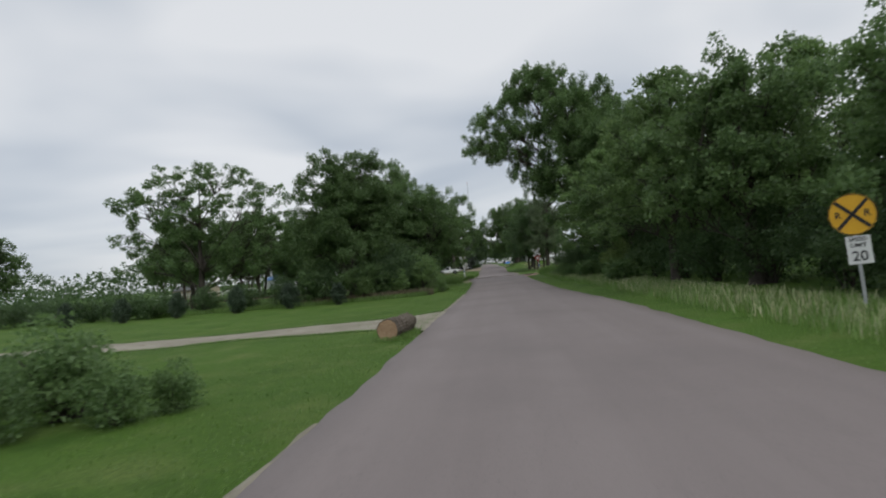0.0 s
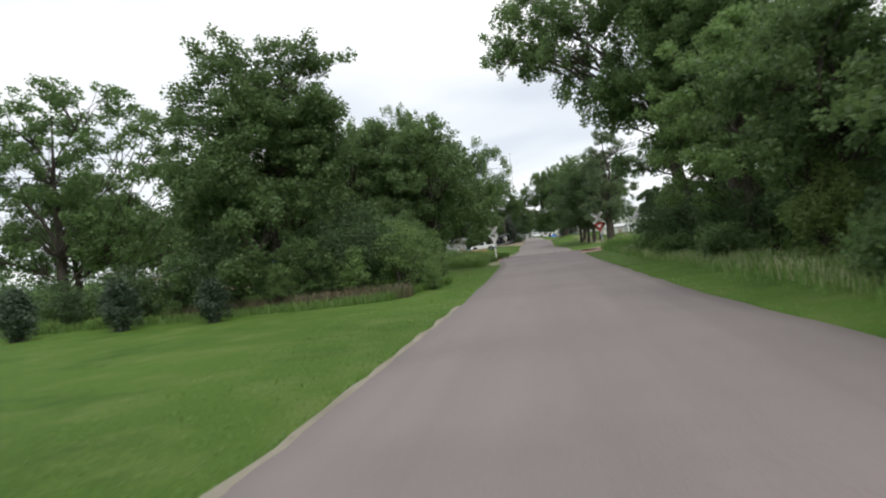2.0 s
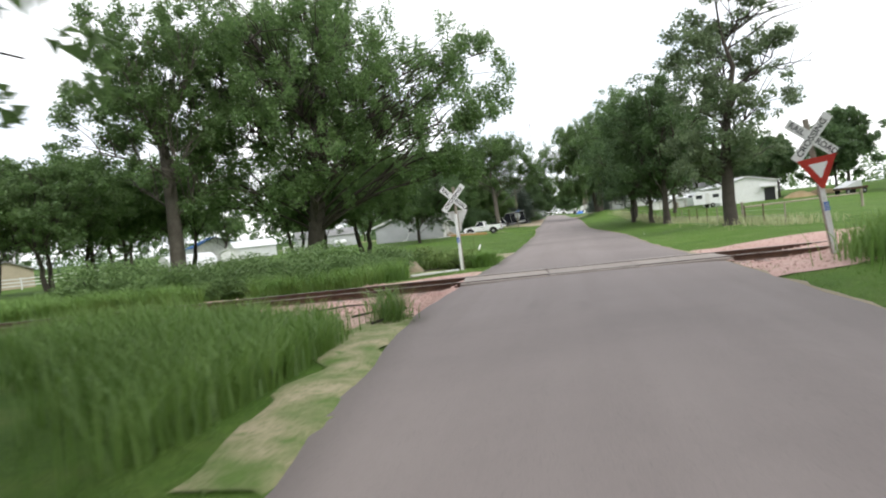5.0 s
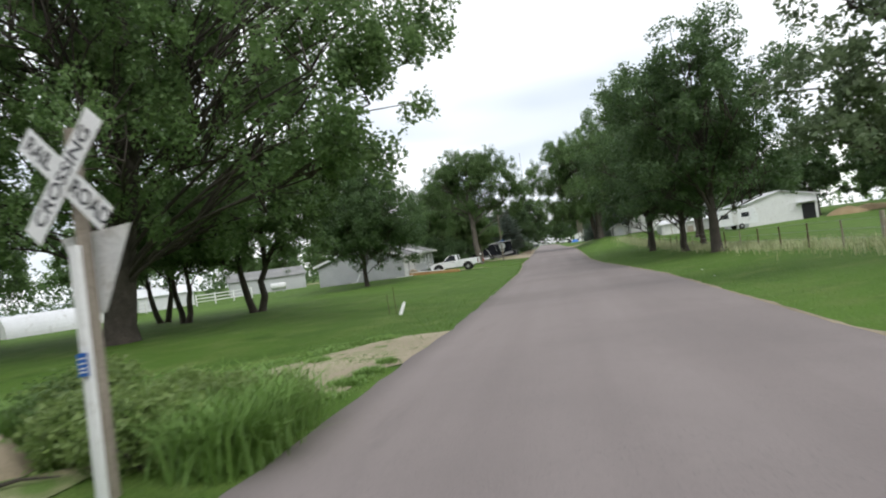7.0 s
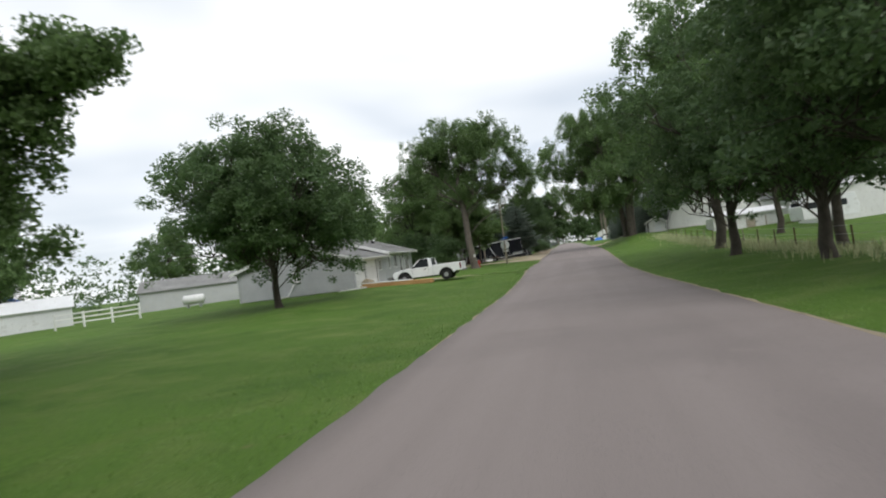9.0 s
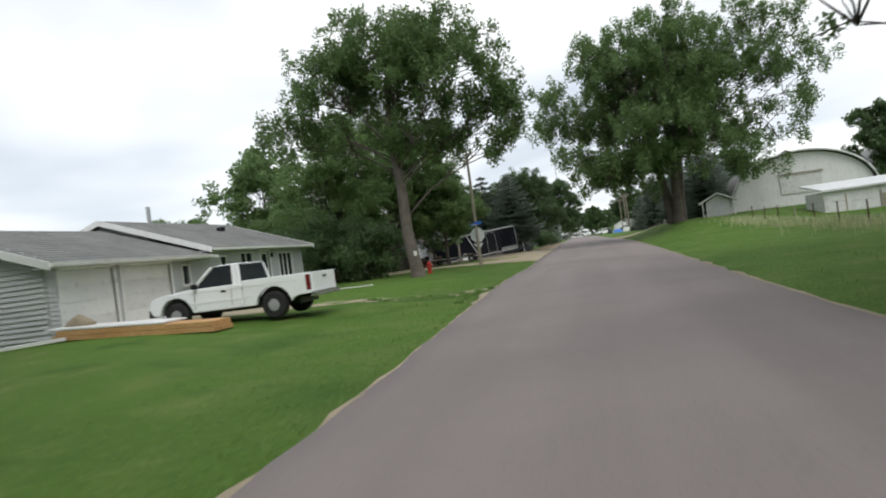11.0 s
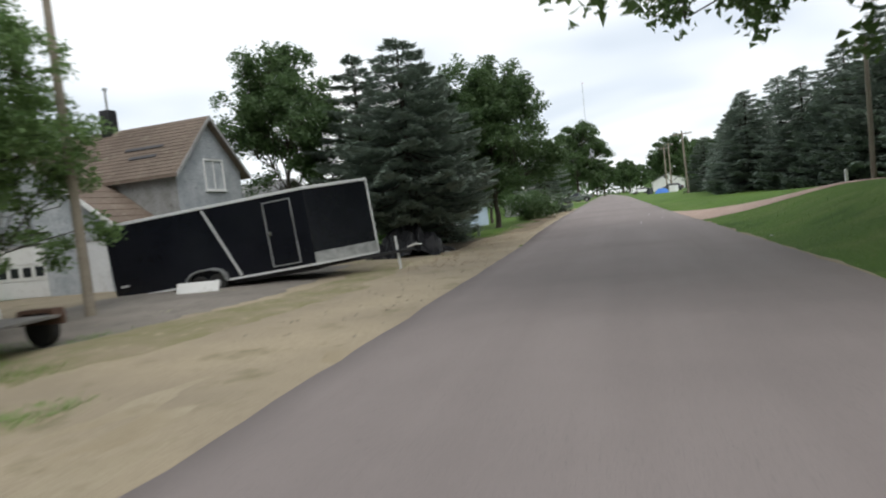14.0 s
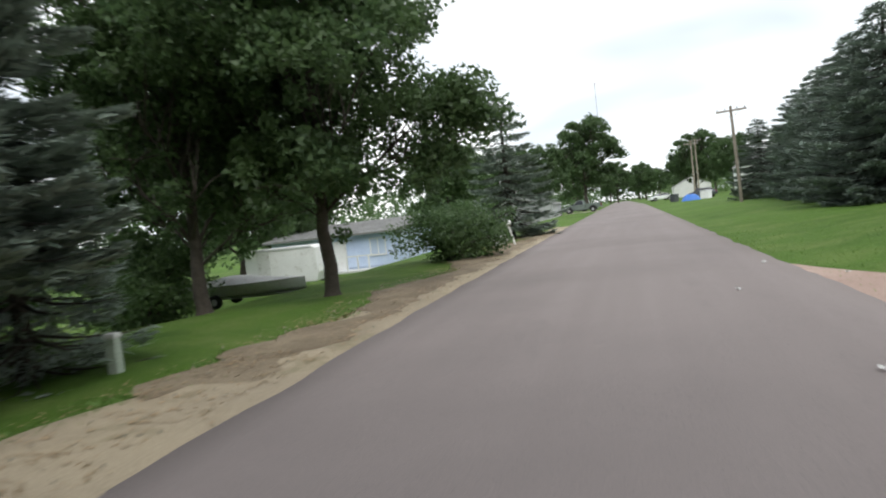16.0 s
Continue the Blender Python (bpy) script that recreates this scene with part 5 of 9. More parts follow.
rail(-0.74, "rusty steel rail let into the crossing")
rail(0.74, "rusty steel rail let into the crossing, far side")
tie = thing("railway_tie", (0, 0, 0), TR, "weathered timber tie half sunk in ballast", "railway tie", "railway ties")
part("timber", Geo().box((0, 0, 0), (0.23, 2.6, 0.17)), TIE, tie, bevel=0.015)
spots = [k * 0.56 for k in range(-100, 0)] + [7.0 + k * 0.56 for k in range(0, 90)]
for i, s in enumerate(spots):
    m = pose(-2.5 + s * 0.994, 75.75 + s * 0.109, -0.178 + 0.012 * math.sin(i * 5.1), 0, 0, TR + 1.5 * math.sin(i * 2.3))
    if i == 0:
        tie.matrix_basis = m
    else:
        copy_thing(tie, m)


def panel(name, y, w, a, b, label):
    root = thing(name, (-2.5, 75.75, 0.0), TR, label, "crossing panel", "crossing panels")
    n = max(1, round((b - a) / 2.35))
    for i in range(n):
        x0, x1 = a + (b - a) * i / n, a + (b - a) * (i + 1) / n
        part("slab", Geo().box(((x0 + x1) / 2, y, 0.02), (x1 - x0 - 0.025, w, 0.10 + 0.012 * math.sin(3.1 * i + y))), CONCRETE, root, bevel=0.012)


panel("crossing_panel", 0.0, 1.30, -0.05, 6.85, "worn concrete panels between the rails")
panel("crossing_panel", -0.95, 0.2, -0.1, 6.75, "worn concrete panels outside the rail")
panel("crossing_panel", 0.95, 0.2, -0.1, 6.75, "worn concrete panels outside the far rail")


# ---- writing ----
def lettering(text, size, place, turn, material, parent, depth=0.002, name="lettering", wide=1.0):
    cu = bpy.data.curves.new("text", "FONT")
    cu.body, cu.size, cu.extrude = text, size, depth
    cu.align_x, cu.align_y = "CENTER", "CENTER"
    cu.offset = size * 0.012
    tmp = bpy.data.objects.new("text", cu)
    scene.collection.objects.link(tmp)
    bpy.context.view_layer.update()
    me = bpy.data.meshes.new_from_object(tmp.evaluated_get(bpy.context.evaluated_depsgraph_get()))
    bpy.data.objects.remove(tmp)
    me.name = name
    me.materials.clear()
    ob = finish(name, me, material, parent)
    ob.matrix_basis = Matrix.Translation(place) @ turn @ Matrix.Diagonal((wide, 1, 1, 1))
    return ob


FACE = pose(0, 0, 0, 90, 0, 0)  # upright, read from the -y side


def crossbuck(place, label, tilt, turn, front, back=0.0):
    """A railroad crossbuck with a yield sign under it. front: whether the yield sign's face is turned to the -y side."""
    x, y = place
    root = thing("crossbuck_sign", (x, y, land(x, y) - 0.1), 0, label, "road sign", "crossing signs")
    root.matrix_basis = pose(x, y, land(x, y) - 0.18, -back, tilt, turn)
    part("post", Geo().tube([(0, 0, -0.2), (0, 0, 3.25)], [0.065, 0.058], 12), POLE, root, "bare wooden post")
    part("sleeve", Geo().prism([(-0.05, -0.115), (0.05, -0.115), (0.05, -0.066), (-0.05, -0.066)], "z", 0.05, 2.25), WHITE, root, "white steel channel bolted to the post", bevel=0.008)
    for k, (ang, words) in enumerate(((45, ("CROSSING",)), (-45, ("RAIL", "ROAD")))):
        b = part("blade", Geo().box((0, 0, 0), (1.22, 0.006, 0.225)), WHITE, root, "white blade with black lettering", bevel=0.002)
        b.matrix_basis = pose(0, -0.115 - 0.012 * (1 - k), 2.82) @ pose(0, 0, 0, 0, -ang, 0)
        if words == ("CROSSING",):
            lettering("CROSSING", 0.185, (0, -0.005, 0), FACE, BLACK, b, wide=1.1)
        else:
            lettering("RAIL", 0.185, (-0.37, -0.005, 0), FACE, BLACK, b)
            lettering("ROAD", 0.185, (0.37, -0.005, 0), FACE, BLACK, b)
    tri = [(-0.42, 2.38), (0.42, 2.38), (0.03, 1.68), (-0.03, 1.68)]
    yy = -0.165 if front else 0.11
    part("yield_sign", Geo().prism(tri, "y", yy, yy + 0.005), RED if front else WHITE_OLD, root, "red and white yield sign" if front else "bare metal back of a yield sign")
    if front:
        part("yield_face", Geo().prism([(-0.2, 2.25), (0.2, 2.25), (0.0, 1.9)], "y", yy - 0.004, yy - 0.001), WHITE, root)
    part("sticker", Geo().box((0, -0.135, 1.28), (0.115, 0.006, 0.19)), BLUE, root, "blue notice plate", bevel=0.002)
    for z in (1.33, 1.29, 1.25, 1.22):
        part("notice_bar", Geo().box((0, -0.1395, z), (0.085, 0.002, 0.012)), WHITE, root)
    return root


crossbuck((-3.48, 81.66), "leaning white crossbuck on a wooden post by the track", -2.2, -12, False, 2.6)
crossbuck((6.12, 74.1), "leaning white crossbuck with a red yield sign", -7.0, 3, True)

# ---- advance warning sign ----
ws = thing("warning_sign", (8.5, 10.5, land(8.5, 10.5) - 0.05), -28, "round yellow railroad warning sign over a speed plate", "road sign")
ws.matrix_basis = pose(8.5, 10.5, land(8.5, 10.5) - 0.05, 0, -2.5, -28)
part("post", Geo().box((0, 0.03, 1.2), (0.07, 0.04, 2.4)), GALV, ws, "grey steel post", bevel=0.005)
disc = part("disc", Geo().cyl((0, 0, 2.16), (0, -0.006, 2.16), 0.455, n=48), YELLOW, ws, "round yellow sign face")
part("rim", Geo().tube([(0.44 * math.cos(a * math.pi / 24), -0.008, 2.16 + 0.44 * math.sin(a * math.pi / 24)) for a in range(49)], [0.009] * 49, 5, cap=False), BLACK, ws, "thin black border")
for s in (45, -45):
    part("cross_bar", Geo().box((0, -0.011, 0), (0.84, 0.004, 0.075)), BLACK, ws).matrix_basis = pose(0, 0, 2.16, 0, s, 0)
lettering("R", 0.21, (-0.27, -0.012, 2.16), FACE, BLACK, ws)
lettering("R", 0.21, (0.27, -0.012, 2.16), FACE, BLACK, ws)
plate = part("speed_plate", Geo().box((0.03, -0.004, 1.38), (0.46, 0.006, 0.61)), WHITE, ws, "white speed limit plate", bevel=0.003)
lettering("SPEED", 0.125, (0.03, -0.010, 1.61), FACE, BLACK, ws)
lettering("LIMIT", 0.125, (0.03, -0.010, 1.48), FACE, BLACK, ws)
lettering("20", 0.30, (0.03, -0.010, 1.24), FACE, BLACK, ws)

# ---- log ----
lg = thing("log", (-2.35, 13.0, land(-2.35, 13.0)), 0, "thick sawn log with furrowed bark lying on the grass", "log")
lg.matrix_basis = pose(-2.42, 13.1, land(-2.4, 13.1) + 0.27, 0, 0, -5)
rows = []
for i in range(49):
    yy = 2.5 * i / 48
    ring = []
    for k in range(97):
        a = 2 * math.pi * k / 96
        r = 0.285 - 0.03 * i / 48 + 0.022 * noise.noise((math.cos(a) * 5, math.sin(a) * 5, yy * 1.6)) + 0.03 * noise.noise((math.cos(a) * 1.3, math.sin(a) * 1.3, yy * 0.9)) + 0.020 * abs(math.sin(a * 9 + 2.5 * noise.noise((math.cos(a) * 3, math.sin(a) * 3, yy * 2.2)))) + 0.016 * noise.noise((math.cos(a) * 9, math.sin(a) * 9, yy * 5))
        ring.append((r * math.cos(a), yy, r * math.sin(a)))
    rows.append(ring)
part("bark", Geo().grid(rows), LOGBARK, lg, "dark furrowed bark")
for yy, k in ((0.012, 0), (2.49, 48)):
    face = [(p[0] * 0.95, p[2] * 0.95) for p in rows[k][:-1]]
    part("cut_face", Geo().prism(face, "y", yy - 0.01, yy + 0.01), CUTWOOD, lg, "tan sawn end grain")

# ---- marker stake and rods on the lawn ----
mk = thing("marker_stake", (-5.52, 98.2, land(-5.52, 98.2)), 0, "white leaning marker stake on the lawn", "marker")
mk.matrix_basis = pose(-4.96, 97.22, land(-4.96, 97.22) - 0.02, -30, 18, 0)
part("tube", Geo().tube([(0, 0, 0), (0, 0, 0.42)], [0.06, 0.055], 10), WHITE, mk)
part("cap", Geo().tube([(0, 0, 0.42), (0, 0, 0.5)], [0.056, 0.03], 10), WHITE_OLD, mk)
for dx, h in ((-0.22, 0.75), (0.02, 1.0)):
    rd = thing("thin_rod", (-5.3 + dx, 98.0, land(-5.5, 98.35) - 0.05), 0, "thin dark metal rod stuck in the lawn", "rod", "lawn rods")
    part("rod", Geo().tube([(0, 0, 0), (-0.03, 0, h)], [0.011, 0.009], 6), RUST, rd)

dp = thing("dirt_pile", (-5.6, 82.5, land(-5.6, 82.5) - 0.03), 0, "small heap of pale dirt among the weeds", "dirt")
part("mound", Geo().grid([[(0.5 * u * math.cos(a), 0.45 * u * math.sin(a), 0.42 * (1 - u * u) * (1 + 0.3 * noise.noise((math.cos(a) * 2, math.sin(a) * 2, u * 2)))) for u in (0.02, 0.3, 0.55, 0.8, 1.0)] for a in np.linspace(0, 2 * math.pi, 25)]), DIRT, dp, smooth=True)
sheet("dirt_patch", lambda x: 79.9 + 0.11 * (x + 2.5), lambda x: 82.6 + 0.25 * (x + 5.0), -6.4, -4.2, 0.05, SANDGRASS, 0.25, 8, 0.35, "x", "bare trampled dirt by the plank", "dirt", 23.0)

# ---- plank beside the tracks ----
pk = thing("plank", (-4.35, 80.6, land(-4.35, 80.6) + 0.05), 0, "pale weathered plank lying by the track", "plank")
pk.matrix_basis = pose(-4.20, 80.01, land(-4.20, 80.01) + 0.07, 0, 1, 40)
part("board", Geo().box((0, 0, 0), (1.86, 0.12, 0.06)), WHITE_OLD, pk, bevel=0.01)
for i, (x, y, r, l) in enumerate([(-4.7, 82.0, 30, 0.7), (-6.2, 80.6, 10, 0.9), (-3.4, 70.6, 35, 1.2), (-2.9, 69.6, 50, 0.9), (-4.6, 72.0, 20, 1.3)]):
    st = thing("stick", (x, y, land(x, y) + 0.05), r, "dark dead stick on the ballast", "stick", "sticks")
    part("twig", Geo().tube([(-l / 2, 0, 0.02), (0, 0.06, 0.05), (l / 2, -0.03, 0.02)], [0.025, 0.02, 0.01], 6), BARK, st)

# ---- ranch house with its garage ----
def siding(geo, x0, x1, z0, z1, y, holes=(), course=0.15, depth=0.05, top=None):
    """Lapped boards on the wall plane y, which looks to -y, leaving the holes (x0, x1, z0, z1) free. top: the gable's height by x."""
    z = z0
    while z < z1 - 0.01:
        zt = min(z + course, z1)
        spans = [(x0, x1)]
        if top:
            a, b = top(z)
            spans = [(max(x0, a), min(x1, b))]
        for h0, h1, g0, g1 in holes:
            if g0 < zt - 0.01 and g1 > z + 0.01:
                spans = [s for a, b in spans for s in ((a, min(b, h0)), (max(a, h1), b)) if s[1] - s[0] > 0.02]
        for a, b in spans:
            if b - a > 0.03:
                geo.add([(a, y, z), (b, y, z), (b, y - depth, z), (a, y - depth, z), (a, y - 0.003, zt), (b, y - 0.003, zt), (a, y, zt), (b, y, zt)], [(0, 1, 2, 3), (3, 2, 5, 4), (4, 5, 7, 6), (0, 3, 4, 6), (1, 7, 5, 2)])
        z = zt


def window(root, x0, x1, z0, z1, y, sashes=2, curtain=True, trim=None, name="window"):
    """A framed window in a wall plane that looks to -y."""
    w = part(name, Geo().box(((x0 + x1) / 2, y + 0.06, (z0 + z1) / 2), (x1 - x0, 0.02, z1 - z0)), CURTAIN if curtain else BLACK, root, "window with pale curtains" if curtain else "dark window")
    f = Geo()
    t = 0.06
    for a, b, c, d in ((x0 - t, x1 + t, z1, z1 + t), (x0 - t, x1 + t, z0 - t, z0), (x0 - t, x0, z0, z1), (x1, x1 + t, z0, z1)):
        f.box(((a + b) / 2, y - 0.02, (c + d) / 2), (b - a, 0.07, d - c))
    part("window_frame", f, trim or WHITE, w, bevel=0.006)
    part("sill", Geo().box(((x0 + x1) / 2, y - 0.05, z0 - t - 0.02), (x1 - x0 + 0.2, 0.12, 0.035)), trim or WHITE, w, bevel=0.006)
    for i in range(sashes):
        a, b = x0 + (x1 - x0) * i / sashes, x0 + (x1 - x0) * (i + 1) / sashes
        g = (b - a) * 0.62 if curtain else b - a
        part("pane", Geo().box((a + g / 2 if i % 2 == 0 else b - g / 2, y + 0.03, (z0 + z1) / 2), (g - 0.03, 0.008, z1 - z0 - 0.03)), GLASS, w)
        if i:
            part("mullion", Geo().box((a, y + 0.0, (z0 + z1) / 2), (0.06, 0.05, z1 - z0)), trim or WHITE, w, bevel=0.005)
    return w


def slope(root, x0, x1, ya, za, yb, zb, t, material, courses=14, name="roof"):
    """A roof plane rising from (ya, za) to (yb, zb), with lapped shingle courses."""
    g = Geo()
    g.add([(x0, ya, za), (x1, ya, za), (x1, yb, zb), (x0, yb, zb), (x0, ya, za - t), (x1, ya, za - t), (x1, yb, zb - t), (x0, yb, zb - t)], [(0, 1, 2, 3), (7, 6, 5, 4), (0, 4, 5, 1), (1, 5, 6, 2), (2, 6, 7, 3), (3, 7, 4, 0)])
    r = part(name, g, material, root)
    c = Geo()
    d = Vector((0, yb - ya, zb - za))
    nrm = Vector((0, -(zb - za), yb - ya)).normalized()
    if nrm.z < 0:
        nrm = -nrm
    for i in range(courses):
        a, b = Vector((0, ya, za)) + d * (i / courses), Vector((0, ya, za)) + d * ((i + 0.995) / courses)
        lo, hi = a + nrm * 0.022, b + nrm * 0.006
        c.add([(x0, *lo[1:]), (x1, *lo[1:]), (x1, *hi[1:]), (x0, *hi[1:]), (x0, *a[1:]), (x1, *a[1:])], [(0, 1, 2, 3), (0, 4, 5, 1)])
    part("shingle_cover", c, material, r)
    return r


Z0 = 0.16
hs = thing("ranch_house", (-15.0, 139.3, Z0), 90, "low ranch house with pale grey siding and two garage doors", "house")
# local x runs along the street, local y away from it
g_holes = [(0.45, 2.6, 0.0, 1.92), (2.95, 5.4, 0.0, 1.92), (6.05, 6.55, 1.05, 1.85)]
h_holes = [(8.65, 9.15, 1.1, 2.1), (10.2, 11.25, 1.12, 2.2), (12.02, 12.78, 0.14, 2.2), (13.65, 15.1, 0.75, 2.12)]


def wall_with_holes(x0, x1, z0, z1, y, holes, thick=0.16):
    """One solid wall with openings cut through it, as a single joined skin."""
    xs = sorted({x0, x1, *[h for q in holes for h in q[:2]]})
    zs = sorted({z0, z1, *[h for q in holes for h in q[2:4]]})
    nz = len(zs)

    def solid(i, k):
        if not (0 <= i < len(xs) - 1 and 0 <= k < nz - 1):
            return False
        cx, cz = (xs[i] + xs[i + 1]) / 2, (zs[k] + zs[k + 1]) / 2
        return not any(q[0] < cx < q[1] and q[2] < cz < q[3] for q in holes)

    def at(i, k, d):
        return (i * nz + k) * 2 + d

    fs = []
    for i in range(len(xs) - 1):
        for k in range(nz - 1):
            if not solid(i, k):
                continue
            fs += [(at(i, k, 0), at(i + 1, k, 0), at(i + 1, k + 1, 0), at(i, k + 1, 0)), (at(i, k, 1), at(i, k + 1, 1), at(i + 1, k + 1, 1), at(i + 1, k, 1))]
            for di, dk, a, b in ((-1, 0, (i, k + 1), (i, k)), (1, 0, (i + 1, k), (i + 1, k + 1)), (0, -1, (i, k), (i + 1, k)), (0, 1, (i + 1, k + 1), (i, k + 1))):
                if not solid(i + di, k + dk):
                    fs.append((at(*b, 0), at(*a, 0), at(*a, 1), at(*b, 1)))
    used = sorted({v for f in fs for v in f})
    spot = {v: n for n, v in enumerate(used)}
    return Geo().add([(xs[v // 2 // nz], y + thick * (v % 2), zs[v // 2 % nz]) for v in used], [tuple(spot[v] for v in f) for f in fs])


part("wall", wall_with_holes(0, 7.8, -0.4, 2.2, 0, g_holes), SIDING, hs)
part("wall", wall_with_holes(7.8, 16.3, -0.4, 2.5, 0, h_holes), SIDING, hs)
sg = Geo()
siding(sg, 0.02, 7.78, 0.02, 2.15, -0.001, g_holes, 0.13, 0.042)
siding(sg, 7.82, 16.28, 0.3, 2.45, -0.001, h_holes, 0.13, 0.042)
part("siding", sg, SIDING, hs, "lapped pale grey boards")
part("foundation", Geo().box((12.05, -0.02, 0.06), (8.5, 0.05, 0.47)), FOUND_D, hs, "dull grey block foundation")
# end walls with gables
for x, wz, rz, dd, nm in ((0.0, 2.2, 3.75, 8.8, "wall"), (16.3, 2.5, 4.15, 9.0, "wall"), (7.7, 2.2, 4.1, 9.0, "wall")):
    part(nm, Geo().prism([(0.17, -0.4), (dd, -0.4), (dd, wz), (dd / 2, rz - 0.12), (0.17, wz)], "x", x if x < 16 else x - 0.16, x + 0.16 if x < 16 else x), SIDING, hs)
side = Geo()
siding(side, 0.05, 8.75, 0.02, 3.6, 0, [(4.05, 4.55, 1.0, 1.65)], top=lambda z: (0, 8.8) if z < 2.2 else (4.4 * (z - 2.2) / 1.5, 8.8 - 4.4 * (z - 2.2) / 1.5))
sob = part("siding", side, SIDING, hs, "lapped pale grey boards")
sob.matrix_basis = Matrix(((0, 1, 0, 0), (1, 0, 0, 0), (0, 0, 1, 0), (0, 0, 0, 1)))
part("wall", Geo().box((8.15, 8.9, 1.0), (16.3, 0.16, 2.6)), SIDING, hs)
sw = window(hs, 4.1, 4.5, 1.05, 1.6, 0, 2, False)
sw.matrix_basis = Matrix(((0, 1, 0, -0.03), (1, 0, 0, 0), (0, 0, 1, 0), (0, 0, 0, 1)))
slope(hs, -0.35, 7.75, -0.55, 2.12, 4.4, 3.72, 0.1, SHINGLE, 16)
slope(hs, -0.35, 7.75, 9.35, 2.12, 4.4, 3.72, 0.1, SHINGLE, 16)
slope(hs, 7.35, 16.75, -0.55, 2.42, 4.5, 4.16, 0.1, SHINGLE, 17)
slope(hs, 7.35, 16.75, 9.55, 2.42, 4.5, 4.16, 0.1, SHINGLE, 17)
# fascias, soffits, rakes and gutters
part("fascia", Geo().box((3.7, -0.56, 2.06), (8.1, 0.03, 0.11)), WHITE_OLD, hs, bevel=0.005)
part("fascia", Geo().box((12.05, -0.56, 2.36), (9.4, 0.03, 0.1)), WHITE_OLD, hs, bevel=0.005)
part("soffit", Geo().box((3.7, -0.27, 2.02), (8.1, 0.56, 0.03)), WHITE, hs)
part("soffit", Geo().box((12.05, -0.27, 2.32), (9.4, 0.56, 0.03)), WHITE, hs)
part("gutter", Geo().prism([(-0.67, 2.13), (-0.58, 2.13), (-0.58, 2.03), (-0.64, 2.03)], "x", -0.3, 7.3), WHITE, hs)
for x, ya, za, yb, zb in ((-0.36, -0.56, 2.12, 4.4, 3.72), (-0.36, 9.36, 2.12, 4.4, 3.72), (7.34, -0.56, 2.42, 4.5, 4.16), (7.34, 9.56, 2.42, 4.5, 4.16), (16.76, -0.56, 2.42, 4.5, 4.16)):
    part("rake_board", Geo().add([(x - 0.02, ya, za + 0.03), (x + 0.02, ya, za + 0.03), (x + 0.02, yb, zb + 0.03), (x - 0.02, yb, zb + 0.03), (x - 0.02, ya, za - 0.2), (x + 0.02, ya, za - 0.2), (x + 0.02, yb, zb - 0.2), (x - 0.02, yb, zb - 0.2)], [(0, 1, 2, 3), (4, 7, 6, 5), (0, 4, 5, 1), (3, 2, 6, 7), (1, 5, 6, 2), (0, 3, 7, 4)]), WHITE, hs)
# openings
for x0, x1 in ((0.45, 2.6), (2.95, 5.4)):
    d = part("garage_door", Geo().box(((x0 + x1) / 2, 0.09, 0.96), (x1 - x0, 0.05, 1.92)), WHITE, hs, "closed white sectional garage door")
    for k in range(4):
        part("door_panel", Geo().box(((x0 + x1) / 2, 0.055, 0.24 + 0.48 * k), (x1 - x0 - 0.02, 0.03, 0.462)), WHITE, d, bevel=0.008)
    for a, b, c, e in ((x0 - 0.1, x0, 0, 2.0), (x1, x1 + 0.1, 0, 2.0), (x0 - 0.1, x1 + 0.1, 1.92, 2.04)):
        part("door_trim", Geo().box(((a + b) / 2, -0.02, (c + e) / 2), (b - a, 0.07, e - c)), WHITE, d, bevel=0.005)
window(hs, 6.1, 6.5, 1.1, 1.8, 0, 1, False)
window(hs, 8.7, 9.1, 1.15, 2.05, 0, 1, False)
window(hs, 10.25, 11.2, 1.17, 2.15, 0, 2, False)
pw = window(hs, 13.7, 15.05, 0.8, 2.07, 0, 3, False)
part("drape", Geo().box((14.37, 0.045, 1.43), (0.38, 0.006, 1.2)), CURTAIN, pw, "grey drape behind the middle pane")
fd = part("front_door", Geo().box((12.4, 0.08, 1.17), (0.74, 0.05, 2.04)), WHITE, hs, "white front door with a glazed storm door")
part("door_pane", Geo().box((12.4, 0.045, 1.72), (0.5, 0.01, 0.72)), GLASS, fd)
part("door_pane", Geo().box((12.4, 0.045, 1.02), (0.5, 0.01, 0.52)), GLASS, fd)
part("door_handle", Geo().cyl((12.68, 0.05, 1.1), (12.68, 0.0, 1.1), 0.03), CHROME, fd)
for a, b, c, e in ((11.94, 12.02, 0.14, 2.28), (12.78, 12.86, 0.14, 2.28), (11.94, 12.86, 2.2, 2.28)):
    part("door_trim", Geo().box(((a + b) / 2, -0.02, (c + e) / 2), (b - a, 0.07, e - c)), WHITE, fd, bevel=0.005)
part("door_step", Geo().box((12.4, -0.5, -0.1), (1.4, 0.9, 0.4)), CONCRETE, hs, bevel=0.02)
part("roof_vent_pipe", Geo().cyl((9.6, 3.8, 3.8), (9.6, 3.8, 4.75), 0.09), GALV, hs, "metal flue pipe")
part("roof_vent", Geo().box((13.2, 2.6, 3.62), (0.3, 0.3, 0.2)), BLACK, hs, bevel=0.02)
part("wall_lamp", Geo().box((12.95, -0.07, 2.0), (0.12, 0.14, 0.2)), BLACK, hs, bevel=0.02)
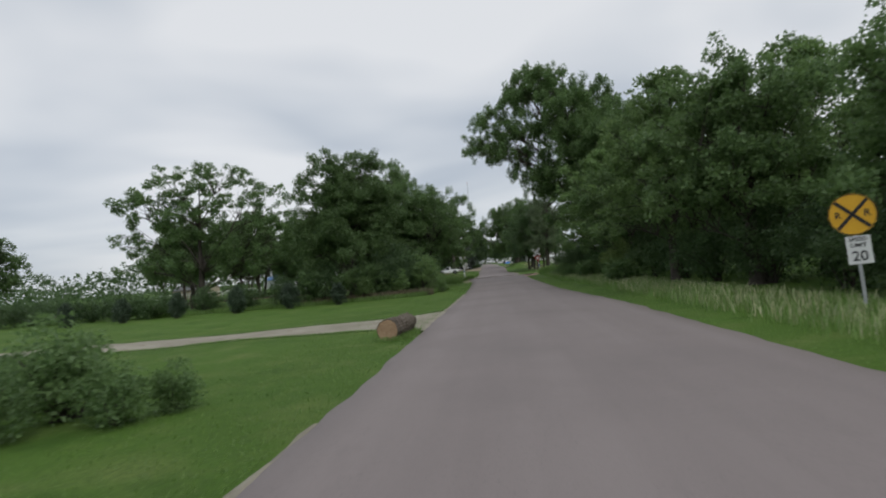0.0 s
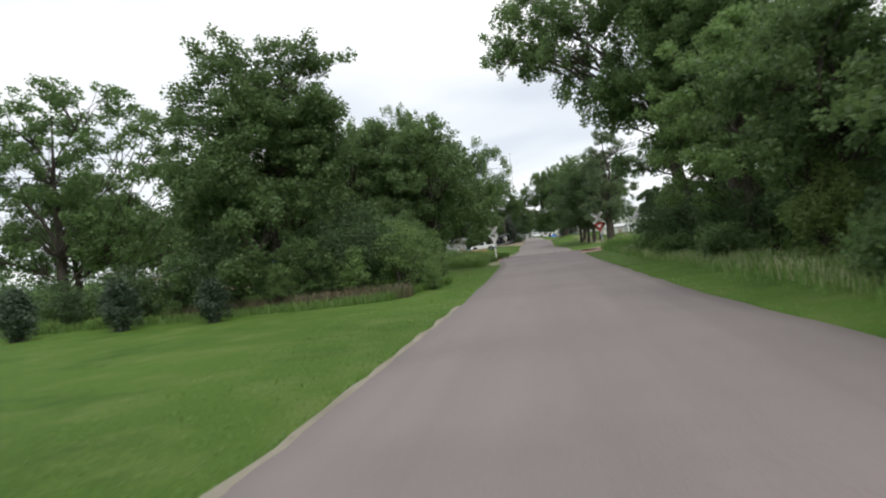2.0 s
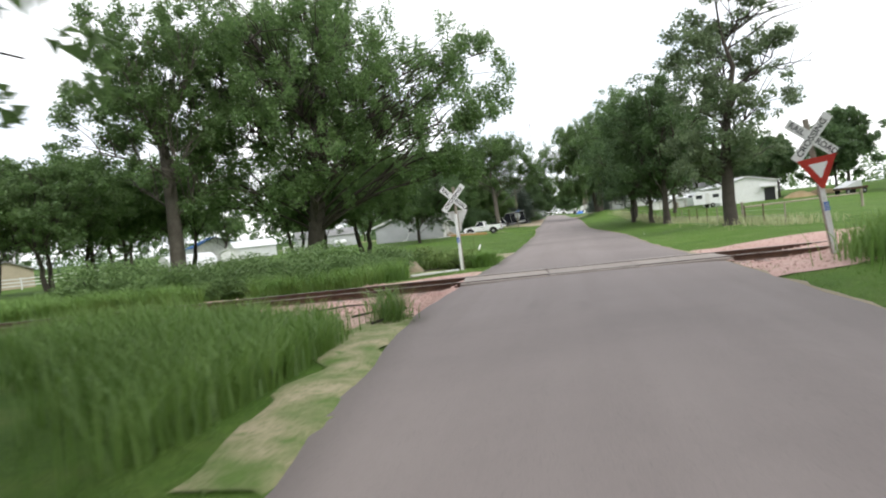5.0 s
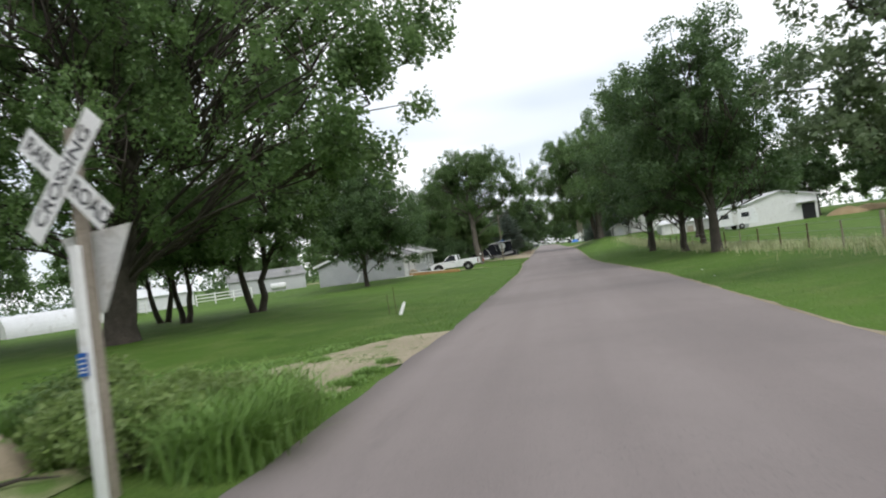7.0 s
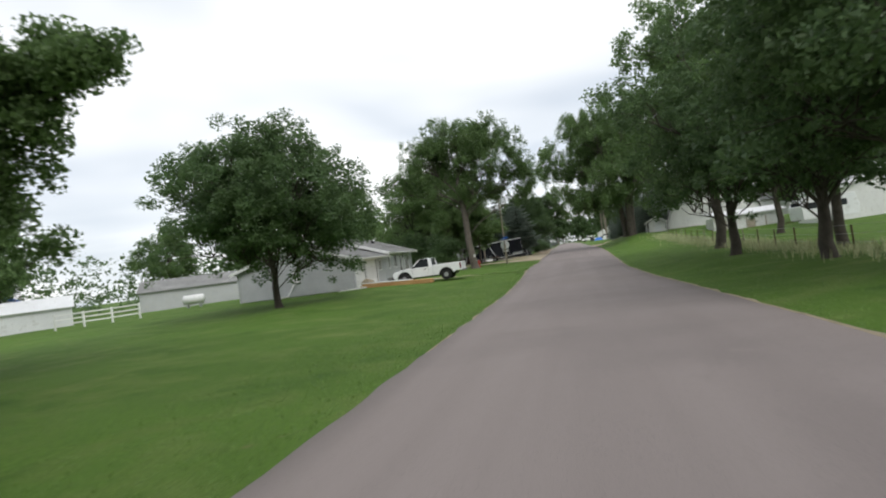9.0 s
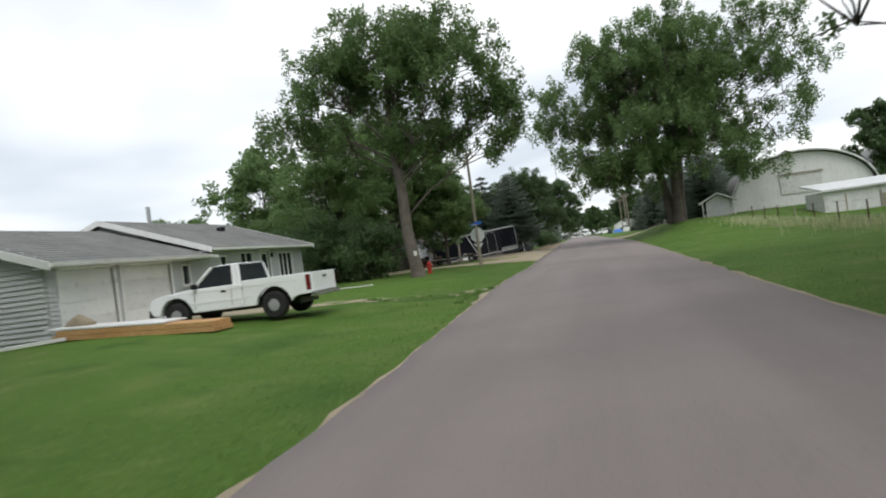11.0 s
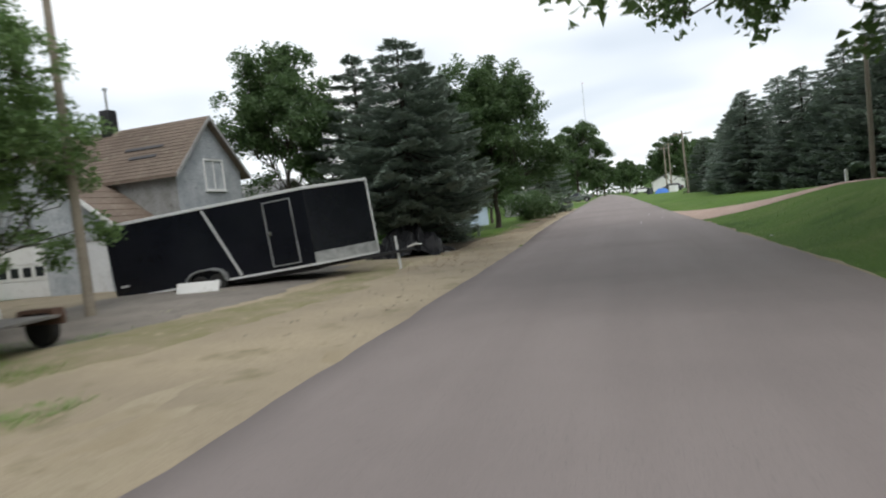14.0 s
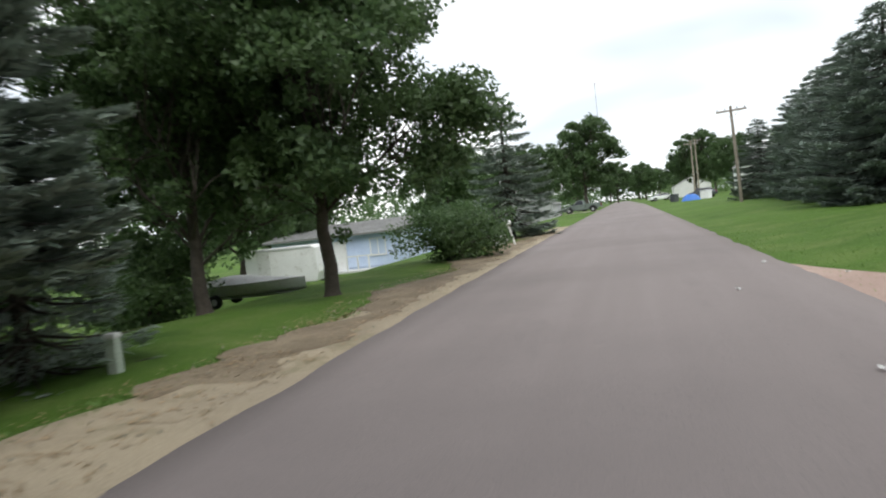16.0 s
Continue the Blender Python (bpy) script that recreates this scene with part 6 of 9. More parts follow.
# small things by the house
ds = thing("downspout", (-14.6, 138.9, land(-14.6, 138.9)), 0, "white gutter pieces lying at the garage corner", "gutter")
part("length", Geo().box((0, 0, 0.1), (2.6, 0.12, 0.09), pose(0.1, -1.3, 0, 0, 0, 62)), WHITE, ds, bevel=0.01)
part("length", Geo().box((0, 0, 0.08), (1.1, 0.14, 0.12), pose(0.9, 0.2, 0, 0, 3, 15)), WHITE, ds, bevel=0.01)
part("length", Geo().box((0, 0, 0.2), (0.9, 0.13, 0.1), pose(1.3, 0.5, 0, 0, -8, 50)), WHITE, ds, bevel=0.01)
ds2 = thing("downspout", (-19.8, 138.6, land(-19.8, 138.6)), 0, "white downspout leaning off the garage's back corner", "gutter")
part("length", Geo().tube([(0.3, 0.6, 0.9), (0, 0, 0.1), (-0.3, -0.7, 0.06)], [0.06, 0.06, 0.06], 6), WHITE, ds2)
lb = thing("lumber_stack", (-12.4, 138.2, land(-12.4, 138.2)), 0, "stack of fresh orange lumber under a pale sheet", "lumber")
lb.matrix_basis = pose(-11.8, 138.75, land(-11.8, 138.8) - 0.04, 0, 2.2, -3)
for i in range(2):
    for k in range(3):
        part("beam", Geo().box((0.04 * i, -0.12 + 0.26 * k, 0.09 + 0.135 * i), (5.1 - 0.2 * i, 0.24, 0.125)), NEWWOOD, lb, bevel=0.008)
part("cover_sheet", Geo().box((-0.9, 0.25, 0.33), (3.8, 0.95, 0.05)), WHITE, lb, "pale board lying on top", bevel=0.01)
part("sacking", Geo().tube([(-2.7, 0.4, 0.25), (-2.3, 0.45, 0.42), (-1.8, 0.4, 0.36)], [0.15, 0.25, 0.12], 8), DIRT, lb, "brown sacking", smooth=True)
gm = thing("pipe_stub", (-12.4, 151.7, land(-12.4, 151.7)), 0, "short white pipe standing in the front lawn", "pipe")
part("pipe", Geo().tube([(0, 0, -0.1), (0, 0, 0.06), (0, 0, 0.12), (0, 0, 0.5)], [0.13, 0.12, 0.085, 0.06], 14), WHITE_OLD, gm)
part("cap", Geo().cyl((0, 0, 0.5), (0, 0, 0.55), 0.075), WHITE_OLD, gm)
e1 = thing("edging_board", (-11.0, 152.8, land(-11, 152.8)), 0, "pale garden edging board in the grass", "board")
part("plank", Geo().box((0, 0, 0.02), (2.6, 0.03, 0.045), pose(-0.35, -0.55, 0, 0, 0, 4)), WHITE_OLD, e1, bevel=0.006)

for k, (u, o, h, r) in enumerate([(13.3, 0.75, 0.42, 0.3), (13.9, 0.6, 0.36, 0.32), (14.5, 0.7, 0.5, 0.3), (15.2, 0.6, 0.38, 0.34), (15.9, 0.55, 0.45, 0.3), (11.4, 0.6, 0.5, 0.3), (10.6, 0.55, 0.4, 0.3)]):
    shrub("bedding_plant", (-15.0 + o, 139.3 + u), h, r, "low dark plants along the house's foundation", LEAF_B, 14, 26, 0.07, "foundation plants", 40 + k, 0.16)
bb = thing("storage_tub", (-13.75, 150.2, land(-13.75, 150.2)), 12, "faded blue plastic tub beside the front step", "tub")
part("tub", Geo().prism([(-0.22, 0), (0.22, 0), (0.26, 0.36), (-0.26, 0.36)], "y", -0.18, 0.18), BLUE_DULL, bb, bevel=0.03)
part("rim", Geo().box((0, 0, 0.38), (0.58, 0.42, 0.05)), BLUE_DULL, bb, bevel=0.015)
stair = thing("step_rail", (-14.05, 151.2, land(-14.05, 151.2)), 90, "thin dark handrail at the front step", "rail")
part("rail", Geo().tube([(0, 0, 0), (0, 0, 0.85), (0, 0.75, 0.95), (0, 0.8, 0.1)], [0.018] * 4, 6), BLACK, stair)

# ---- vehicles ----
def arch(cx, r, z0, n=10, flat=0.0):
    return [(cx + r * math.cos(a), max(z0, 0.37 + r * math.sin(a))) for a in [math.pi - math.pi * i / n for i in range(n + 1)]]


def wheel(root, x, y, r, w, side):
    t = Geo().tube([(x, y - w / 2, r), (x, y - w / 2 + 0.03, r), (x, y + w / 2 - 0.03, r), (x, y + w / 2, r)], [r * 0.9, r, r, r * 0.9], 28)
    wh = part("wheel", Geo().cyl((x, y - w * 0.3, r), (x, y + w * 0.3, r), r * 0.5, n=20), BLACK, root)
    part("tyre", t, RUBBER, wh)
    yo = y + side * w * 0.5
    rim = Geo().tube([(x, yo - side * 0.05, r), (x, yo + side * 0.004, r), (x, yo + side * 0.004, r)], [r * 0.47, r * 0.45, r * 0.34], 24)
    rim.cyl((x, yo - side * 0.02, r), (x, yo + side * 0.02, r), r * 0.17)
    for k in range(5):
        a = 2 * math.pi * k / 5
        rim.box((0, 0, 0), (r * 0.26, 0.02, r * 0.14), pose(x + r * 0.24 * math.cos(a), yo + side * 0.006, r + r * 0.24 * math.sin(a)) @ Matrix.Rotation(-a, 4, "Y"))
    part("rim", rim, RIM, wh, "dull alloy rim")


def pickup(place, turn, label, paint, crew=False, size=1.0, group=""):
    """A full-size pickup; local x ahead."""
    x, y = place
    root = thing("pickup_truck", (x, y, land(x, y)), turn, label, "truck", group)
    W = 0.98
    ra, fa, R = -1.68, 1.68, 0.40
    zl, zb = 0.44, 1.24
    # cab and front as one outline, bed sides as another
    low = [(-0.66, zl), (1.06, zl)] + arch(fa, 0.59, zl) + [(2.3, zl), (2.5, zl + 0.02), (2.6, 0.62), (2.61, 0.8), (2.54, 0.94), (2.4, 1.02), (2.1, 1.08), (1.05, 1.17), (-0.66, 1.17)]
    part("cab_body", Geo().prism(low, "y", -W, W), paint, root, "smooth white lower body" if paint == CARWHITE else "", bevel=0.035)
    bedw = [(-2.92, 0.62), (-2.92, zb), (-0.7, zb), (-0.7, zl)] + [(-1.06, zl)] + arch(ra, 0.59, zl)[::-1] + [(-2.3, 0.52), (-2.5, 0.6)]
    for s in (-1, 1):
        a, b = (s * W, s * (W - 0.14))
        part("bed_side", Geo().prism(bedw, "y", min(a, b), max(a, b)), paint, root, bevel=0.025)
    part("bed_floor", Geo().box((-1.81, 0, 0.66), (2.15, 1.7, 0.06)), BLACK, root)
    part("bed_front", Geo().box((-0.72, 0, 0.93), (0.05, 1.9, 0.62)), paint, root)
    tg = part("tailgate", Geo().box((-2.93, 0, 0.95), (0.07, 1.68, 0.58)), paint, root, bevel=0.02)
    part("tailgate_handle", Geo().box((-2.972, 0, 1.08), (0.02, 0.26, 0.07)), BLACK, tg, bevel=0.01)
    # greenhouse
    zr, c0, c1 = 1.80, -0.62, 1.02
    lo = [(c0, W - 0.05), (c1, W - 0.05)]
    gx = [(c0 + 0.02, 1.15, W - 0.06), (c1 + 0.02, 1.15, W - 0.06), (0.36, zr - 0.02, W - 0.2), (c0 + 0.12, zr - 0.02, W - 0.2)]
    g = Geo()
    vs = [(p, s * w, q) for s in (-1, 1) for p, q, w in gx]
    g.add(vs, [(0, 1, 2, 3), (7, 6, 5, 4), (0, 4, 5, 1), (1, 5, 6, 2), (2, 6, 7, 3), (3, 7, 4, 0)])
    part("cab_glass", g, GLASS, root, "dark cab windows")
    part("roof", Geo().add([(0.42, -W + 0.2, zr - 0.05), (0.42, W - 0.2, zr - 0.05), (c0 + 0.1, W - 0.2, zr - 0.05), (c0 + 0.1, -W + 0.2, zr - 0.05), (0.28, -W + 0.3, zr + 0.01), (0.28, W - 0.3, zr + 0.01), (c0 + 0.18, W - 0.3, zr + 0.01), (c0 + 0.18, -W + 0.3, zr + 0.01)], [(0, 1, 2, 3), (4, 7, 6, 5), (0, 4, 5, 1), (1, 5, 6, 2), (2, 6, 7, 3), (3, 7, 4, 0)]), paint, root, bevel=0.03)
    for s in (-1, 1):
        for a, b in (((c0 + 0.02, 1.15, W - 0.055), (c0 + 0.12, zr - 0.03, W - 0.195)), ((c1 + 0.03, 1.15, W - 0.055), (0.38, zr - 0.03, W - 0.195))):
            part("pillar", Geo().tube([(a[0], s * a[2], a[1]), (b[0], s * b[2], b[1])], [0.055, 0.05], 6), paint, root)
        part("rear_quarter", Geo().add([(c0 + 0.0, s * (W - 0.045), 1.14), (c0 + 0.26, s * (W - 0.045), 1.14), (c0 + 0.34, s * (W - 0.19), zr - 0.02), (c0 + 0.1, s * (W - 0.19), zr - 0.02), (c0 + 0.0, s * (W - 0.10), 1.14), (c0 + 0.26, s * (W - 0.10), 1.14), (c0 + 0.34, s * (W - 0.24), zr - 0.02), (c0 + 0.1, s * (W - 0.24), zr - 0.02)], [(0, 1, 2, 3), (4, 7, 6, 5), (0, 4, 5, 1), (1, 5, 6, 2), (2, 6, 7, 3), (3, 7, 4, 0)]), paint, root)
        part("door_seam", Geo().box((-0.30, s * (W + 0.001), 0.85), (0.012, 0.006, 0.6)), BLACK, root)
        part("door_seam", Geo().box((0.98, s * (W + 0.001), 0.85), (0.012, 0.006, 0.6)), BLACK, root)
        part("door_handle", Geo().box((-0.05, s * (W + 0.012), 1.0), (0.16, 0.03, 0.05)), BLACK, root, bevel=0.008)
        part("door_mirror", Geo().box((0.88, s * (W + 0.1), 1.24), (0.1, 0.2, 0.16)), BLACK, root, "black door mirror", bevel=0.02)
        part("tail_light", Geo().box((-2.86, s * (W - 0.035), 0.95), (0.13, 0.08, 0.46)), TAIL, root, "red tail light", bevel=0.012)
        part("headlight", Geo().box((2.53, s * 0.72, 0.86), (0.08, 0.34, 0.2)), GLASS, root, "clear headlight", bevel=0.02)
        part("side_trim", Geo().box((0.15, s * (W + 0.004), 0.72), (2.1, 0.012, 0.06)), paint, root, bevel=0.004)
        for ax in (ra, fa):
            wheel(root, ax, s * (W - 0.125), R, 0.26, s)
    for ax in (ra, fa):
        part("wheel_well", Geo().prism(arch(ax, 0.588, zl, 14), "y", -W + 0.2, W - 0.2), BLACK, root)
    for s in (-1, 1):
        part("belt_crease", Geo().box((-0.2, s * (W + 0.003), 1.05), (4.6, 0.012, 0.03)), paint, root, bevel=0.004)
    part("underbody", Geo().box((-0.1, 0, 0.42), (4.6, 1.3, 0.16)), BLACK, root)
    part("rear_bumper", Geo().box((-2.98, 0, 0.58), (0.16, 1.86, 0.16)), CHROME, root, "dull chrome bumper", bevel=0.03)
    part("front_bumper", Geo().box((2.6, 0, 0.55), (0.18, 1.9, 0.24)), BLACK, root, "black front bumper", bevel=0.04)
    part("grille", Geo().box((2.57, 0, 0.86), (0.05, 1.05, 0.26)), BLACK, root, bevel=0.02)
    if size != 1.0:
        root.scale = (size,) * 3
    return root


pickup((-10.05, 141.0), 180, "white regular-cab pickup parked in the driveway", CARWHITE, size=0.9)
pickup((-7.6, 286.5), 180, "grey green pickup parked at the street's edge", CARGREEN)


def car(place, turn, label, paint, group=""):
    x, y = place
    root = thing("car", (x, y, land(x, y)), turn, label, "car", group)
    W, R = 0.88, 0.32
    low = [(-2.2, 0.4), (-2.25, 0.75), (-2.15, 0.98), (-1.5, 1.02), (0.95, 0.98), (2.05, 0.82), (2.22, 0.6), (2.18, 0.36)] + arch(1.32, 0.38, 0.34)[::-1] + arch(-1.32, 0.38, 0.34)[::-1]
    part("body", Geo().prism(low, "y", -W, W), paint, root, bevel=0.05)
    gx = [(-1.75, 1.0, W - 0.06), (1.0, 0.97, W - 0.06), (0.2, 1.4, W - 0.22), (-1.05, 1.42, W - 0.22)]
    part("windows", Geo().add([(p, s * w, q) for s in (-1, 1) for p, q, w in gx], [(0, 1, 2, 3), (7, 6, 5, 4), (0, 4, 5, 1), (1, 5, 6, 2), (2, 6, 7, 3), (3, 7, 4, 0)]), GLASS, root, "dark window glass")
    part("roof", Geo().box((-0.42, 0, 1.42), (1.3, 1.3, 0.05)), paint, root, bevel=0.02)
    for s in (-1, 1):
        for ax in (-1.32, 1.32):
            wheel(root, ax, s * (W - 0.1), R, 0.2, s)
        part("headlight", Geo().box((2.14, s * 0.62, 0.7), (0.1, 0.3, 0.14)), GLASS, root, "clear headlight", bevel=0.02)
        part("tail_light", Geo().box((-2.2, s * 0.66, 0.82), (0.08, 0.3, 0.14)), TAIL, root, "red tail light", bevel=0.02)
    return root


car((-9.5, 300), 170, "white car parked by the far houses", CARWHITE, "far parked cars")
car((-11.0, 316), 175, "dark car parked by the far houses", CARDARK, "far parked cars")
car((4.5, 322), 200, "white car parked far down the street", CARWHITE, "far parked cars")
car((9.0, 290), 120, "blue grey car parked by the poles", CARDARK, "far parked cars")

# ---- corner: street light pole with stop sign, hydrant ----
sp = thing("street_light_pole", (-6.82, 163.4, land(-6.82, 163.4) - 0.05), 0, "weathered wooden light pole carrying a stop sign's back", "pole")
part("pole", Geo().tube([(0, 0, 0), (0, 0, 3.6), (0, 0, 7.3)], [0.105, 0.092, 0.075], 12), POLE, sp)
part("lamp_arm", Geo().tube([(0, 0, 6.7), (0.5, 0.05, 6.95), (1.25, 0.1, 7.0)], [0.03, 0.03, 0.025], 8), GALV, sp, "curved steel arm")
part("lamp_head", Geo().tube([(1.2, 0.1, 7.02), (1.35, 0.1, 7.02), (1.65, 0.12, 6.98), (1.78, 0.12, 6.95)], [0.05, 0.1, 0.1, 0.03], 10), GALV, sp, "grey cobra lamp head", smooth=True)
part("stop_sign_back", Geo().prism([(0.47 * math.cos(math.pi / 8 + k * math.pi / 4), 2.02 + 0.47 * math.sin(math.pi / 8 + k * math.pi / 4)) for k in range(8)], "y", 0.14, 0.146), SIGNBACK, sp, "bare grey back of an octagonal sign", bevel=0.001).matrix_basis = pose(0, -0.01, 0, 0, 0, 0)
ns = part("street_name_sign", Geo().box((-0.05, -0.15, 2.68), (0.5, 0.006, 0.15)), BLUE, sp, "blue street name sign")
part("name_bar", Geo().box((-0.05, -0.1545, 2.68), (0.38, 0.002, 0.06)), WHITE, ns)
part("street_name_sign", Geo().box((0.28, 0.02, 2.76), (0.006, 0.55, 0.15), pose(0, 0, 0, 0, 0, -55)), BLUE, sp, "blue street name sign")
part("small_plate_back", Geo().prism([(-0.3, 1.5), (0.3, 1.5), (0.05, 1.15), (-0.05, 1.15)], "y", 0.13, 0.135), WHITE_OLD, sp, "bare pale back of a small sign")
part("sign_bracket", Geo().box((0, -0.13, 2.4), (0.05, 0.04, 0.7)), GALV, sp)
hy = thing("fire_hydrant", (-9.3, 160.2, land(-9.3, 160.2)), 20, "red fire hydrant on the corner lawn", "hydrant")
part("barrel", Geo().tube([(0, 0, -0.05), (0, 0, 0.06), (0, 0, 0.07), (0, 0, 0.5), (0, 0, 0.52)], [0.16, 0.16, 0.115, 0.11, 0.15], 16), RED, hy, smooth=False)
part("bonnet", Geo().tube([(0, 0, 0.52), (0, 0, 0.56), (0, 0, 0.64), (0, 0, 0.68), (0, 0, 0.73)], [0.15, 0.14, 0.1, 0.035, 0.03], 16), RED, hy)
part("outlet", Geo().cyl((0.0, -0.1, 0.4), (0.0, -0.2, 0.4), 0.075), RED, hy)
for s in (-1, 1):
    part("outlet", Geo().cyl((s * 0.08, 0, 0.4), (s * 0.19, 0, 0.4), 0.055), RED, hy)
tb = thing("notice_box", (-9.45, 157.2, land(-9.4, 157.2) + 1.15), 0, "pale box nailed to the walnut's trunk", "box")
part("case", Geo().box((0.34, -0.31, 0.1), (0.15, 0.1, 0.22)), WHITE_OLD, tb, bevel=0.01)
part("lid", Geo().box((0.34, -0.31, 0.225), (0.18, 0.13, 0.025)), WHITE_OLD, tb, bevel=0.005)

# ---- utility poles ----
def utility_pole(place, h, r, label, arm=True, lean=0.0, arms=1):
    x, y = place
    u = thing("utility_pole", (x, y, land(x, y) - 0.1), 0, label, "pole", "utility poles")
    u.matrix_basis = pose(x, y, land(x, y) - 0.1, 0, lean, 0)
    part("pole", Geo().tube([(0, 0, 0), (0, 0, h * 0.5), (0, 0, h)], [r, r * 0.88, r * 0.72], 12), POLE, u)
    if arm:
        part("crossarm", Geo().box((0, -0.12, h - 0.35), (2.0, 0.1, 0.12)), POLE, u, bevel=0.01)
        for k in (-0.9, -0.4, 0.4, 0.9):
            part("insulator", Geo().cyl((k, -0.12, h - 0.29), (k, -0.12, h - 0.12), 0.045, 0.03, 8), GALV, u)
        part("brace", Geo().tube([(-0.55, -0.12, h - 0.4), (0, -0.1, h - 0.95)], [0.015, 0.015], 5), GALV, u)
        part("brace", Geo().tube([(0.55, -0.12, h - 0.4), (0, -0.1, h - 0.95)], [0.015, 0.015], 5), GALV, u)
    return u


utility_pole((-11.4, 179.45), 7.25, 0.115, "bare wooden utility pole beside the gravel lot", False)
utility_pole((7.2, 243), 7.0, 0.12, "wooden utility pole with a crossarm", True, -1.5)
utility_pole((8.6, 296), 8.6, 0.15, "tall wooden utility pole further down the street", True)
utility_pole((10.6, 312), 10.2, 0.15, "tall wooden utility pole far down the street", True)
utility_pole((3.9, 192.3), 4.8, 0.09, "slim bare pole beside the spruces", False).matrix_basis = pose(8.1, 192.4, land(8.1, 192.4) - 0.1, 0, 0, 0)
mp = thing("marker_post", (7.6, 193.4, land(7.6, 193.4)), 0, "short white marker post on the bank", "post")
part("post", Geo().cyl((0, 0, -0.1), (0, 0, 0.45), 0.06), WHITE, mp)
tw = thing("radio_tower", (-22, 700, 0.5), 0, "thin radio mast far beyond the trees", "tower")
part("mast", Geo().tube([(0, 0, 0), (0, 0, 92)], [0.35, 0.2], 6), GALV, tw)
for k in range(6):
    part("mast_light", Geo().box((0, 0, 12 + 16 * k), (0.9, 0.9, 0.5)), RED if k % 2 else WHITE, tw, bevel=0.05)

# ---- black enclosed trailer ----
et = thing("enclosed_trailer", (-14.4, 183.4, 0.27), 0, "black enclosed cargo trailer with aluminium trim", "trailer")
et.matrix_basis = pose(-14.4, 183.4, 0.24, 0, -4.3, 6.5)
L, WD, HT, NS = 6.25, 2.3, 2.12, 1.5
part("box", Geo().prism([(0, 0), (L, 0), (L, WD), (0, WD)], "z", 0.0, HT), TRAILBLK, et, "glossy black side panels", bevel=0.02)
part("nose", Geo().prism([(L + 0.002, 0.0), (L + NS, WD / 2 - 0.06), (L + NS, WD / 2 + 0.06), (L + 0.002, WD)], "z", 0.0, HT), TRAILBLK, et, "black wedge nose", bevel=0.015)
for z, t in ((HT - 0.01, 0.055), (-0.01, 0.06)):
    part("side_rail", Geo().box((L / 2, -0.012, z), (L + 0.02, 0.03, t)), ALU, et, "aluminium edge rail", bevel=0.006)
ang = math.degrees(math.atan2(WD / 2 - 0.06, NS))
nl = math.hypot(NS, WD / 2 - 0.06)
for z, t, nm in ((HT - 0.01, 0.055, "nose_rail"), (-0.01, 0.06, "nose_rail"), (0.17, 0.3, "stone_guard")):
    part(nm, Geo().box((nl / 2, -0.014, z), (nl, 0.02, t), pose(L, 0, 0, 0, 0, ang)), PLATE if nm == "stone_guard" else ALU, et, "silver stone guard" if nm == "stone_guard" else "aluminium edge rail", bevel=0.004)
part("nose_post", Geo().box((L + NS - 0.01, WD / 2, HT / 2), (0.05, 0.14, HT + 0.05)), ALU, et, "aluminium nose post", bevel=0.015)
part("roof_cap", Geo().prism([(0, -0.01), (L, -0.01), (L + NS, WD / 2), (L, WD + 0.01), (0, WD + 0.01)], "z", HT + 0.002, HT + 0.05), ALU, et, "pale roof skin")
st = part("stripe", Geo().prism([(3.13, 2.05), (3.21, 2.05), (4.05, 0.05), (3.97, 0.05)], "y", -0.012, -0.003), ALU, et, "slanting silver stripe")
dr = part("side_door", Geo().box((5.42, -0.01, 1.02), (0.78, 0.03, 1.72)), TRAILBLK, et, "black side door in an aluminium frame", bevel=0.01)
for a, b, c, d in ((5.0, 5.03, 0.14, 1.93), (5.81, 5.84, 0.14, 1.93), (5.0, 5.84, 1.9, 1.93), (5.0, 5.84, 0.11, 0.14)):
    part("door_frame", Geo().box(((a + b) / 2, -0.03, (c + d) / 2), (b - a, 0.03, d - c)), GALV, dr, bevel=0.005)
part("door_latch", Geo().box((5.1, -0.06, 1.05), (0.1, 0.05, 0.12)), CHROME, dr, bevel=0.01)
part("marker_light", Geo().box((0.35, -0.02, 0.32), (0.26, 0.02, 0.06)), ALU, et)
part("fender", Geo().prism([(2.32, 0.0), (2.36, 0.18), (2.5, 0.32), (2.75, 0.4), (3.2, 0.4), (3.45, 0.32), (3.58, 0.18), (3.62, 0.0), (3.57, 0.0), (3.53, 0.16), (3.42, 0.28), (3.18, 0.35), (2.77, 0.35), (2.53, 0.28), (2.41, 0.16), (2.37, 0.0)], "y", -0.16, 0.03), GALV, et, "thin metal tandem fender", bevel=0.01)
for ax in (2.72, 3.28):
    wheel(et, ax, -0.02, 0.27, 0.18, -1)
    wheel(et, ax, WD + 0.02, 0.27, 0.18, 1)
for w_ob in [o for o in et.children if o.name.startswith("wheel")]:
    w_ob.location = (0, 0, -0.32)
part("chassis", Geo().box((L / 2, WD / 2, -0.1), (L, WD - 0.3, 0.14)), BLACK, et)
part("tongue", Geo().tube([(L + 0.2, 0.5, -0.1), (L + NS + 1.0, WD / 2, -0.1), (L + 0.2, WD - 0.5, -0.1)], [0.05, 0.05, 0.05], 6), BLACK, et)
part("tongue_jack", Geo().tube([(L + NS + 0.55, WD / 2, -0.72), (L + NS + 0.55, WD / 2, 0.35)], [0.04, 0.035], 8), ALU, et, "upright jack post")
wb = thing("white_board", (-11.2, 183.0, land(-11.2, 183.0)), 6, "white board propped at the trailer's wheels", "board")
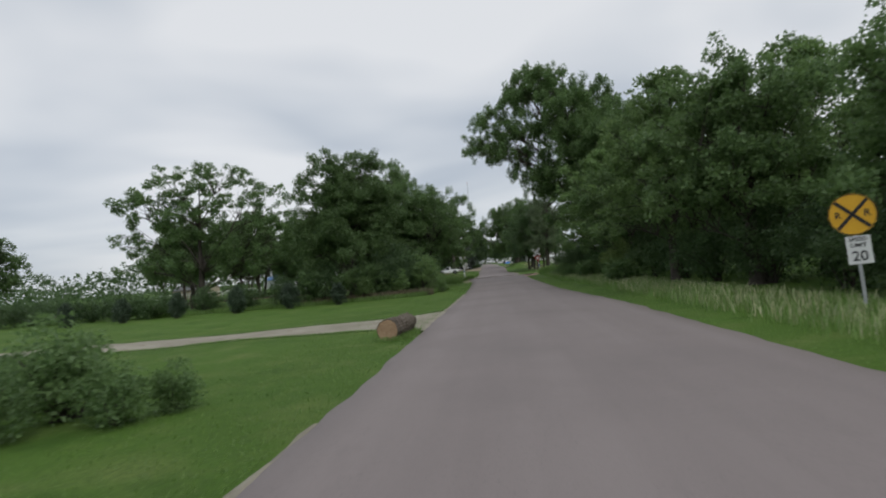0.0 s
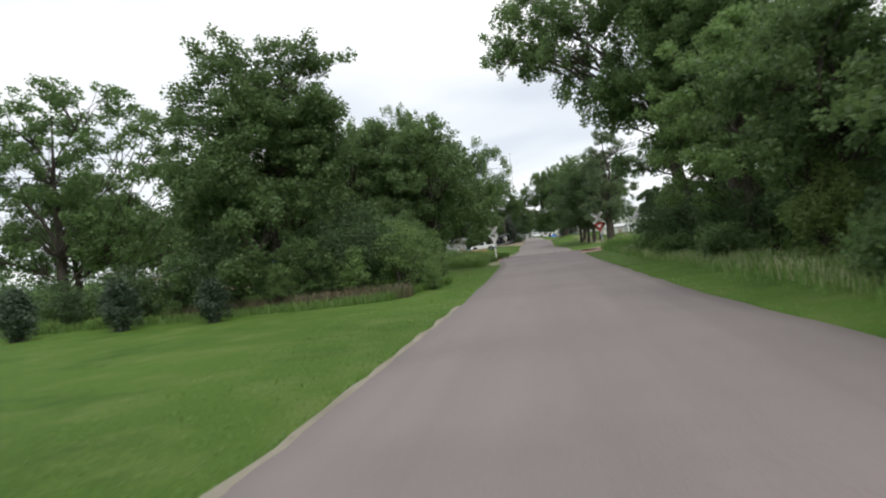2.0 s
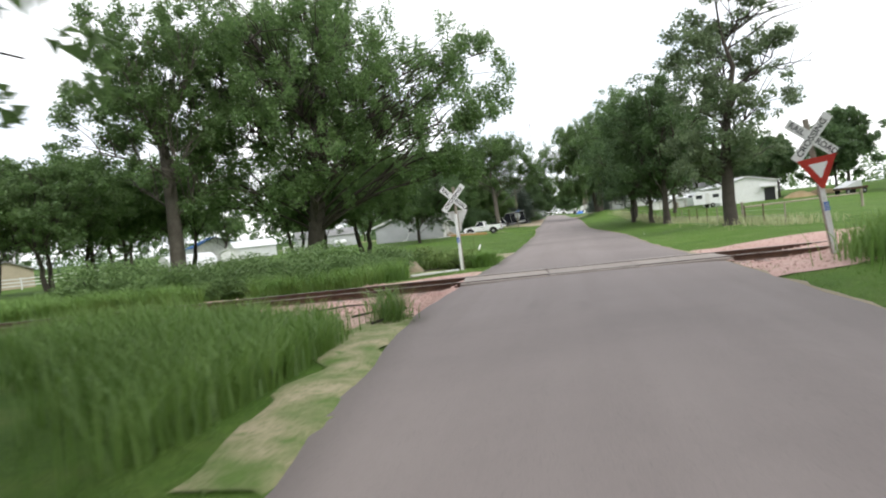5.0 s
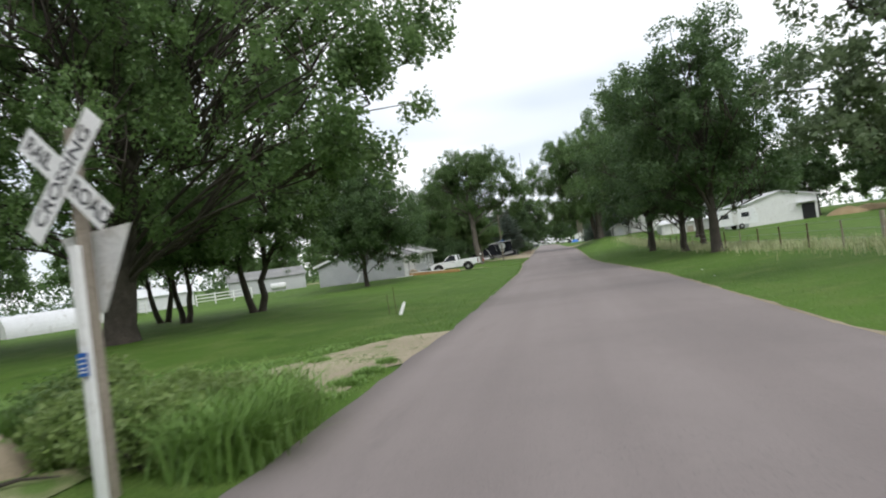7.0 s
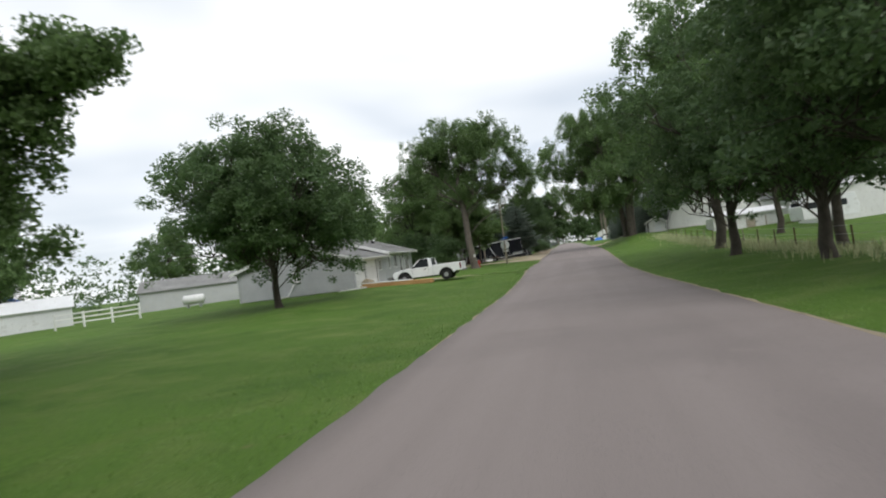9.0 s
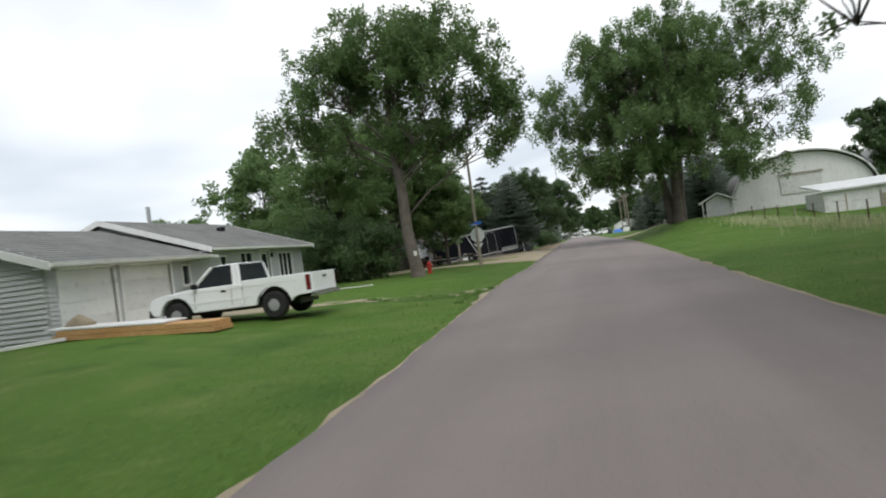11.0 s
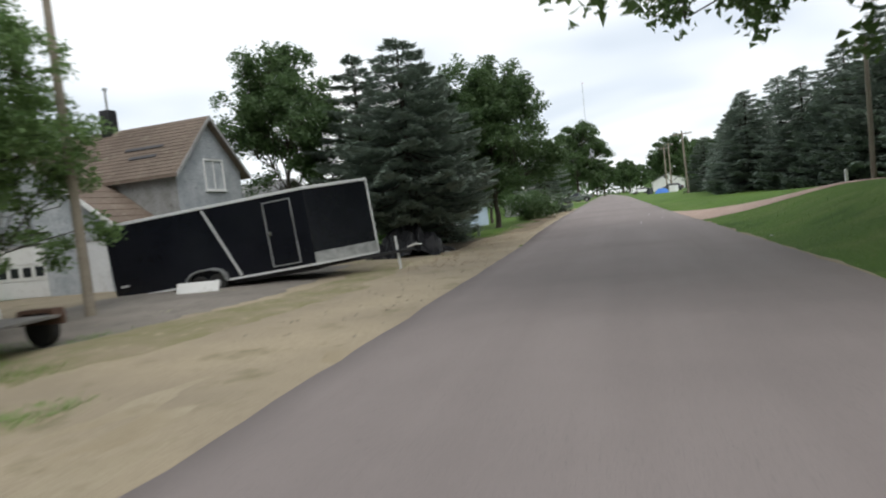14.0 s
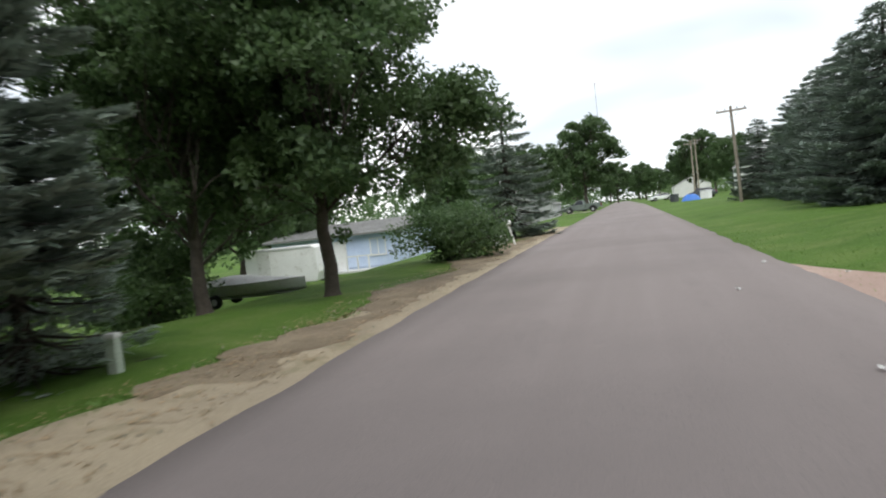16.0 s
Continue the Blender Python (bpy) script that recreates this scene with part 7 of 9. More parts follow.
part("sheet", Geo().box((0, -0.2, 0.14), (1.25, 0.03, 0.3), pose(0, 0, 0, -20, 0, 0)), WHITE, wb, bevel=0.005)

# ---- flatbed trailer ----
fb = thing("flatbed_trailer", (-11.7, 174.7, land(-11.7, 174.7)), 4, "old low flatbed trailer with a wooden deck", "trailer")
for i in range(9):
    part("deck_board", Geo().box((0.9, 0.1 + 0.19 * i, 0.52), (3.6, 0.18, 0.05)), OLDBOARD, fb, bevel=0.006)
part("frame_rail", Geo().box((0.9, -0.02, 0.48), (3.7, 0.05, 0.09)), GALV, fb, bevel=0.008)
part("frame_rail", Geo().box((0.9, 1.75, 0.45), (3.7, 0.06, 0.14)), RUST, fb, bevel=0.008)
part("drawbar", Geo().tube([(-0.9, 0.3, 0.42), (-2.4, 0.87, 0.4), (-0.9, 1.45, 0.42)], [0.04, 0.04, 0.04], 6), RUST, fb)
for s, y in ((-1, -0.1), (1, 1.83)):
    wheel(fb, 2.2, y, 0.29, 0.2, s)
    part("mudguard", Geo().prism([(1.8, 0.5), (1.85, 0.64), (2.55, 0.64), (2.6, 0.5), (2.5, 0.5), (2.48, 0.58), (1.92, 0.58), (1.9, 0.5)], "y", y - 0.12, y + 0.12), RUST, fb)
part("end_gate", Geo().tube([(1.6, 0.1, 0.55), (1.6, 0.1, 0.7), (1.6, 1.6, 0.7), (1.6, 1.6, 0.55)], [0.025] * 4, 6), WHITE_OLD, fb)
fp = thing("marker_stake", (-12.24, 168.3, land(-12.24, 168.3)), 0, "slim white stake on the grass strip", "post")
part("post", Geo().cyl((0, 0, -0.1), (0.03, 0, 0.7), 0.04), WHITE_OLD, fp)
ds = thing("board_shed", (-22.6, 176.8, land(-17, 176)), -9, "low dark shed of weathered grey boards under trees", "shed")
part("wall", Geo().box((3.5, 1.6, 0.9), (6.8, 3.0, 1.9)), OLDBOARD, ds)
for k in range(11):
    part("board", Geo().box((3.5, 0.085, 0.1 + 0.165 * k), (6.84, 0.03, 0.155)), OLDBOARD, ds, bevel=0.004)
part("roof", Geo().add([(-0.2, -0.3, 1.85), (7.2, -0.3, 1.85), (7.2, 3.4, 2.5), (-0.2, 3.4, 2.5), (-0.2, -0.3, 1.95), (7.2, -0.3, 1.95), (7.2, 3.4, 2.6), (-0.2, 3.4, 2.6)], [(0, 1, 2, 3), (4, 7, 6, 5), (0, 4, 5, 1), (1, 5, 6, 2), (2, 6, 7, 3), (3, 7, 4, 0)]), RUST, ds, "rusty dark metal roof")
for j in range(6):
    pl = thing("pallet", (-14.1 + 0.04 * j, 174.6, land(-14.1, 174.6) + 0.13 * j), -6 + 3 * j, "reddish weathered wooden pallet in a stack", "pallet", "stacked pallets")
    for k in range(6):
        part("slat", Geo().box((-0.5 + 0.2 * k, 0, 0.11), (0.12, 1.0, 0.02)), REDWOOD, pl)
    for k in (-0.45, 0, 0.45):
        part("stringer", Geo().box((0, k, 0.05), (1.15, 0.06, 0.1)), REDWOOD, pl)

# ---- motorcycle under a black tarp and odd things by the spruce ----
tp = thing("tarp_heap", (-7.65, 189.8, land(-7.6, 189.8)), 6, "black plastic tarp thrown over a heap", "tarp")
RIDGE = ((-1, 0.02), (-0.8, 0.42), (-0.62, 0.62), (-0.4, 0.98), (-0.1, 1.08), (0.18, 1.26), (0.36, 1.16), (0.58, 0.88), (0.84, 0.8), (0.94, 0.5), (1, 0.02))
rows = []
for i in range(57):
    u = -1 + 2 * i / 56
    row = []
    for k in range(41):
        v = -1 + 2 * k / 40
        drop = max(0.0, 1 - abs(v + 0.12 * math.sin(3 * u)) ** 1.5) ** 0.85
        pleat = abs(noise.noise((u * 3.6 + 0.9 * v, v * 0.7, 4.0)))
        lump = noise.noise((u * 2.6, v * 3.0, 8.0))
        z = table(RIDGE, u) * drop * (1 + 0.22 * lump) + (0.34 * pleat - 0.08) * min(1, 4 * drop) + 0.05 * noise.noise((u * 12, v * 7, 2.0))
        sway = 1 + 0.30 * noise.noise((u * 2.8, 0.0, 5.0 + (v > 0)))
        row.append((1.42 * u + 0.10 * noise.noise((u * 4, v * 4, 9)), 0.82 * v * sway + 0.16 * (pleat - 0.3) * (1 if v > 0 else -1), max(0.012, z)))
    rows.append(row)
part("sheet", Geo().grid(rows), TARP, tp)
rows = [[(0.85 * u, 0.5 * v, max(0.012, 0.34 * (1 - (u * u + v * v)) + 0.10 * noise.noise((u * 3, v * 4, 6)) * (1.3 - abs(u)))) for v in np.linspace(-1, 1, 17)] for u in np.linspace(-1, 1, 25)]
t2 = thing("tarp_fold", (-6.75, 190.75, land(-6.75, 190.75)), 28, "loose end of black tarp at the spruce's foot", "tarp")
part("sheet", Geo().grid(rows), TARP, t2)
part("pale_edge", Geo().tube([(-0.6, -0.42, 0.06), (-0.1, -0.52, 0.1), (0.4, -0.45, 0.05)], [0.025, 0.03, 0.02], 6), WHITE_OLD, t2, "pale rope along the tarp's edge")
part("pale_edge", Geo().tube([(0.35, -0.84, 0.42), (0.65, -0.80, 0.50), (0.85, -0.74, 0.46)], [0.025, 0.04, 0.02], 6), WHITE_OLD, tp, "pale rope along the tarp's edge")
part("tucked_bag", Geo().tube([(-1.35, -0.3, 0.34), (-1.2, -0.4, 0.46), (-1.05, -0.42, 0.42)], [0.05, 0.12, 0.04], 8), WHITE, tp, "white bag under the tarp")
tl = thing("garden_tiller", (-10.1, 189.7, land(-10.1, 189.7)), 25, "faded red garden tiller among clutter", "tiller")
tl.scale = (0.7, 0.7, 0.7)
part("engine_cover", Geo().box((0, 0, 0.55), (0.6, 0.4, 0.3)), REDWOOD, tl, "faded red engine cover", bevel=0.05)
part("tine_guard", Geo().box((-0.3, 0, 0.3), (0.6, 0.5, 0.25)), BLACK, tl, bevel=0.04)
for s_ in (-1, 1):
    wheel(tl, 0.15, s_ * 0.3, 0.2, 0.12, s_)
    part("handle", Geo().tube([(-0.3, s_ * 0.15, 0.55), (-1.1, s_ * 0.25, 0.9)], [0.018, 0.018], 6), GALV, tl)
for i, (x, y, a, l) in enumerate(((-10.9, 188.7, 10, 1.3), (-10.6, 190.3, 25, 1.6), (-9.6, 190.9, -8, 1.2), (-8.9, 190.6, 40, 0.7))):
    ob = thing("board_scrap", (x, y, land(x, y) + 0.05), a, "pale board lying among clutter", "board", "scrap boards")
    part("board", Geo().box((0, 0, 0.1), (l, 0.16, 0.05)), (WHITE_OLD, WOOD)[i % 2], ob, bevel=0.005)
    part("block", Geo().box((0.2, 0, 0.03), (0.2, 0.14, 0.1)), CONCRETE, ob, bevel=0.01)
mo = thing("riding_mower", (-13.2, 176.6, land(-13.2, 176.6)), 20, "old red riding mower beside the pole", "mower")
part("hood", Geo().box((0.45, 0, 0.55), (0.75, 0.5, 0.4)), REDWOOD, mo, bevel=0.06)
part("deck", Geo().box((0, 0, 0.25), (0.9, 0.9, 0.14)), REDWOOD, mo, bevel=0.04)
part("seat", Geo().box((-0.45, 0, 0.72), (0.4, 0.45, 0.35)), BLACK, mo, bevel=0.08)
for x, r in ((0.55, 0.2), (-0.5, 0.27)):
    for s in (-1, 1):
        wheel(mo, x, s * 0.42, r, 0.16, s)
for i, (x, y, a, m) in enumerate(((-10.5, 190.6, 10, ALU), (-10.9, 191.2, 60, REDWOOD), (-9.9, 191.5, 120, WHITE_OLD))):
    jk = thing("bucket", (x, y, land(x, y)), a, ("dented metal bucket among clutter", "red plastic bucket among clutter", "old white bucket among clutter")[i], "bucket", "buckets")
    part("pail", Geo().tube([(0, 0, 0), (0, 0, 0.33)], [0.13, 0.16], 14), m, jk)
    part("handle", Geo().tube([(-0.16, 0, 0.32), (0, 0.02, 0.44), (0.16, 0, 0.32)], [0.008] * 3, 5), GALV, jk)

# ---- blue grey gabled house beyond the trailer ----
h2 = thing("gabled_house", (-15.0, 187.45, 0.1), 90, "weathered blue grey house with a brown gable roof", "house")
# local x along the street (0 to 4.6), local y away from it
GAB = [(0, -0.3), (3.95, -0.3), (3.95, 4.25), (1.92, 6.1), (0, 4.25)]
part("wall", Geo().prism(GAB, "y", 0.0, 0.16), SIDING_B, h2)
part("wall", Geo().prism(GAB, "y", 9.0, 9.16), SIDING_B, h2)
part("wall", Geo().box((0.08, 4.58, 1.95), (0.16, 8.84, 4.5)), SIDING_B, h2)
part("wall", Geo().box((3.87, 4.58, 1.95), (0.16, 8.84, 4.5)), SIDING_B, h2)
s2 = Geo()
siding(s2, 0.02, 3.93, 0.0, 6.05, -0.001, [(1.55, 2.85, 3.4, 4.66)], 0.12, 0.026, lambda z: (0, 3.95) if z < 4.2 else (1.92 * (z - 4.2) / 1.9, 3.95 - 2.03 * (z - 4.2) / 1.9))
part("siding", s2, SIDING_B, h2, "peeling blue grey clapboards")
s3 = Geo()
siding(s3, 0.0, 9.1, 0.0, 4.2, 0, (), 0.12, 0.026)
part("siding", s3, SIDING_OLD, h2, "bare weathered grey clapboards").matrix_basis = Matrix(((0, 1, 0, 0), (1, 0, 0, 0), (0, 0, 1, 0), (0, 0, 0, 1)))
window(h2, 1.65, 2.75, 3.48, 4.58, 0, 2, False)


def slope_x(root, y0, y1, xa, za, xb, zb, t, material, courses, name="roof"):
    r = slope(root, y0, y1, xa, za, xb, zb, t, material, courses, name)
    swap = Matrix(((0, 1, 0, 0), (1, 0, 0, 0), (0, 0, 1, 0), (0, 0, 0, 1)))
    r.matrix_basis = swap
    return r


def rake(root, xa, za, xb, zb, y, deep, material):
    """A board along a gable's edge, from (xa, za) up to (xb, zb)."""
    part("rake_board", Geo().add([(xa, y, za + 0.02), (xa, y + 0.04, za + 0.02), (xb, y + 0.04, zb + 0.02), (xb, y, zb + 0.02), (xa, y, za - deep), (xa, y + 0.04, za - deep), (xb, y + 0.04, zb - deep), (xb, y, zb - deep)], [(0, 1, 2, 3), (4, 7, 6, 5), (0, 4, 5, 1), (3, 2, 6, 7), (1, 5, 6, 2), (0, 3, 7, 4)]), material, root)


slope_x(h2, -0.3, 9.4, -0.32, 4.0, 1.92, 6.24, 0.1, SHINGLE_BR, 16)
slope_x(h2, -0.3, 9.4, 4.25, 4.0, 1.92, 6.24, 0.1, SHINGLE_BR, 16)
rake(h2, -0.32, 4.0, 1.92, 6.24, -0.33, 0.13, SIDING_OLD)
rake(h2, 4.25, 4.0, 1.92, 6.24, -0.33, 0.13, SIDING_OLD)
ch = part("chimney", Geo().box((1.92, 4.3, 6.5), (0.45, 0.45, 1.2)), BLACK, h2, "dark brick chimney", bevel=0.02)
part("flue_pipe", Geo().cyl((1.92, 4.3, 7.0), (1.92, 4.3, 7.9), 0.05), GALV, ch)
part("flue_cap", Geo().cyl((1.92, 4.3, 7.9), (1.92, 4.3, 8.0), 0.09), GALV, ch)
for k in range(2):
    part("roof_patch", Geo().box((0, 0, 0), (0.14, 1.7 - 0.5 * k, 0.03), pose(0.85 - 0.38 * k, 1.9 - 0.2 * k, 5.22 - 0.38 * k) @ Matrix.Rotation(radians(-45), 4, "Y")), BLACK, h2, "dark missing shingle strip")
# garage wing towards the gravel lot
gw = thing("garage_wing", (-24.5, 185.6, 0.0), 0, "low blue grey garage wing with white doors", "garage")
part("wall", wall_with_holes(0, 8.3, -0.3, 2.75, 0, [(2.2, 5.2, -0.3, 2.15), (7.0, 7.9, -0.3, 2.1)]), SIDING_B, gw)
part("gable_wall", Geo().prism([(0, 2.75), (8.3, 2.75), (4.15, 5.8)], "y", 0.0, 0.16), SIDING_B, gw)
s4 = Geo()
siding(s4, 0.0, 8.3, -0.2, 5.7, -0.001, [(2.1, 5.3, -0.3, 2.25), (6.9, 8.0, -0.3, 2.2)], 0.12, 0.026, lambda z: (0, 8.3) if z < 2.7 else (4.15 * (z - 2.7) / 3.1, 8.3 - 4.15 * (z - 2.7) / 3.1))
part("siding", s4, SIDING_B, gw, "peeling blue grey clapboards")
part("wall", Geo().box((8.22, 0.98, 1.2), (0.16, 1.64, 3.0)), SIDING_B, gw)
part("wall", Geo().box((0.08, 0.98, 1.2), (0.16, 1.64, 3.0)), SIDING_B, gw)
slope_x(gw, -0.35, 2.2, 8.6, 2.55, 4.15, 5.92, 0.1, SHINGLE_BR, 14)
slope_x(gw, -0.35, 2.2, -0.3, 2.55, 4.15, 5.92, 0.1, SHINGLE_BR, 14)
rake(gw, 8.6, 2.55, 4.15, 5.92, -0.39, 0.16, WHITE)
rake(gw, -0.3, 2.55, 4.15, 5.92, -0.39, 0.16, WHITE)
gd = part("garage_door", Geo().box((3.7, 0.1, 0.92), (3.0, 0.05, 2.45)), WHITE, gw, "white garage door with a row of small panes")
for k in range(4):
    part("door_panel", Geo().box((3.7, 0.06, 0.0 + 0.6 * k), (2.96, 0.03, 0.57)), WHITE, gd, bevel=0.008)
for k in range(5):
    part("door_pane", Geo().box((2.55 + 0.57 * k, 0.04, 1.22), (0.36, 0.012, 0.34)), GLASS, gd)
part("plain_door", Geo().box((7.45, 0.09, 0.9), (0.9, 0.05, 2.4)), METAL_W, gw, "plain white metal door", bevel=0.01)

# ---- outbuildings left of the tracks ----
qh = thing("quonset_shed", (-38.4, 118.6, land(-38.4, 118.6)), 62, "small white arched metal shed", "shed")
rows = [[(x, 1.55 * math.cos(math.pi * k / 16), 1.62 * math.sin(math.pi * k / 16) + 0.012 * (i % 2)) for k in range(17)] for i, x in enumerate(np.linspace(-2.6, 2.6, 27))]
part("shell", Geo().grid(rows), METAL_W, qh, "ribbed white metal arch", smooth=False)
for x in (-2.6, 2.6):
    part("end_wall", Geo().prism([(1.5 * math.cos(math.pi * k / 16), 1.57 * math.sin(math.pi * k / 16)) for k in range(17)], "x", x - 0.03, x + 0.03), WHITE_OLD, qh)
part("hatch", Geo().box((-2.64, 0.1, 0.4), (0.05, 0.6, 0.8)), BLACK, qh, bevel=0.01)


def gable_shed(name, place, turn, w, d, h, rise, label, wall, roof, door=True):
    x, y = place
    r = thing(name, (x, y, land(x, y) - 0.1), turn, label, "shed", "outbuildings")
    part("wall", Geo().prism([(-w / 2, 0), (w / 2, 0), (w / 2, h), (0, h + rise), (-w / 2, h)], "y", -d / 2, d / 2), wall, r, bevel=0.01)
    for s in (-1, 1):
        a, b = Vector((s * (w / 2 + 0.18), 0, h - 0.1)), Vector((0, 0, h + rise + 0.04))
        g = Geo().add([(a.x, -d / 2 - 0.2, a.z), (b.x, -d / 2 - 0.2, b.z), (b.x, d / 2 + 0.2, b.z), (a.x, d / 2 + 0.2, a.z), (a.x, -d / 2 - 0.2, a.z + 0.07), (b.x, -d / 2 - 0.2, b.z + 0.07), (b.x, d / 2 + 0.2, b.z + 0.07), (a.x, d / 2 + 0.2, a.z + 0.07)], [(0, 1, 2, 3), (4, 7, 6, 5), (0, 4, 5, 1), (1, 5, 6, 2), (2, 6, 7, 3), (3, 7, 4, 0)])
        rf = part("roof", g, roof, r)
        if roof in (METAL_W, METAL_B):
            n = max(3, int(d / 0.6))
            for k in range(n):
                yy = -d / 2 + d * (k + 0.5) / n
                p, q = a + (b - a) * 0.01, b
                part("seam", Geo().tube([(p.x, yy, p.z + 0.075), (q.x, yy, q.z + 0.075)], [0.018, 0.018], 4), roof, rf)
    if door:
        dd = part("door", Geo().box((0.1, -d / 2 - 0.02, h * 0.44), (min(1.1, w * 0.5), 0.05, h * 0.86)), wall, r, bevel=0.01)
        part("door_handle", Geo().box((0.4, -d / 2 - 0.06, h * 0.42), (0.04, 0.04, 0.12)), BLACK, dd)
    return r


gable_shed("shed", (-37.8, 126.3), 30, 2.2, 2.6, 1.45, 0.5, "small white gabled garden shed", WHITE, METAL_W)
gable_shed("shed", (-41.3, 138.5), -48, 3.8, 5.4, 1.65, 0.75, "white metal shed with a pale gable roof", METAL_W, METAL_W)
gable_shed("barn", (-50, 143), 40, 6, 8, 2.2, 1.2, "farm building with a bright blue metal roof", WHITE_OLD, METAL_B)
gable_shed("shed", (-56, 112), 70, 5, 7, 1.9, 0.9, "tan shed behind the yard trees", surface("tan_board_siding", (0.42, 0.36, 0.26), (0.50, 0.43, 0.32), 0.8, 1, 18, bump=0.2), SHINGLE)
gable_shed("shed", (-36, 152), -60, 6, 9, 1.9, 0.9, "long pale grey shed behind the fence", SIDING, SHINGLE)
gable_shed("silo_shed", (-96, 58), 10, 9, 14, 5.0, 2.2, "distant white farm shed", METAL_W, METAL_W)


def rail_fence(name, a, b, n, label, h=1.05, material=WHITE):
    a, b = Vector((*a, 0)), Vector((*b, 0))
    r = thing(name, (a.x, a.y, land(a.x, a.y)), 0, label, "fence")
    pts = [a + (b - a) * i / n for i in range(n + 1)]
    zs = [land(p.x, p.y) - land(a.x, a.y) for p in pts]
    for p, z in zip(pts, zs):
        part("post", Geo().box((p.x - a.x, p.y - a.y, z + h / 2), (0.11, 0.11, h + 0.1)), material, r, bevel=0.01)
    for (p, z), (q, y) in zip(zip(pts, zs), list(zip(pts, zs))[1:]):
        for k in (0.35, 0.65, 0.95):
            u, v = Vector((p.x - a.x, p.y - a.y, z + h * k)), Vector((q.x - a.x, q.y - a.y, y + h * k))
            part("rail", Geo().tube([u, v], [0.06, 0.06], 4), material, r)


rail_fence("rail_fence", (-34.5, 133.5), (-30.2, 136.5), 3, "white three-rail fence behind the yard")
rail_fence("rail_fence", (-40.0, 124.0), (-38.6, 131.5), 4, "white three-rail fence beside the sheds")
rail_fence("rail_fence", (-60, 104), (-43.5, 112.5), 8, "white three-rail fence by the far yard")
pt = thing("propane_tank", (-30.5, 143.5, land(-30.5, 143.5)), 20, "small white propane tank behind the fence", "tank")
part("tank", Geo().tube([(-0.85, 0, 0.65), (-0.75, 0, 0.65), (0.75, 0, 0.65), (0.85, 0, 0.65)], [0.2, 0.38, 0.38, 0.2], 16), WHITE, pt, smooth=True)
for s in (-0.5, 0.5):
    part("leg", Geo().box((s, 0, 0.15), (0.1, 0.5, 0.32)), GALV, pt)

pt2 = thing("propane_tank", (-19.2, 169.9, land(-19.2, 169.9)), -14, "white propane tank low on the grass strip", "tank")
part("tank", Geo().tube([(-1.08, 0, 0.42), (-1.02, 0, 0.42), (-0.86, 0, 0.42), (0.86, 0, 0.42), (1.02, 0, 0.42), (1.08, 0, 0.42)], [0.05, 0.24, 0.37, 0.37, 0.24, 0.05], 20), WHITE, pt2, smooth=True)
part("dome", Geo().tube([(0.05, 0, 0.76), (0.05, 0, 0.86), (0.05, 0, 0.9)], [0.2, 0.19, 0.1], 14), WHITE_OLD, pt2, smooth=True)
for s in (-0.6, 0.6):
    part("leg", Geo().box((s, 0, 0.03), (0.12, 0.5, 0.2)), CONCRETE, pt2)
# house behind the spruces
rh = thing("grey_house", (-18.5, 198.0, land(-18.5, 198)), 0, "pale grey house with a dark foundation behind spruces", "house")
part("foundation", Geo().box((-4.0, 3.4, 0.25), (7.94, 6.74, 0.8)), FOUND, rh, "grey blue foundation")
part("wall", Geo().box((-4.0, 3.4, 1.75), (8.0, 6.8, 2.2)), SIDING, rh)
s6 = Geo()
siding(s6, -8.0, 0.0, 0.66, 2.8, -0.001, [(-1.9, -0.8, 1.1, 2.3)], 0.16)
part("siding", s6, SIDING, rh, "pale grey siding boards")
s7 = Geo()
siding(s7, 0.0, 6.8, 0.66, 2.8, -0.001, (), 0.16)
part("siding", s7, SIDING, rh, "pale grey siding boards").matrix_basis = pose(0, 0, 0, 0, 0, 90)
part("corner_board", Geo().box((0.01, -0.01, 1.75), (0.12, 0.12, 2.2)), WHITE, rh)
window(rh, -1.8, -0.9, 1.2, 2.2, 0, 2, False)
slope(rh, -8.5, 0.5, -0.5, 2.75, 3.4, 4.3, 0.12, SHINGLE, 12)
slope(rh, -8.5, 0.5, 7.3, 2.75, 3.4, 4.3, 0.12, SHINGLE, 12)
part("gable", Geo().prism([(0.1, 2.8), (6.7, 2.8), (3.4, 4.25)], "x", -0.1, 0.0), SIDING, rh)
part("fascia", Geo().box((-4.0, -0.5, 2.78), (9.0, 0.04, 0.18)), WHITE, rh)

# ---- right-hand farmyard ----
# arched barn
ab = thing("arched_barn", (18.6, 186.0, 1.15), -4, "white barn with a great arched gable roof", "barn")
R0 = 5.75
arc = [(-R0 + 0.05 * 0, 0.0)] + [(-R0 * math.cos(math.pi * k / 24), 4.75 * math.sin(math.pi * k / 24) ** 0.8) for k in range(1, 24)] + [(R0, 0.0)]
part("gable_wall", Geo().prism(arc, "y", 0.0, 0.2), WHITE, ab, "white boarded gable wall")
part("gable_wall", Geo().prism(arc, "y", 13.8, 14.0), WHITE, ab)
rows = [[(x * 1.035, y, z * 1.03 + 0.06) for x, z in arc] for y in np.linspace(-0.35, 14.3, 24)]
part("arched_roof", Geo().grid(rows), SHINGLE, ab, "grey shingled arch", smooth=False)
part("roof_edge", Geo().tube([(x * 1.03, -0.36, z * 1.025 + 0.04) for x, z in arc], [0.09] * len(arc), 6, cap=False), WHITE, ab)
part("hood", Geo().prism([(-1.7, 4.5), (-1.1, 4.95), (-0.5, 4.7), (-0.5, 4.8), (-1.1, 5.07), (-1.7, 4.6)], "y", -0.7, 3.0), SHINGLE, ab, "hay hood at the peak")
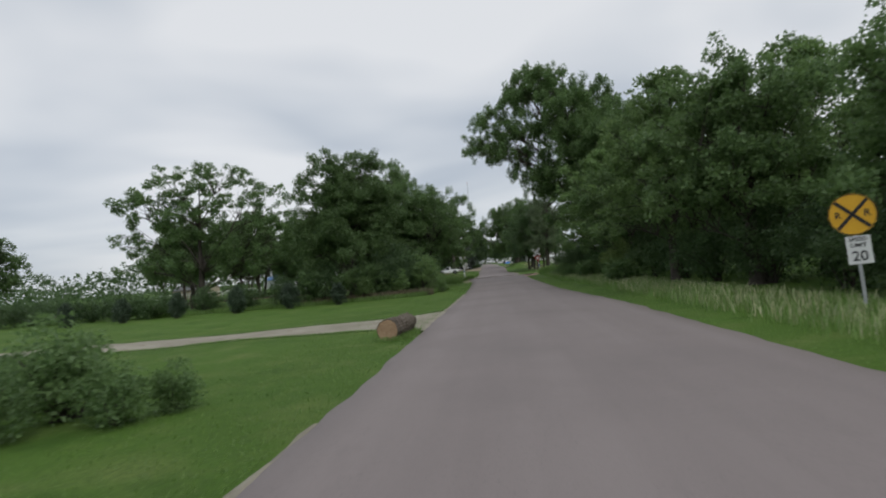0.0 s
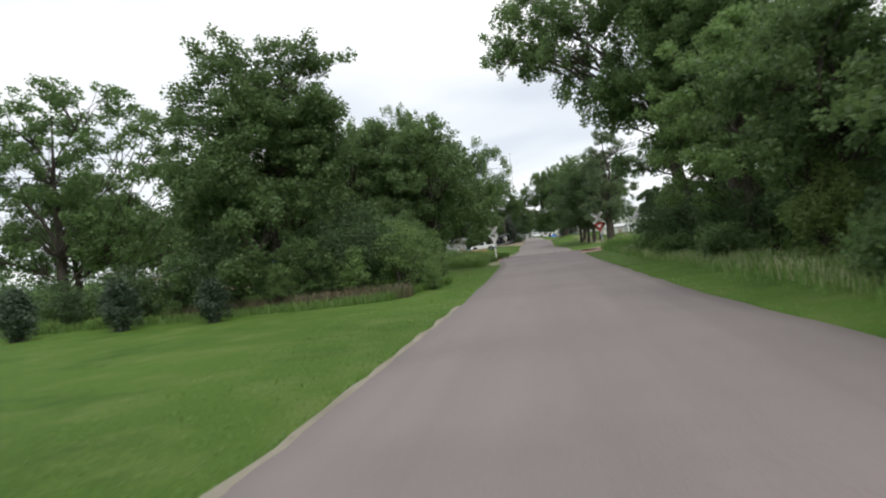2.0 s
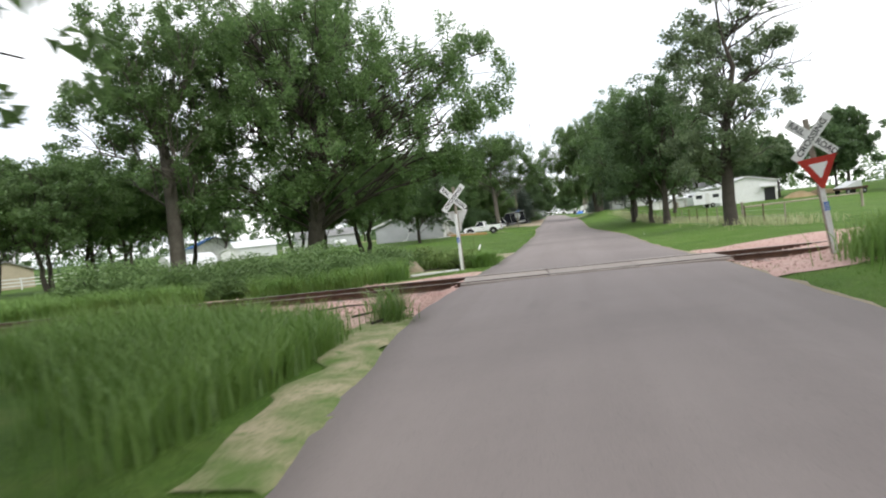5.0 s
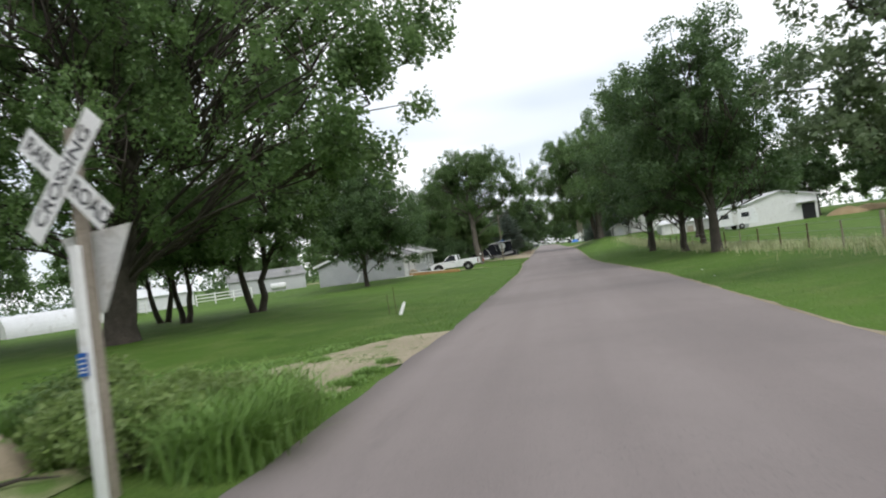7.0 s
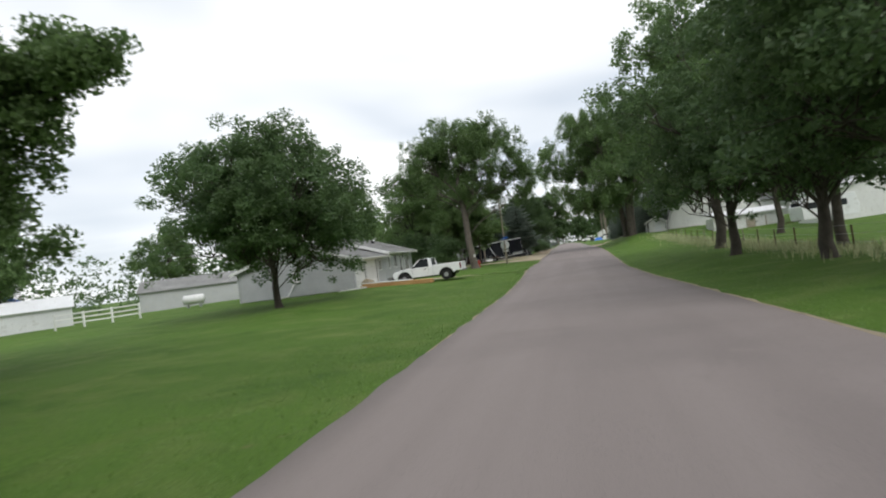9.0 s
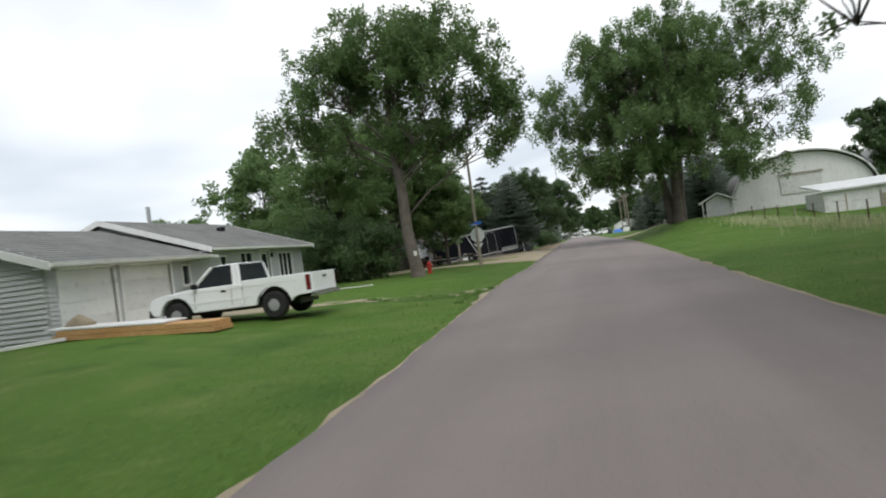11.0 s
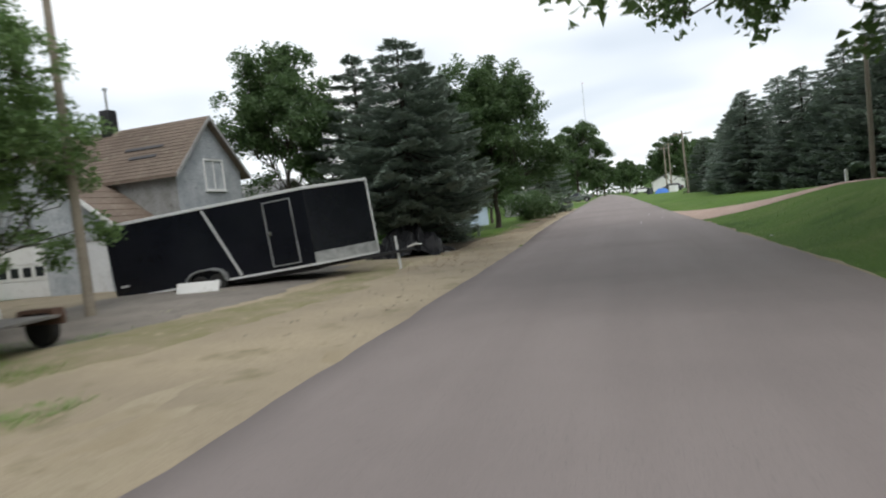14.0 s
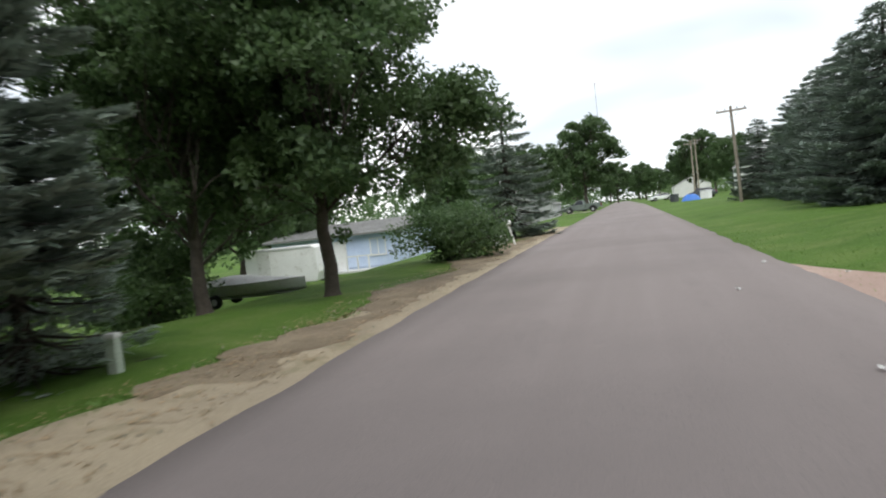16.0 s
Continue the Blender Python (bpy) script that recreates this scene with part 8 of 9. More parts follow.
part("loft_door", Geo().box((-0.1, -0.06, 2.05), (3.3, 0.08, 1.7)), WHITE_OLD, ab, "wide loft door", bevel=0.02)
part("door_track", Geo().box((-0.1, -0.14, 2.95), (3.6, 0.08, 0.12)), WOOD, ab, "dark door track")
for x in (-3.45, -3.0):
    window(ab, x, x + 0.26, 1.25, 1.75, 0, 1, False, WHITE)
part("sill_plank", Geo().box((-3.7, -0.06, 0.18), (3.3, 0.06, 0.12)), WOOD, ab)
for k in range(1, 34):
    xx = -R0 + 2 * R0 * k / 34
    zt = 4.75 * max(0.02, 1 - (xx / R0) ** 2) ** 0.4 - 0.06
    part("board_batten", Geo().box((xx, -0.012, zt / 2), (0.03, 0.02, zt)), WHITE, ab)
# low shed before it
ls = thing("low_shed", (16.4, 172.0, 0.28), 4, "low white shed with weathered boards", "shed", "outbuildings")
part("wall", Geo().prism([(-0.9, -0.5), (6.5, -0.5), (6.5, 1.65), (-0.9, 1.6)], "y", 0.0, 3.0), WHITE_OLD, ls, bevel=0.01)
part("roof", Geo().add([(-1.1, -0.35, 1.62), (6.8, -0.35, 1.68), (6.8, 3.3, 2.25), (-1.1, 3.3, 2.19), (-1.1, -0.35, 1.72), (6.8, -0.35, 1.78), (6.8, 3.3, 2.35), (-1.1, 3.3, 2.29)], [(0, 1, 2, 3), (4, 7, 6, 5), (0, 4, 5, 1), (1, 5, 6, 2), (2, 6, 7, 3), (3, 7, 4, 0)]), METAL_W, ls, "pale sheet metal roof")
for x in (0.45, 2.6, 4.6):
    part("corner_post", Geo().box((x, -0.03, 0.42), (0.1, 0.06, 1.8)), WOOD, ls)
part("door", Geo().box((3.1, -0.03, 0.3), (0.8, 0.05, 1.5)), WOOD, ls, "grey plank door", bevel=0.01)
for k in range(12):
    part("board", Geo().box((-0.75 + 0.22 * k, -0.015, 0.42), (0.2, 0.02, 1.75)), WHITE_OLD, ls)
# little well house
wh = thing("well_house", (10.6, 181.0, land(10.6, 181.0) - 0.1), -10, "little white well house under a gable roof", "shed", "outbuildings")
part("wall", Geo().prism([(-0.95, 0), (0.95, 0), (0.95, 1.35), (0, 1.85), (-0.95, 1.35)], "y", 0, 1.9), WHITE_OLD, wh, bevel=0.01)
part("roof", Geo().prism([(-1.45, 1.22), (0, 1.95), (1.45, 1.22), (1.45, 1.32), (0, 2.06), (-1.45, 1.32)], "y", -0.45, 2.2), SHINGLE, wh)
part("rake_board", Geo().prism([(-1.45, 1.2), (0, 1.93), (1.45, 1.2), (1.45, 1.33), (0, 2.07), (-1.45, 1.33)], "y", -0.5, -0.451), WHITE, wh)
for s in (-1.2, 1.2):
    part("porch_post", Geo().box((s, -0.35, 0.62), (0.1, 0.1, 1.4)), WHITE, wh, bevel=0.01)
part("door", Geo().box((0.15, -0.03, 0.62), (0.75, 0.05, 1.25)), METAL_W, wh, bevel=0.01)
# farm house roof beyond
gable_shed("farm_house", (33, 219), 62, 8, 11, 3.6, 2.9, "white farm house with a dark roof beyond the barn", WHITE, SHINGLE, False)
# white gabled building in the paddock
wg = thing("white_garage", (27.8, 160.0, land(27.8, 160) + 0.05), 4, "white gabled workshop with a dark open doorway", "building")
part("wall", Geo().prism([(-4.1, -0.2), (4.1, -0.2), (4.1, 2.9), (-0.2, 3.7), (-4.1, 2.7)], "y", 0, 9), WHITE, wg, bevel=0.01)
for a, b in (((-4.5, 2.55), (-0.2, 3.76)), ((4.5, 2.78), (-0.2, 3.76))):
    part("roof", Geo().add([(a[0], -0.35, a[1]), (b[0], -0.35, b[1]), (b[0], 9.4, b[1]), (a[0], 9.4, a[1]), (a[0], -0.35, a[1] + 0.1), (b[0], -0.35, b[1] + 0.1), (b[0], 9.4, b[1] + 0.1), (a[0], 9.4, a[1] + 0.1)], [(0, 1, 2, 3), (4, 7, 6, 5), (0, 4, 5, 1), (1, 5, 6, 2), (2, 6, 7, 3), (3, 7, 4, 0)]), METAL_W, wg)
part("doorway", Geo().box((3.0, -0.03, 0.9), (1.5, 0.06, 1.9)), BLACK, wg, "dark open doorway")
part("door_canopy", Geo().box((2.8, -0.4, 2.05), (2.2, 0.8, 0.08)), METAL_W, wg, bevel=0.01)
window(wg, 0.9, 1.4, 1.3, 2.0, 0, 1, False)
cm = thing("camper_trailer", (20.8, 155.0, land(20.8, 155.0)), 12, "old white camper trailer parked in the paddock", "trailer")
part("shell", Geo().prism([(-2.3, 0.5), (2.3, 0.5), (2.4, 1.3), (2.1, 2.3), (-1.9, 2.35), (-2.4, 1.6)], "y", -1.0, 1.0), METAL_W, cm, bevel=0.06)
for x in (-1.5, 0.9):
    part("window_pane", Geo().box((x, -1.01, 1.6), (0.9, 0.03, 0.5)), GLASS, cm, "dark window", bevel=0.01)
part("door", Geo().box((-0.3, -1.01, 1.3), (0.6, 0.03, 1.5)), WHITE_OLD, cm, bevel=0.01)
part("window_pane", Geo().box((-2.33, 0, 1.75), (0.05, 1.2, 0.45)), GLASS, cm, "dark window")
part("hitch", Geo().tube([(-2.3, 0.5, 0.5), (-3.3, 0, 0.45), (-2.3, -0.5, 0.5)], [0.04] * 3, 6), RUST, cm)
for s in (-1, 1):
    wheel(cm, 0.4, s * 0.92, 0.33, 0.18, s)
for i, (x, y, r, h) in enumerate(((34.5, 159, 2.4, 0.9), (38.5, 162, 2.8, 0.7))):
    mh = thing("straw_heap", (x, y, land(x, y) - 0.1), 0, "heap of straw and soil in the paddock", "heap", "paddock heaps")
    rows = [[(r * u * math.cos(a), r * u * math.sin(a), h * (1 - u * u) * (1 + 0.25 * noise.noise((math.cos(a) * 2, math.sin(a) * 2, u * 3 + i)))) for u in (0.02, 0.25, 0.5, 0.75, 1.0)] for a in np.linspace(0, 2 * math.pi, 25)]
    part("mound", Geo().grid(rows), STRAW, mh, smooth=True)
cv = thing("field_wagon", (37.5, 150, land(37.5, 150)), 20, "low wagon with a pale cover in the paddock", "wagon")
part("bed", Geo().box((0, 0, 0.75), (3.6, 1.8, 0.3)), RUST, cv, bevel=0.02)
part("cover", Geo().prism([(-1.8, 0.9), (0.2, 1.7), (0.9, 1.7), (0.9, 0.9)], "y", -0.9, 0.9), METAL_W, cv)
for x in (-1.2, 1.2):
    for s in (-1, 1):
        wheel(cv, x, s * 0.9, 0.36, 0.18, s)

# wire fence with steel posts along the paddock
wf = thing("wire_fence", (10.2, 88, 0.0), 0, "wire fence on rusty steel posts along the paddock", "fence")
fpts = [(9.6 + 0.01 * k * k * 0.1, 88 + 3.0 * k) for k in range(28)]
for i, (x, y) in enumerate(fpts):
    lean = 0.04 * math.sin(i * 2.7)
    part("post", Geo().tube([(x - 10.2, y - 88, land(x, y) - 0.1), (x - 10.2 + lean, y - 88 + lean, land(x, y) + 0.95)], [0.035, 0.03], 6), (RUST, WOOD)[i % 4 == 0], wf)
for h in (0.35, 0.65, 0.95):
    part("wire", Geo().tube([(x - 10.2, y - 88, land(x, y) + h) for x, y in fpts], [0.006] * len(fpts), 4), GALV, wf)
gtp = thing("pasture_gate", (13.2, 101.5, land(13.2, 101.5)), 20, "low pole gate in the paddock", "gate")
part("rail", Geo().tube([(-2.0, 0, 0.75), (6.5, 0.3, 0.85)], [0.06, 0.05], 7), WOOD, gtp)
for x in (-2.0, 6.5):
    part("post", Geo().tube([(x, 0.1, -0.1), (x, 0.1, 1.1)], [0.09, 0.08], 8), WOOD, gtp)

# ---- down the street: blue house, boat, small things ----
bh = thing("blue_house", (-19.9, 231, -0.75), 0, "light blue house with a white porch under trees", "house")
part("wall", Geo().prism([(-4, -0.3), (5.5, -0.3), (5.5, 2.5), (-4, 2.5)], "y", 0, 7), SIDING_BLUE, bh, bevel=0.01)
s5 = Geo()
siding(s5, -4, 5.5, 0.3, 2.45, -0.001, [(-2.6, -1.5, 0.9, 2.1), (0.6, 1.6, 0.0, 2.1), (3.2, 4.4, 0.9, 2.1)], 0.14)
part("siding", s5, SIDING_BLUE, bh, "light blue boards")
slope(bh, -4.4, 5.9, -0.5, 2.45, 3.5, 3.25, 0.1, SHINGLE, 12)
slope(bh, -4.4, 5.9, 7.5, 2.45, 3.5, 3.25, 0.1, SHINGLE, 12)
window(bh, -2.5, -1.6, 1.0, 2.0, 0, 2, True)
window(bh, 3.3, 4.3, 1.0, 2.0, 0, 2, True)
part("door", Geo().box((1.1, -0.03, 1.05), (0.9, 0.05, 2.0)), WHITE, bh, bevel=0.01)
for k in range(6):
    part("porch_post", Geo().box((0.0 + 0.75 * k, -1.6, 0.55), (0.08, 0.08, 1.1)), WHITE, bh)
part("porch_deck", Geo().box((2.0, -0.85, 0.0), (4.6, 1.7, 0.3)), WHITE_OLD, bh, bevel=0.01)
part("porch_rail", Geo().box((2.0, -1.6, 1.05), (4.3, 0.06, 0.08)), WHITE, bh)
bt = thing("boat", (-12.6, 211.0, land(-12.6, 211.0)), 10, "boat under a white cover on a trailer", "boat")
hull = [[(x, s * w * max(0.02, (1 - max(0, (x - 0.6) / 2.4) ** 2)), z) for s, w, z in ((-1, 0.98, 0.95), (-1, 0.8, 0.55), (0, 0.01, 0.42), (1, 0.8, 0.55), (1, 0.98, 0.95))] for x in np.linspace(-2.6, 2.95, 14)]
part("hull", Geo().grid(hull), WHITE, bt, "white hull", smooth=True)
cover = [[(x, 1.02 * v * max(0.02, (1 - max(0, (x - 0.6) / 2.4) ** 2)), 0.96 + (0.34 * (1 - v * v)) * math.exp(-((x + 0.2) / 1.6) ** 2)) for v in np.linspace(-1, 1, 9)] for x in np.linspace(-2.65, 2.95, 16)]
part("cover", Geo().grid(cover), WHITE, bt, "pale fitted cover", smooth=True)
part("trailer_frame", Geo().tube([(-2.2, 0.6, 0.38), (1.5, 0.5, 0.38), (4.0, 0, 0.42), (1.5, -0.5, 0.38), (-2.2, -0.6, 0.38)], [0.05] * 5, 6), GALV, bt)
for s in (-1, 1):
    wheel(bt, -0.7, s * 1.0, 0.3, 0.18, s)
bt.scale = (0.76, 0.76, 0.76)
ct = thing("cargo_trailer", (-17.0, 221.5, land(-17.0, 221.5)), 6, "plain white cargo trailer parked behind the boat", "trailer")
part("shell", Geo().prism([(-1.9, 0.45), (1.8, 0.45), (1.95, 0.9), (1.85, 2.1), (1.6, 2.25), (-1.9, 2.25)], "y", -0.95, 0.95), WHITE, ct, bevel=0.05)
part("door", Geo().box((-0.9, -0.965, 1.3), (0.7, 0.03, 1.55)), WHITE_OLD, ct, bevel=0.01)
part("roof_edge", Geo().box((-0.1, -0.97, 2.18), (3.5, 0.03, 0.07)), ALU, ct)
part("hitch", Geo().tube([(1.8, 0.5, 0.45), (2.7, 0, 0.42), (1.8, -0.5, 0.45)], [0.04] * 3, 6), BLACK, ct)
for s in (-1, 1):
    wheel(ct, -0.1, s * 0.92, 0.32, 0.18, s)
up = thing("utility_pedestal", (-7.2, 200.3, land(-7.2, 200.3)), 10, "pale green utility pedestal at the grass edge", "pedestal")
part("cabinet", Geo().box((0, 0, 0.24), (0.16, 0.16, 0.54)), surface("pale_green_plastic", (0.36, 0.42, 0.34), (0.42, 0.47, 0.40), 0.6, 3, 30, bump=0.05), up, bevel=0.02)
part("cap", Geo().box((0, 0, 0.54), (0.19, 0.19, 0.08)), WHITE_OLD, up, bevel=0.03)
mb = thing("mailbox", (-5.6, 221.5, land(-5.6, 221.5)), 0, "white mailbox leaning on its post", "mailbox")
part("post", Geo().tube([(0.25, 0, -0.05), (0, 0, 0.95)], [0.05, 0.045], 8), WHITE_OLD, mb)
part("box", Geo().box((0, 0, 1.05), (0.2, 0.5, 0.24)), WHITE, mb, bevel=0.05)
bn = thing("garden_bench", (-6.2, 223, land(-6.2, 223)), 80, "small white garden bench by the hedge", "bench")
for k in range(3):
    part("slat", Geo().box((0, 0.13 * k, 0.42), (1.1, 0.1, 0.03)), WHITE_OLD, bn)
for sx in (-0.5, 0.5):
    part("leg", Geo().box((sx, 0.13, 0.2), (0.06, 0.3, 0.42)), WHITE_OLD, bn)
gable_shed("far_house", (-15, 282), 0, 9, 10, 2.8, 1.8, "grey house far along the street", SIDING, SHINGLE, False)
gable_shed("far_house", (20, 300), 10, 8, 10, 4.2, 2.2, "tall white house behind the poles", WHITE, SHINGLE, False)
gable_shed("far_house", (-22, 330), 0, 9, 9, 3.0, 2.0, "white house far along the street", WHITE_OLD, SHINGLE_BR, False)
gable_shed("far_house", (14, 372), 0, 9, 9, 3.0, 2.0, "white house at the street's end", WHITE, SHINGLE, False)
bl = thing("covered_woodpile", (6.4, 276, land(6.4, 276)), 0, "woodpile under a bright blue tarpaulin", "woodpile")
rows = [[(1.1 * u, 0.8 * v, max(0.02, 0.8 * (1 - u ** 4) * (1 - v * v) + 0.1 * noise.noise((u * 4, v * 4, 0)))) for v in np.linspace(-1, 1, 9)] for u in np.linspace(-1, 1, 13)]
part("tarpaulin", Geo().grid(rows), TARPBLUE, bl)
for i, (x, y, m) in enumerate(((8.2, 279, WHITE), (8.8, 281.5, METAL_W), (4.9, 283, CARDARK))):
    bx = thing("crate", (x, y, land(x, y)), 25 * i, ("white crate by the poles", "pale drum by the poles", "dark crate by the poles")[i], "crate", "crates")
    part("case", Geo().box((0, 0, 0.5), (0.9, 0.7, 1.0)), m, bx, bevel=0.03)
    part("lid", Geo().box((0, 0, 1.03), (0.96, 0.76, 0.06)), m, bx, bevel=0.01)
pp = surface("paper_scrap", (0.62, 0.62, 0.60), (0.70, 0.70, 0.68), 0.8, 3, 20, bump=0.1)
for i, (x, y) in enumerate(((1.35, 203.6), (1.75, 199.0), (0.75, 196.2), (2.3, 207), (3.2, 205), (3.6, 186), (1.75, 166.6), (4.9, 97.5), (5.3, 101))):
    sc = thing("paper_scrap", (x, y, max(road_top(x, y) if x < table(ROAD_R, y) else -9, land(x, y)) + 0.012), 40 * i, "crumpled white scrap lying on the ground", "litter", "litter")
    part("scrap", Geo().grid([[(0.04 * u, 0.03 * v, 0.03 * noise.noise((u * 2 + i, v * 2, 0)) + 0.02) for v in (-1, -0.3, 0.3, 1)] for u in (-1, -0.3, 0.3, 1)]), pp, sc)

# ---- tall grass, weeds and lawn edge ----
def blades(name, label, spots, h, w, material, seed, bend=0.45):
    """Blades of grass at the given places: each two faces, bent over."""
    g = np.random.default_rng(seed)
    P = np.asarray(spots, float)
    n = len(P)
    z = np.array([land(x, y) for x, y in P])
    a = g.random(n) * 2 * math.pi
    hh = h * (0.55 + 0.7 * g.random(n))
    d = np.stack([np.cos(a), np.sin(a)], 1)
    s = np.stack([-d[:, 1], d[:, 0]], 1) * (w * (0.6 + 0.8 * g.random(n)))[:, None]
    k = bend * (0.3 + g.random(n))
    base = np.c_[P, z - 0.02]
    v0, v1 = base + np.c_[s, 0 * z], base - np.c_[s, 0 * z]
    mid = base + np.c_[d * (hh * k * 0.3)[:, None], hh * 0.6]
    tip = base + np.c_[d * (hh * k)[:, None], hh * (1 - 0.25 * k)]
    v2, v3 = mid - np.c_[s * 0.8, 0 * z], mid + np.c_[s * 0.8, 0 * z]
    v4, v5 = tip - np.c_[s * 0.15, 0 * z], tip + np.c_[s * 0.15, 0 * z]
    V = np.stack([v0, v1, v2, v3, v4, v5], 1).reshape(-1, 3)
    i = np.arange(n)[:, None] * 6
    Q = np.concatenate([i + [[0, 1, 2, 3]], i + [[3, 2, 4, 5]]])
    return tagged(cloud_mesh(name, V, Q, material), label, "grass", kind="stuff")


def scatter(n, seed, inside):
    g = np.random.default_rng(seed)
    return [inside(g) for _ in range(n)]


def band(x0, x1, y0, y1, clump=0.0):
    def f(g):
        while True:
            x, y = x0 + (x1 - x0) * g.random(), y0 + (y1 - y0) * g.random()
            if clump == 0 or noise.noise((x * 0.7, y * 0.7, clump)) > -0.05 + 0.25 * g.random():
                return x, y
    return f


def clumps_at(places):
    def f(g):
        x, y, r = places[int(g.integers(len(places)))]
        return x + r * 0.5 * g.normal(), y + r * 0.5 * g.normal()
    return f


# beside the tracks
def trackside(g):
    while True:
        x = -4.8 - 16.5 * g.random()
        y = track(x) + 1.75 + 0.4 * noise.noise((x * 0.8, 1, 7)) + 1.5 * max(0.0, x + 6.2) + 6.0 * g.random() ** 1.3
        if x < -4.8 - 0.5 * max(0.0, y - 80.2) and noise.noise((x * 0.55, y * 0.55, 5)) > -0.32 + 0.2 * g.random():
            return x, y


blades("tall_grass", "tall green grass growing beside the track", scatter(24000, 31, trackside), 0.72, 0.012, BLADE, 32, 0.75)
blades("tall_grass", "tall grass clump round the crossbuck", scatter(5200, 33, clumps_at([(-2.75, 82.3, 0.45), (-3.2, 82.8, 0.5), (-4.4, 83.2, 0.6), (-3.6, 84.2, 0.7), (-2.9, 83.2, 0.4), (-5.2, 84.2, 0.8), (-6.3, 83.5, 0.8)])), 0.62, 0.010, BLADE, 34, 0.95)
blades("tall_grass", "grass clump at the road's edge before the track", scatter(260, 35, clumps_at([(-2.88, 69.5, 0.3), (-3.1, 69.9, 0.36)])), 0.7, 0.009, BLADE, 36, 0.9)
blades("tall_grass", "rank grass before the ballast", scatter(13000, 37, lambda g: (lambda x: (x, table(((-16, 72.6), (-9, 72.0), (-5.8, 70.0), (-3.0, 67.4)), x) + 0.9 * noise.noise((x * 0.9, 3, 1)) + 0.45 * g.normal() - 4.5 * g.random() ** 1.3))(-3.1 - 9 * g.random() ** 1.2)), 0.62, 0.011, BLADE, 38)
blades("weeds", "tall weeds gone to seed along the wood", scatter(6000, 39, lambda g: (lambda y: (6.6 + 2.4 * g.random() ** 0.8 - 0.012 * (y - 15), y))(4 + 62 * g.random())), 0.42, 0.010, BLADE_DRY, 40)
blades("tall_grass", "rank green grass along the wood", scatter(12000, 41, lambda g: (lambda y: (6.2 + 2.8 * g.random() ** 0.7 - 0.012 * (y - 15), y))(4 + 64 * g.random())), 0.36, 0.011, BLADE, 42)
blades("tall_grass", "rank grass round the second crossbuck", scatter(4000, 43, clumps_at([(6.6, 72.5, 0.9), (7.4, 74, 0.9), (6.8, 70, 0.9), (8.6, 72, 1.2), (9.6, 74.5, 1.2), (8.4, 68.5, 1.2)])), 0.8, 0.012, BLADE, 44)
blades("tall_grass", "uncut grass along the wire fence", scatter(9000, 45, lambda g: (9.9 + 0.8 * g.normal(), 86 + 86 * g.random())), 0.4, 0.011, BLADE_DRY, 46)
blades("tall_grass", "rank grass along the thicket's foot", scatter(7000, 47, lambda g: (lambda u: (-3.3 - 22 * u, 42.3 + 1.4 * g.random() + 5.0 * max(0, 0.06 - u) / 0.06 - 0.9 * min(1, 8 * u)))(g.random() ** 1.5)), 0.36, 0.011, BLADE, 48)
blades("weeds", "brown weeds under the thicket", scatter(6000, 49, lambda g: (-4.1 - 10 * g.random(), 42.5 + 1.3 * g.random())), 0.55, 0.009, BLADE_BROWN, 50)
blades("tall_grass", "tufts of grass round the log", scatter(1800, 51, lambda g: (-2.2 + 0.22 * g.normal() - 0.1, 12.8 + 3.0 * g.random())), 0.16, 0.007, BLADE, 52)
blades("tall_grass", "grass growing over the sandy wheel tracks", scatter(15000, 71, clumps_at([(-4.9, 143.75, 0.3), (-4.5, 143.5, 0.25), (-4.0, 143.8, 0.2), (-3.75, 144.5, 0.16), (-4.9, 144.4, 0.2), (-4.4, 144.85, 0.22), (-3.9, 145.5, 0.2), (-4.3, 144.2, 0.15), (-3.5, 145.2, 0.15), (-6.6, 143.9, 0.3), (-5.8, 143.75, 0.3), (-5.3, 143.5, 0.25), (-6.2, 144.7, 0.35), (-5.4, 144.7, 0.25), (-7.2, 144.4, 0.25), (-8.4, 144.2, 0.3), (-7.6, 145.0, 0.25), (-9.3, 144.5, 0.4), (-3.65, 142.2, 0.2), (-3.65, 141.3, 0.2), (-3.8, 143.1, 0.2), (-3.6, 143.7, 0.16)])), 0.09, 0.009, BLADE, 72, 0.8)
blades("weeds", "thin dry grass along the verge", scatter(9000, 73, lambda g: (lambda y: (-7.2 - 0.11 * abs(y - 181) + 0.55 * g.normal(), y))(174.5 + 14 * g.random())), 0.07, 0.007, BLADE_DRY, 74, 0.9)
blades("tall_grass", "green grass at the foot of the pole", scatter(5000, 75, clumps_at([(-9.6, 175.8, 0.8), (-8.8, 175.4, 0.7), (-8.2, 176.2, 0.5), (-10.4, 176.4, 0.8), (-9.2, 177.2, 0.5), (-8.0, 174.9, 0.5)])), 0.09, 0.008, BLADE, 76, 0.8)
blades("tall_grass", "short grass round the sandy patch", scatter(9000, 77, clumps_at([(-5.4, 87.3, 0.45), (-5.1, 88.4, 0.4), (-4.5, 89.6, 0.4), (-3.7, 90.6, 0.4), (-5.2, 86.1, 0.45), (-4.6, 85.2, 0.4), (-2.75, 86.4, 0.2), (-2.85, 85.6, 0.25), (-3.0, 84.8, 0.35), (-2.65, 87.1, 0.15), (-4.3, 88.3, 0.2)])), 0.11, 0.009, BLADE, 78, 0.8)
wd = shrub("weed_clump", (-3.75, 82.6), 0.75, 0.55, "leafy weeds at the road's edge by the crossing post", LEAF_C, 46, 46, 0.09, "roadside weeds", 35, 0.3)
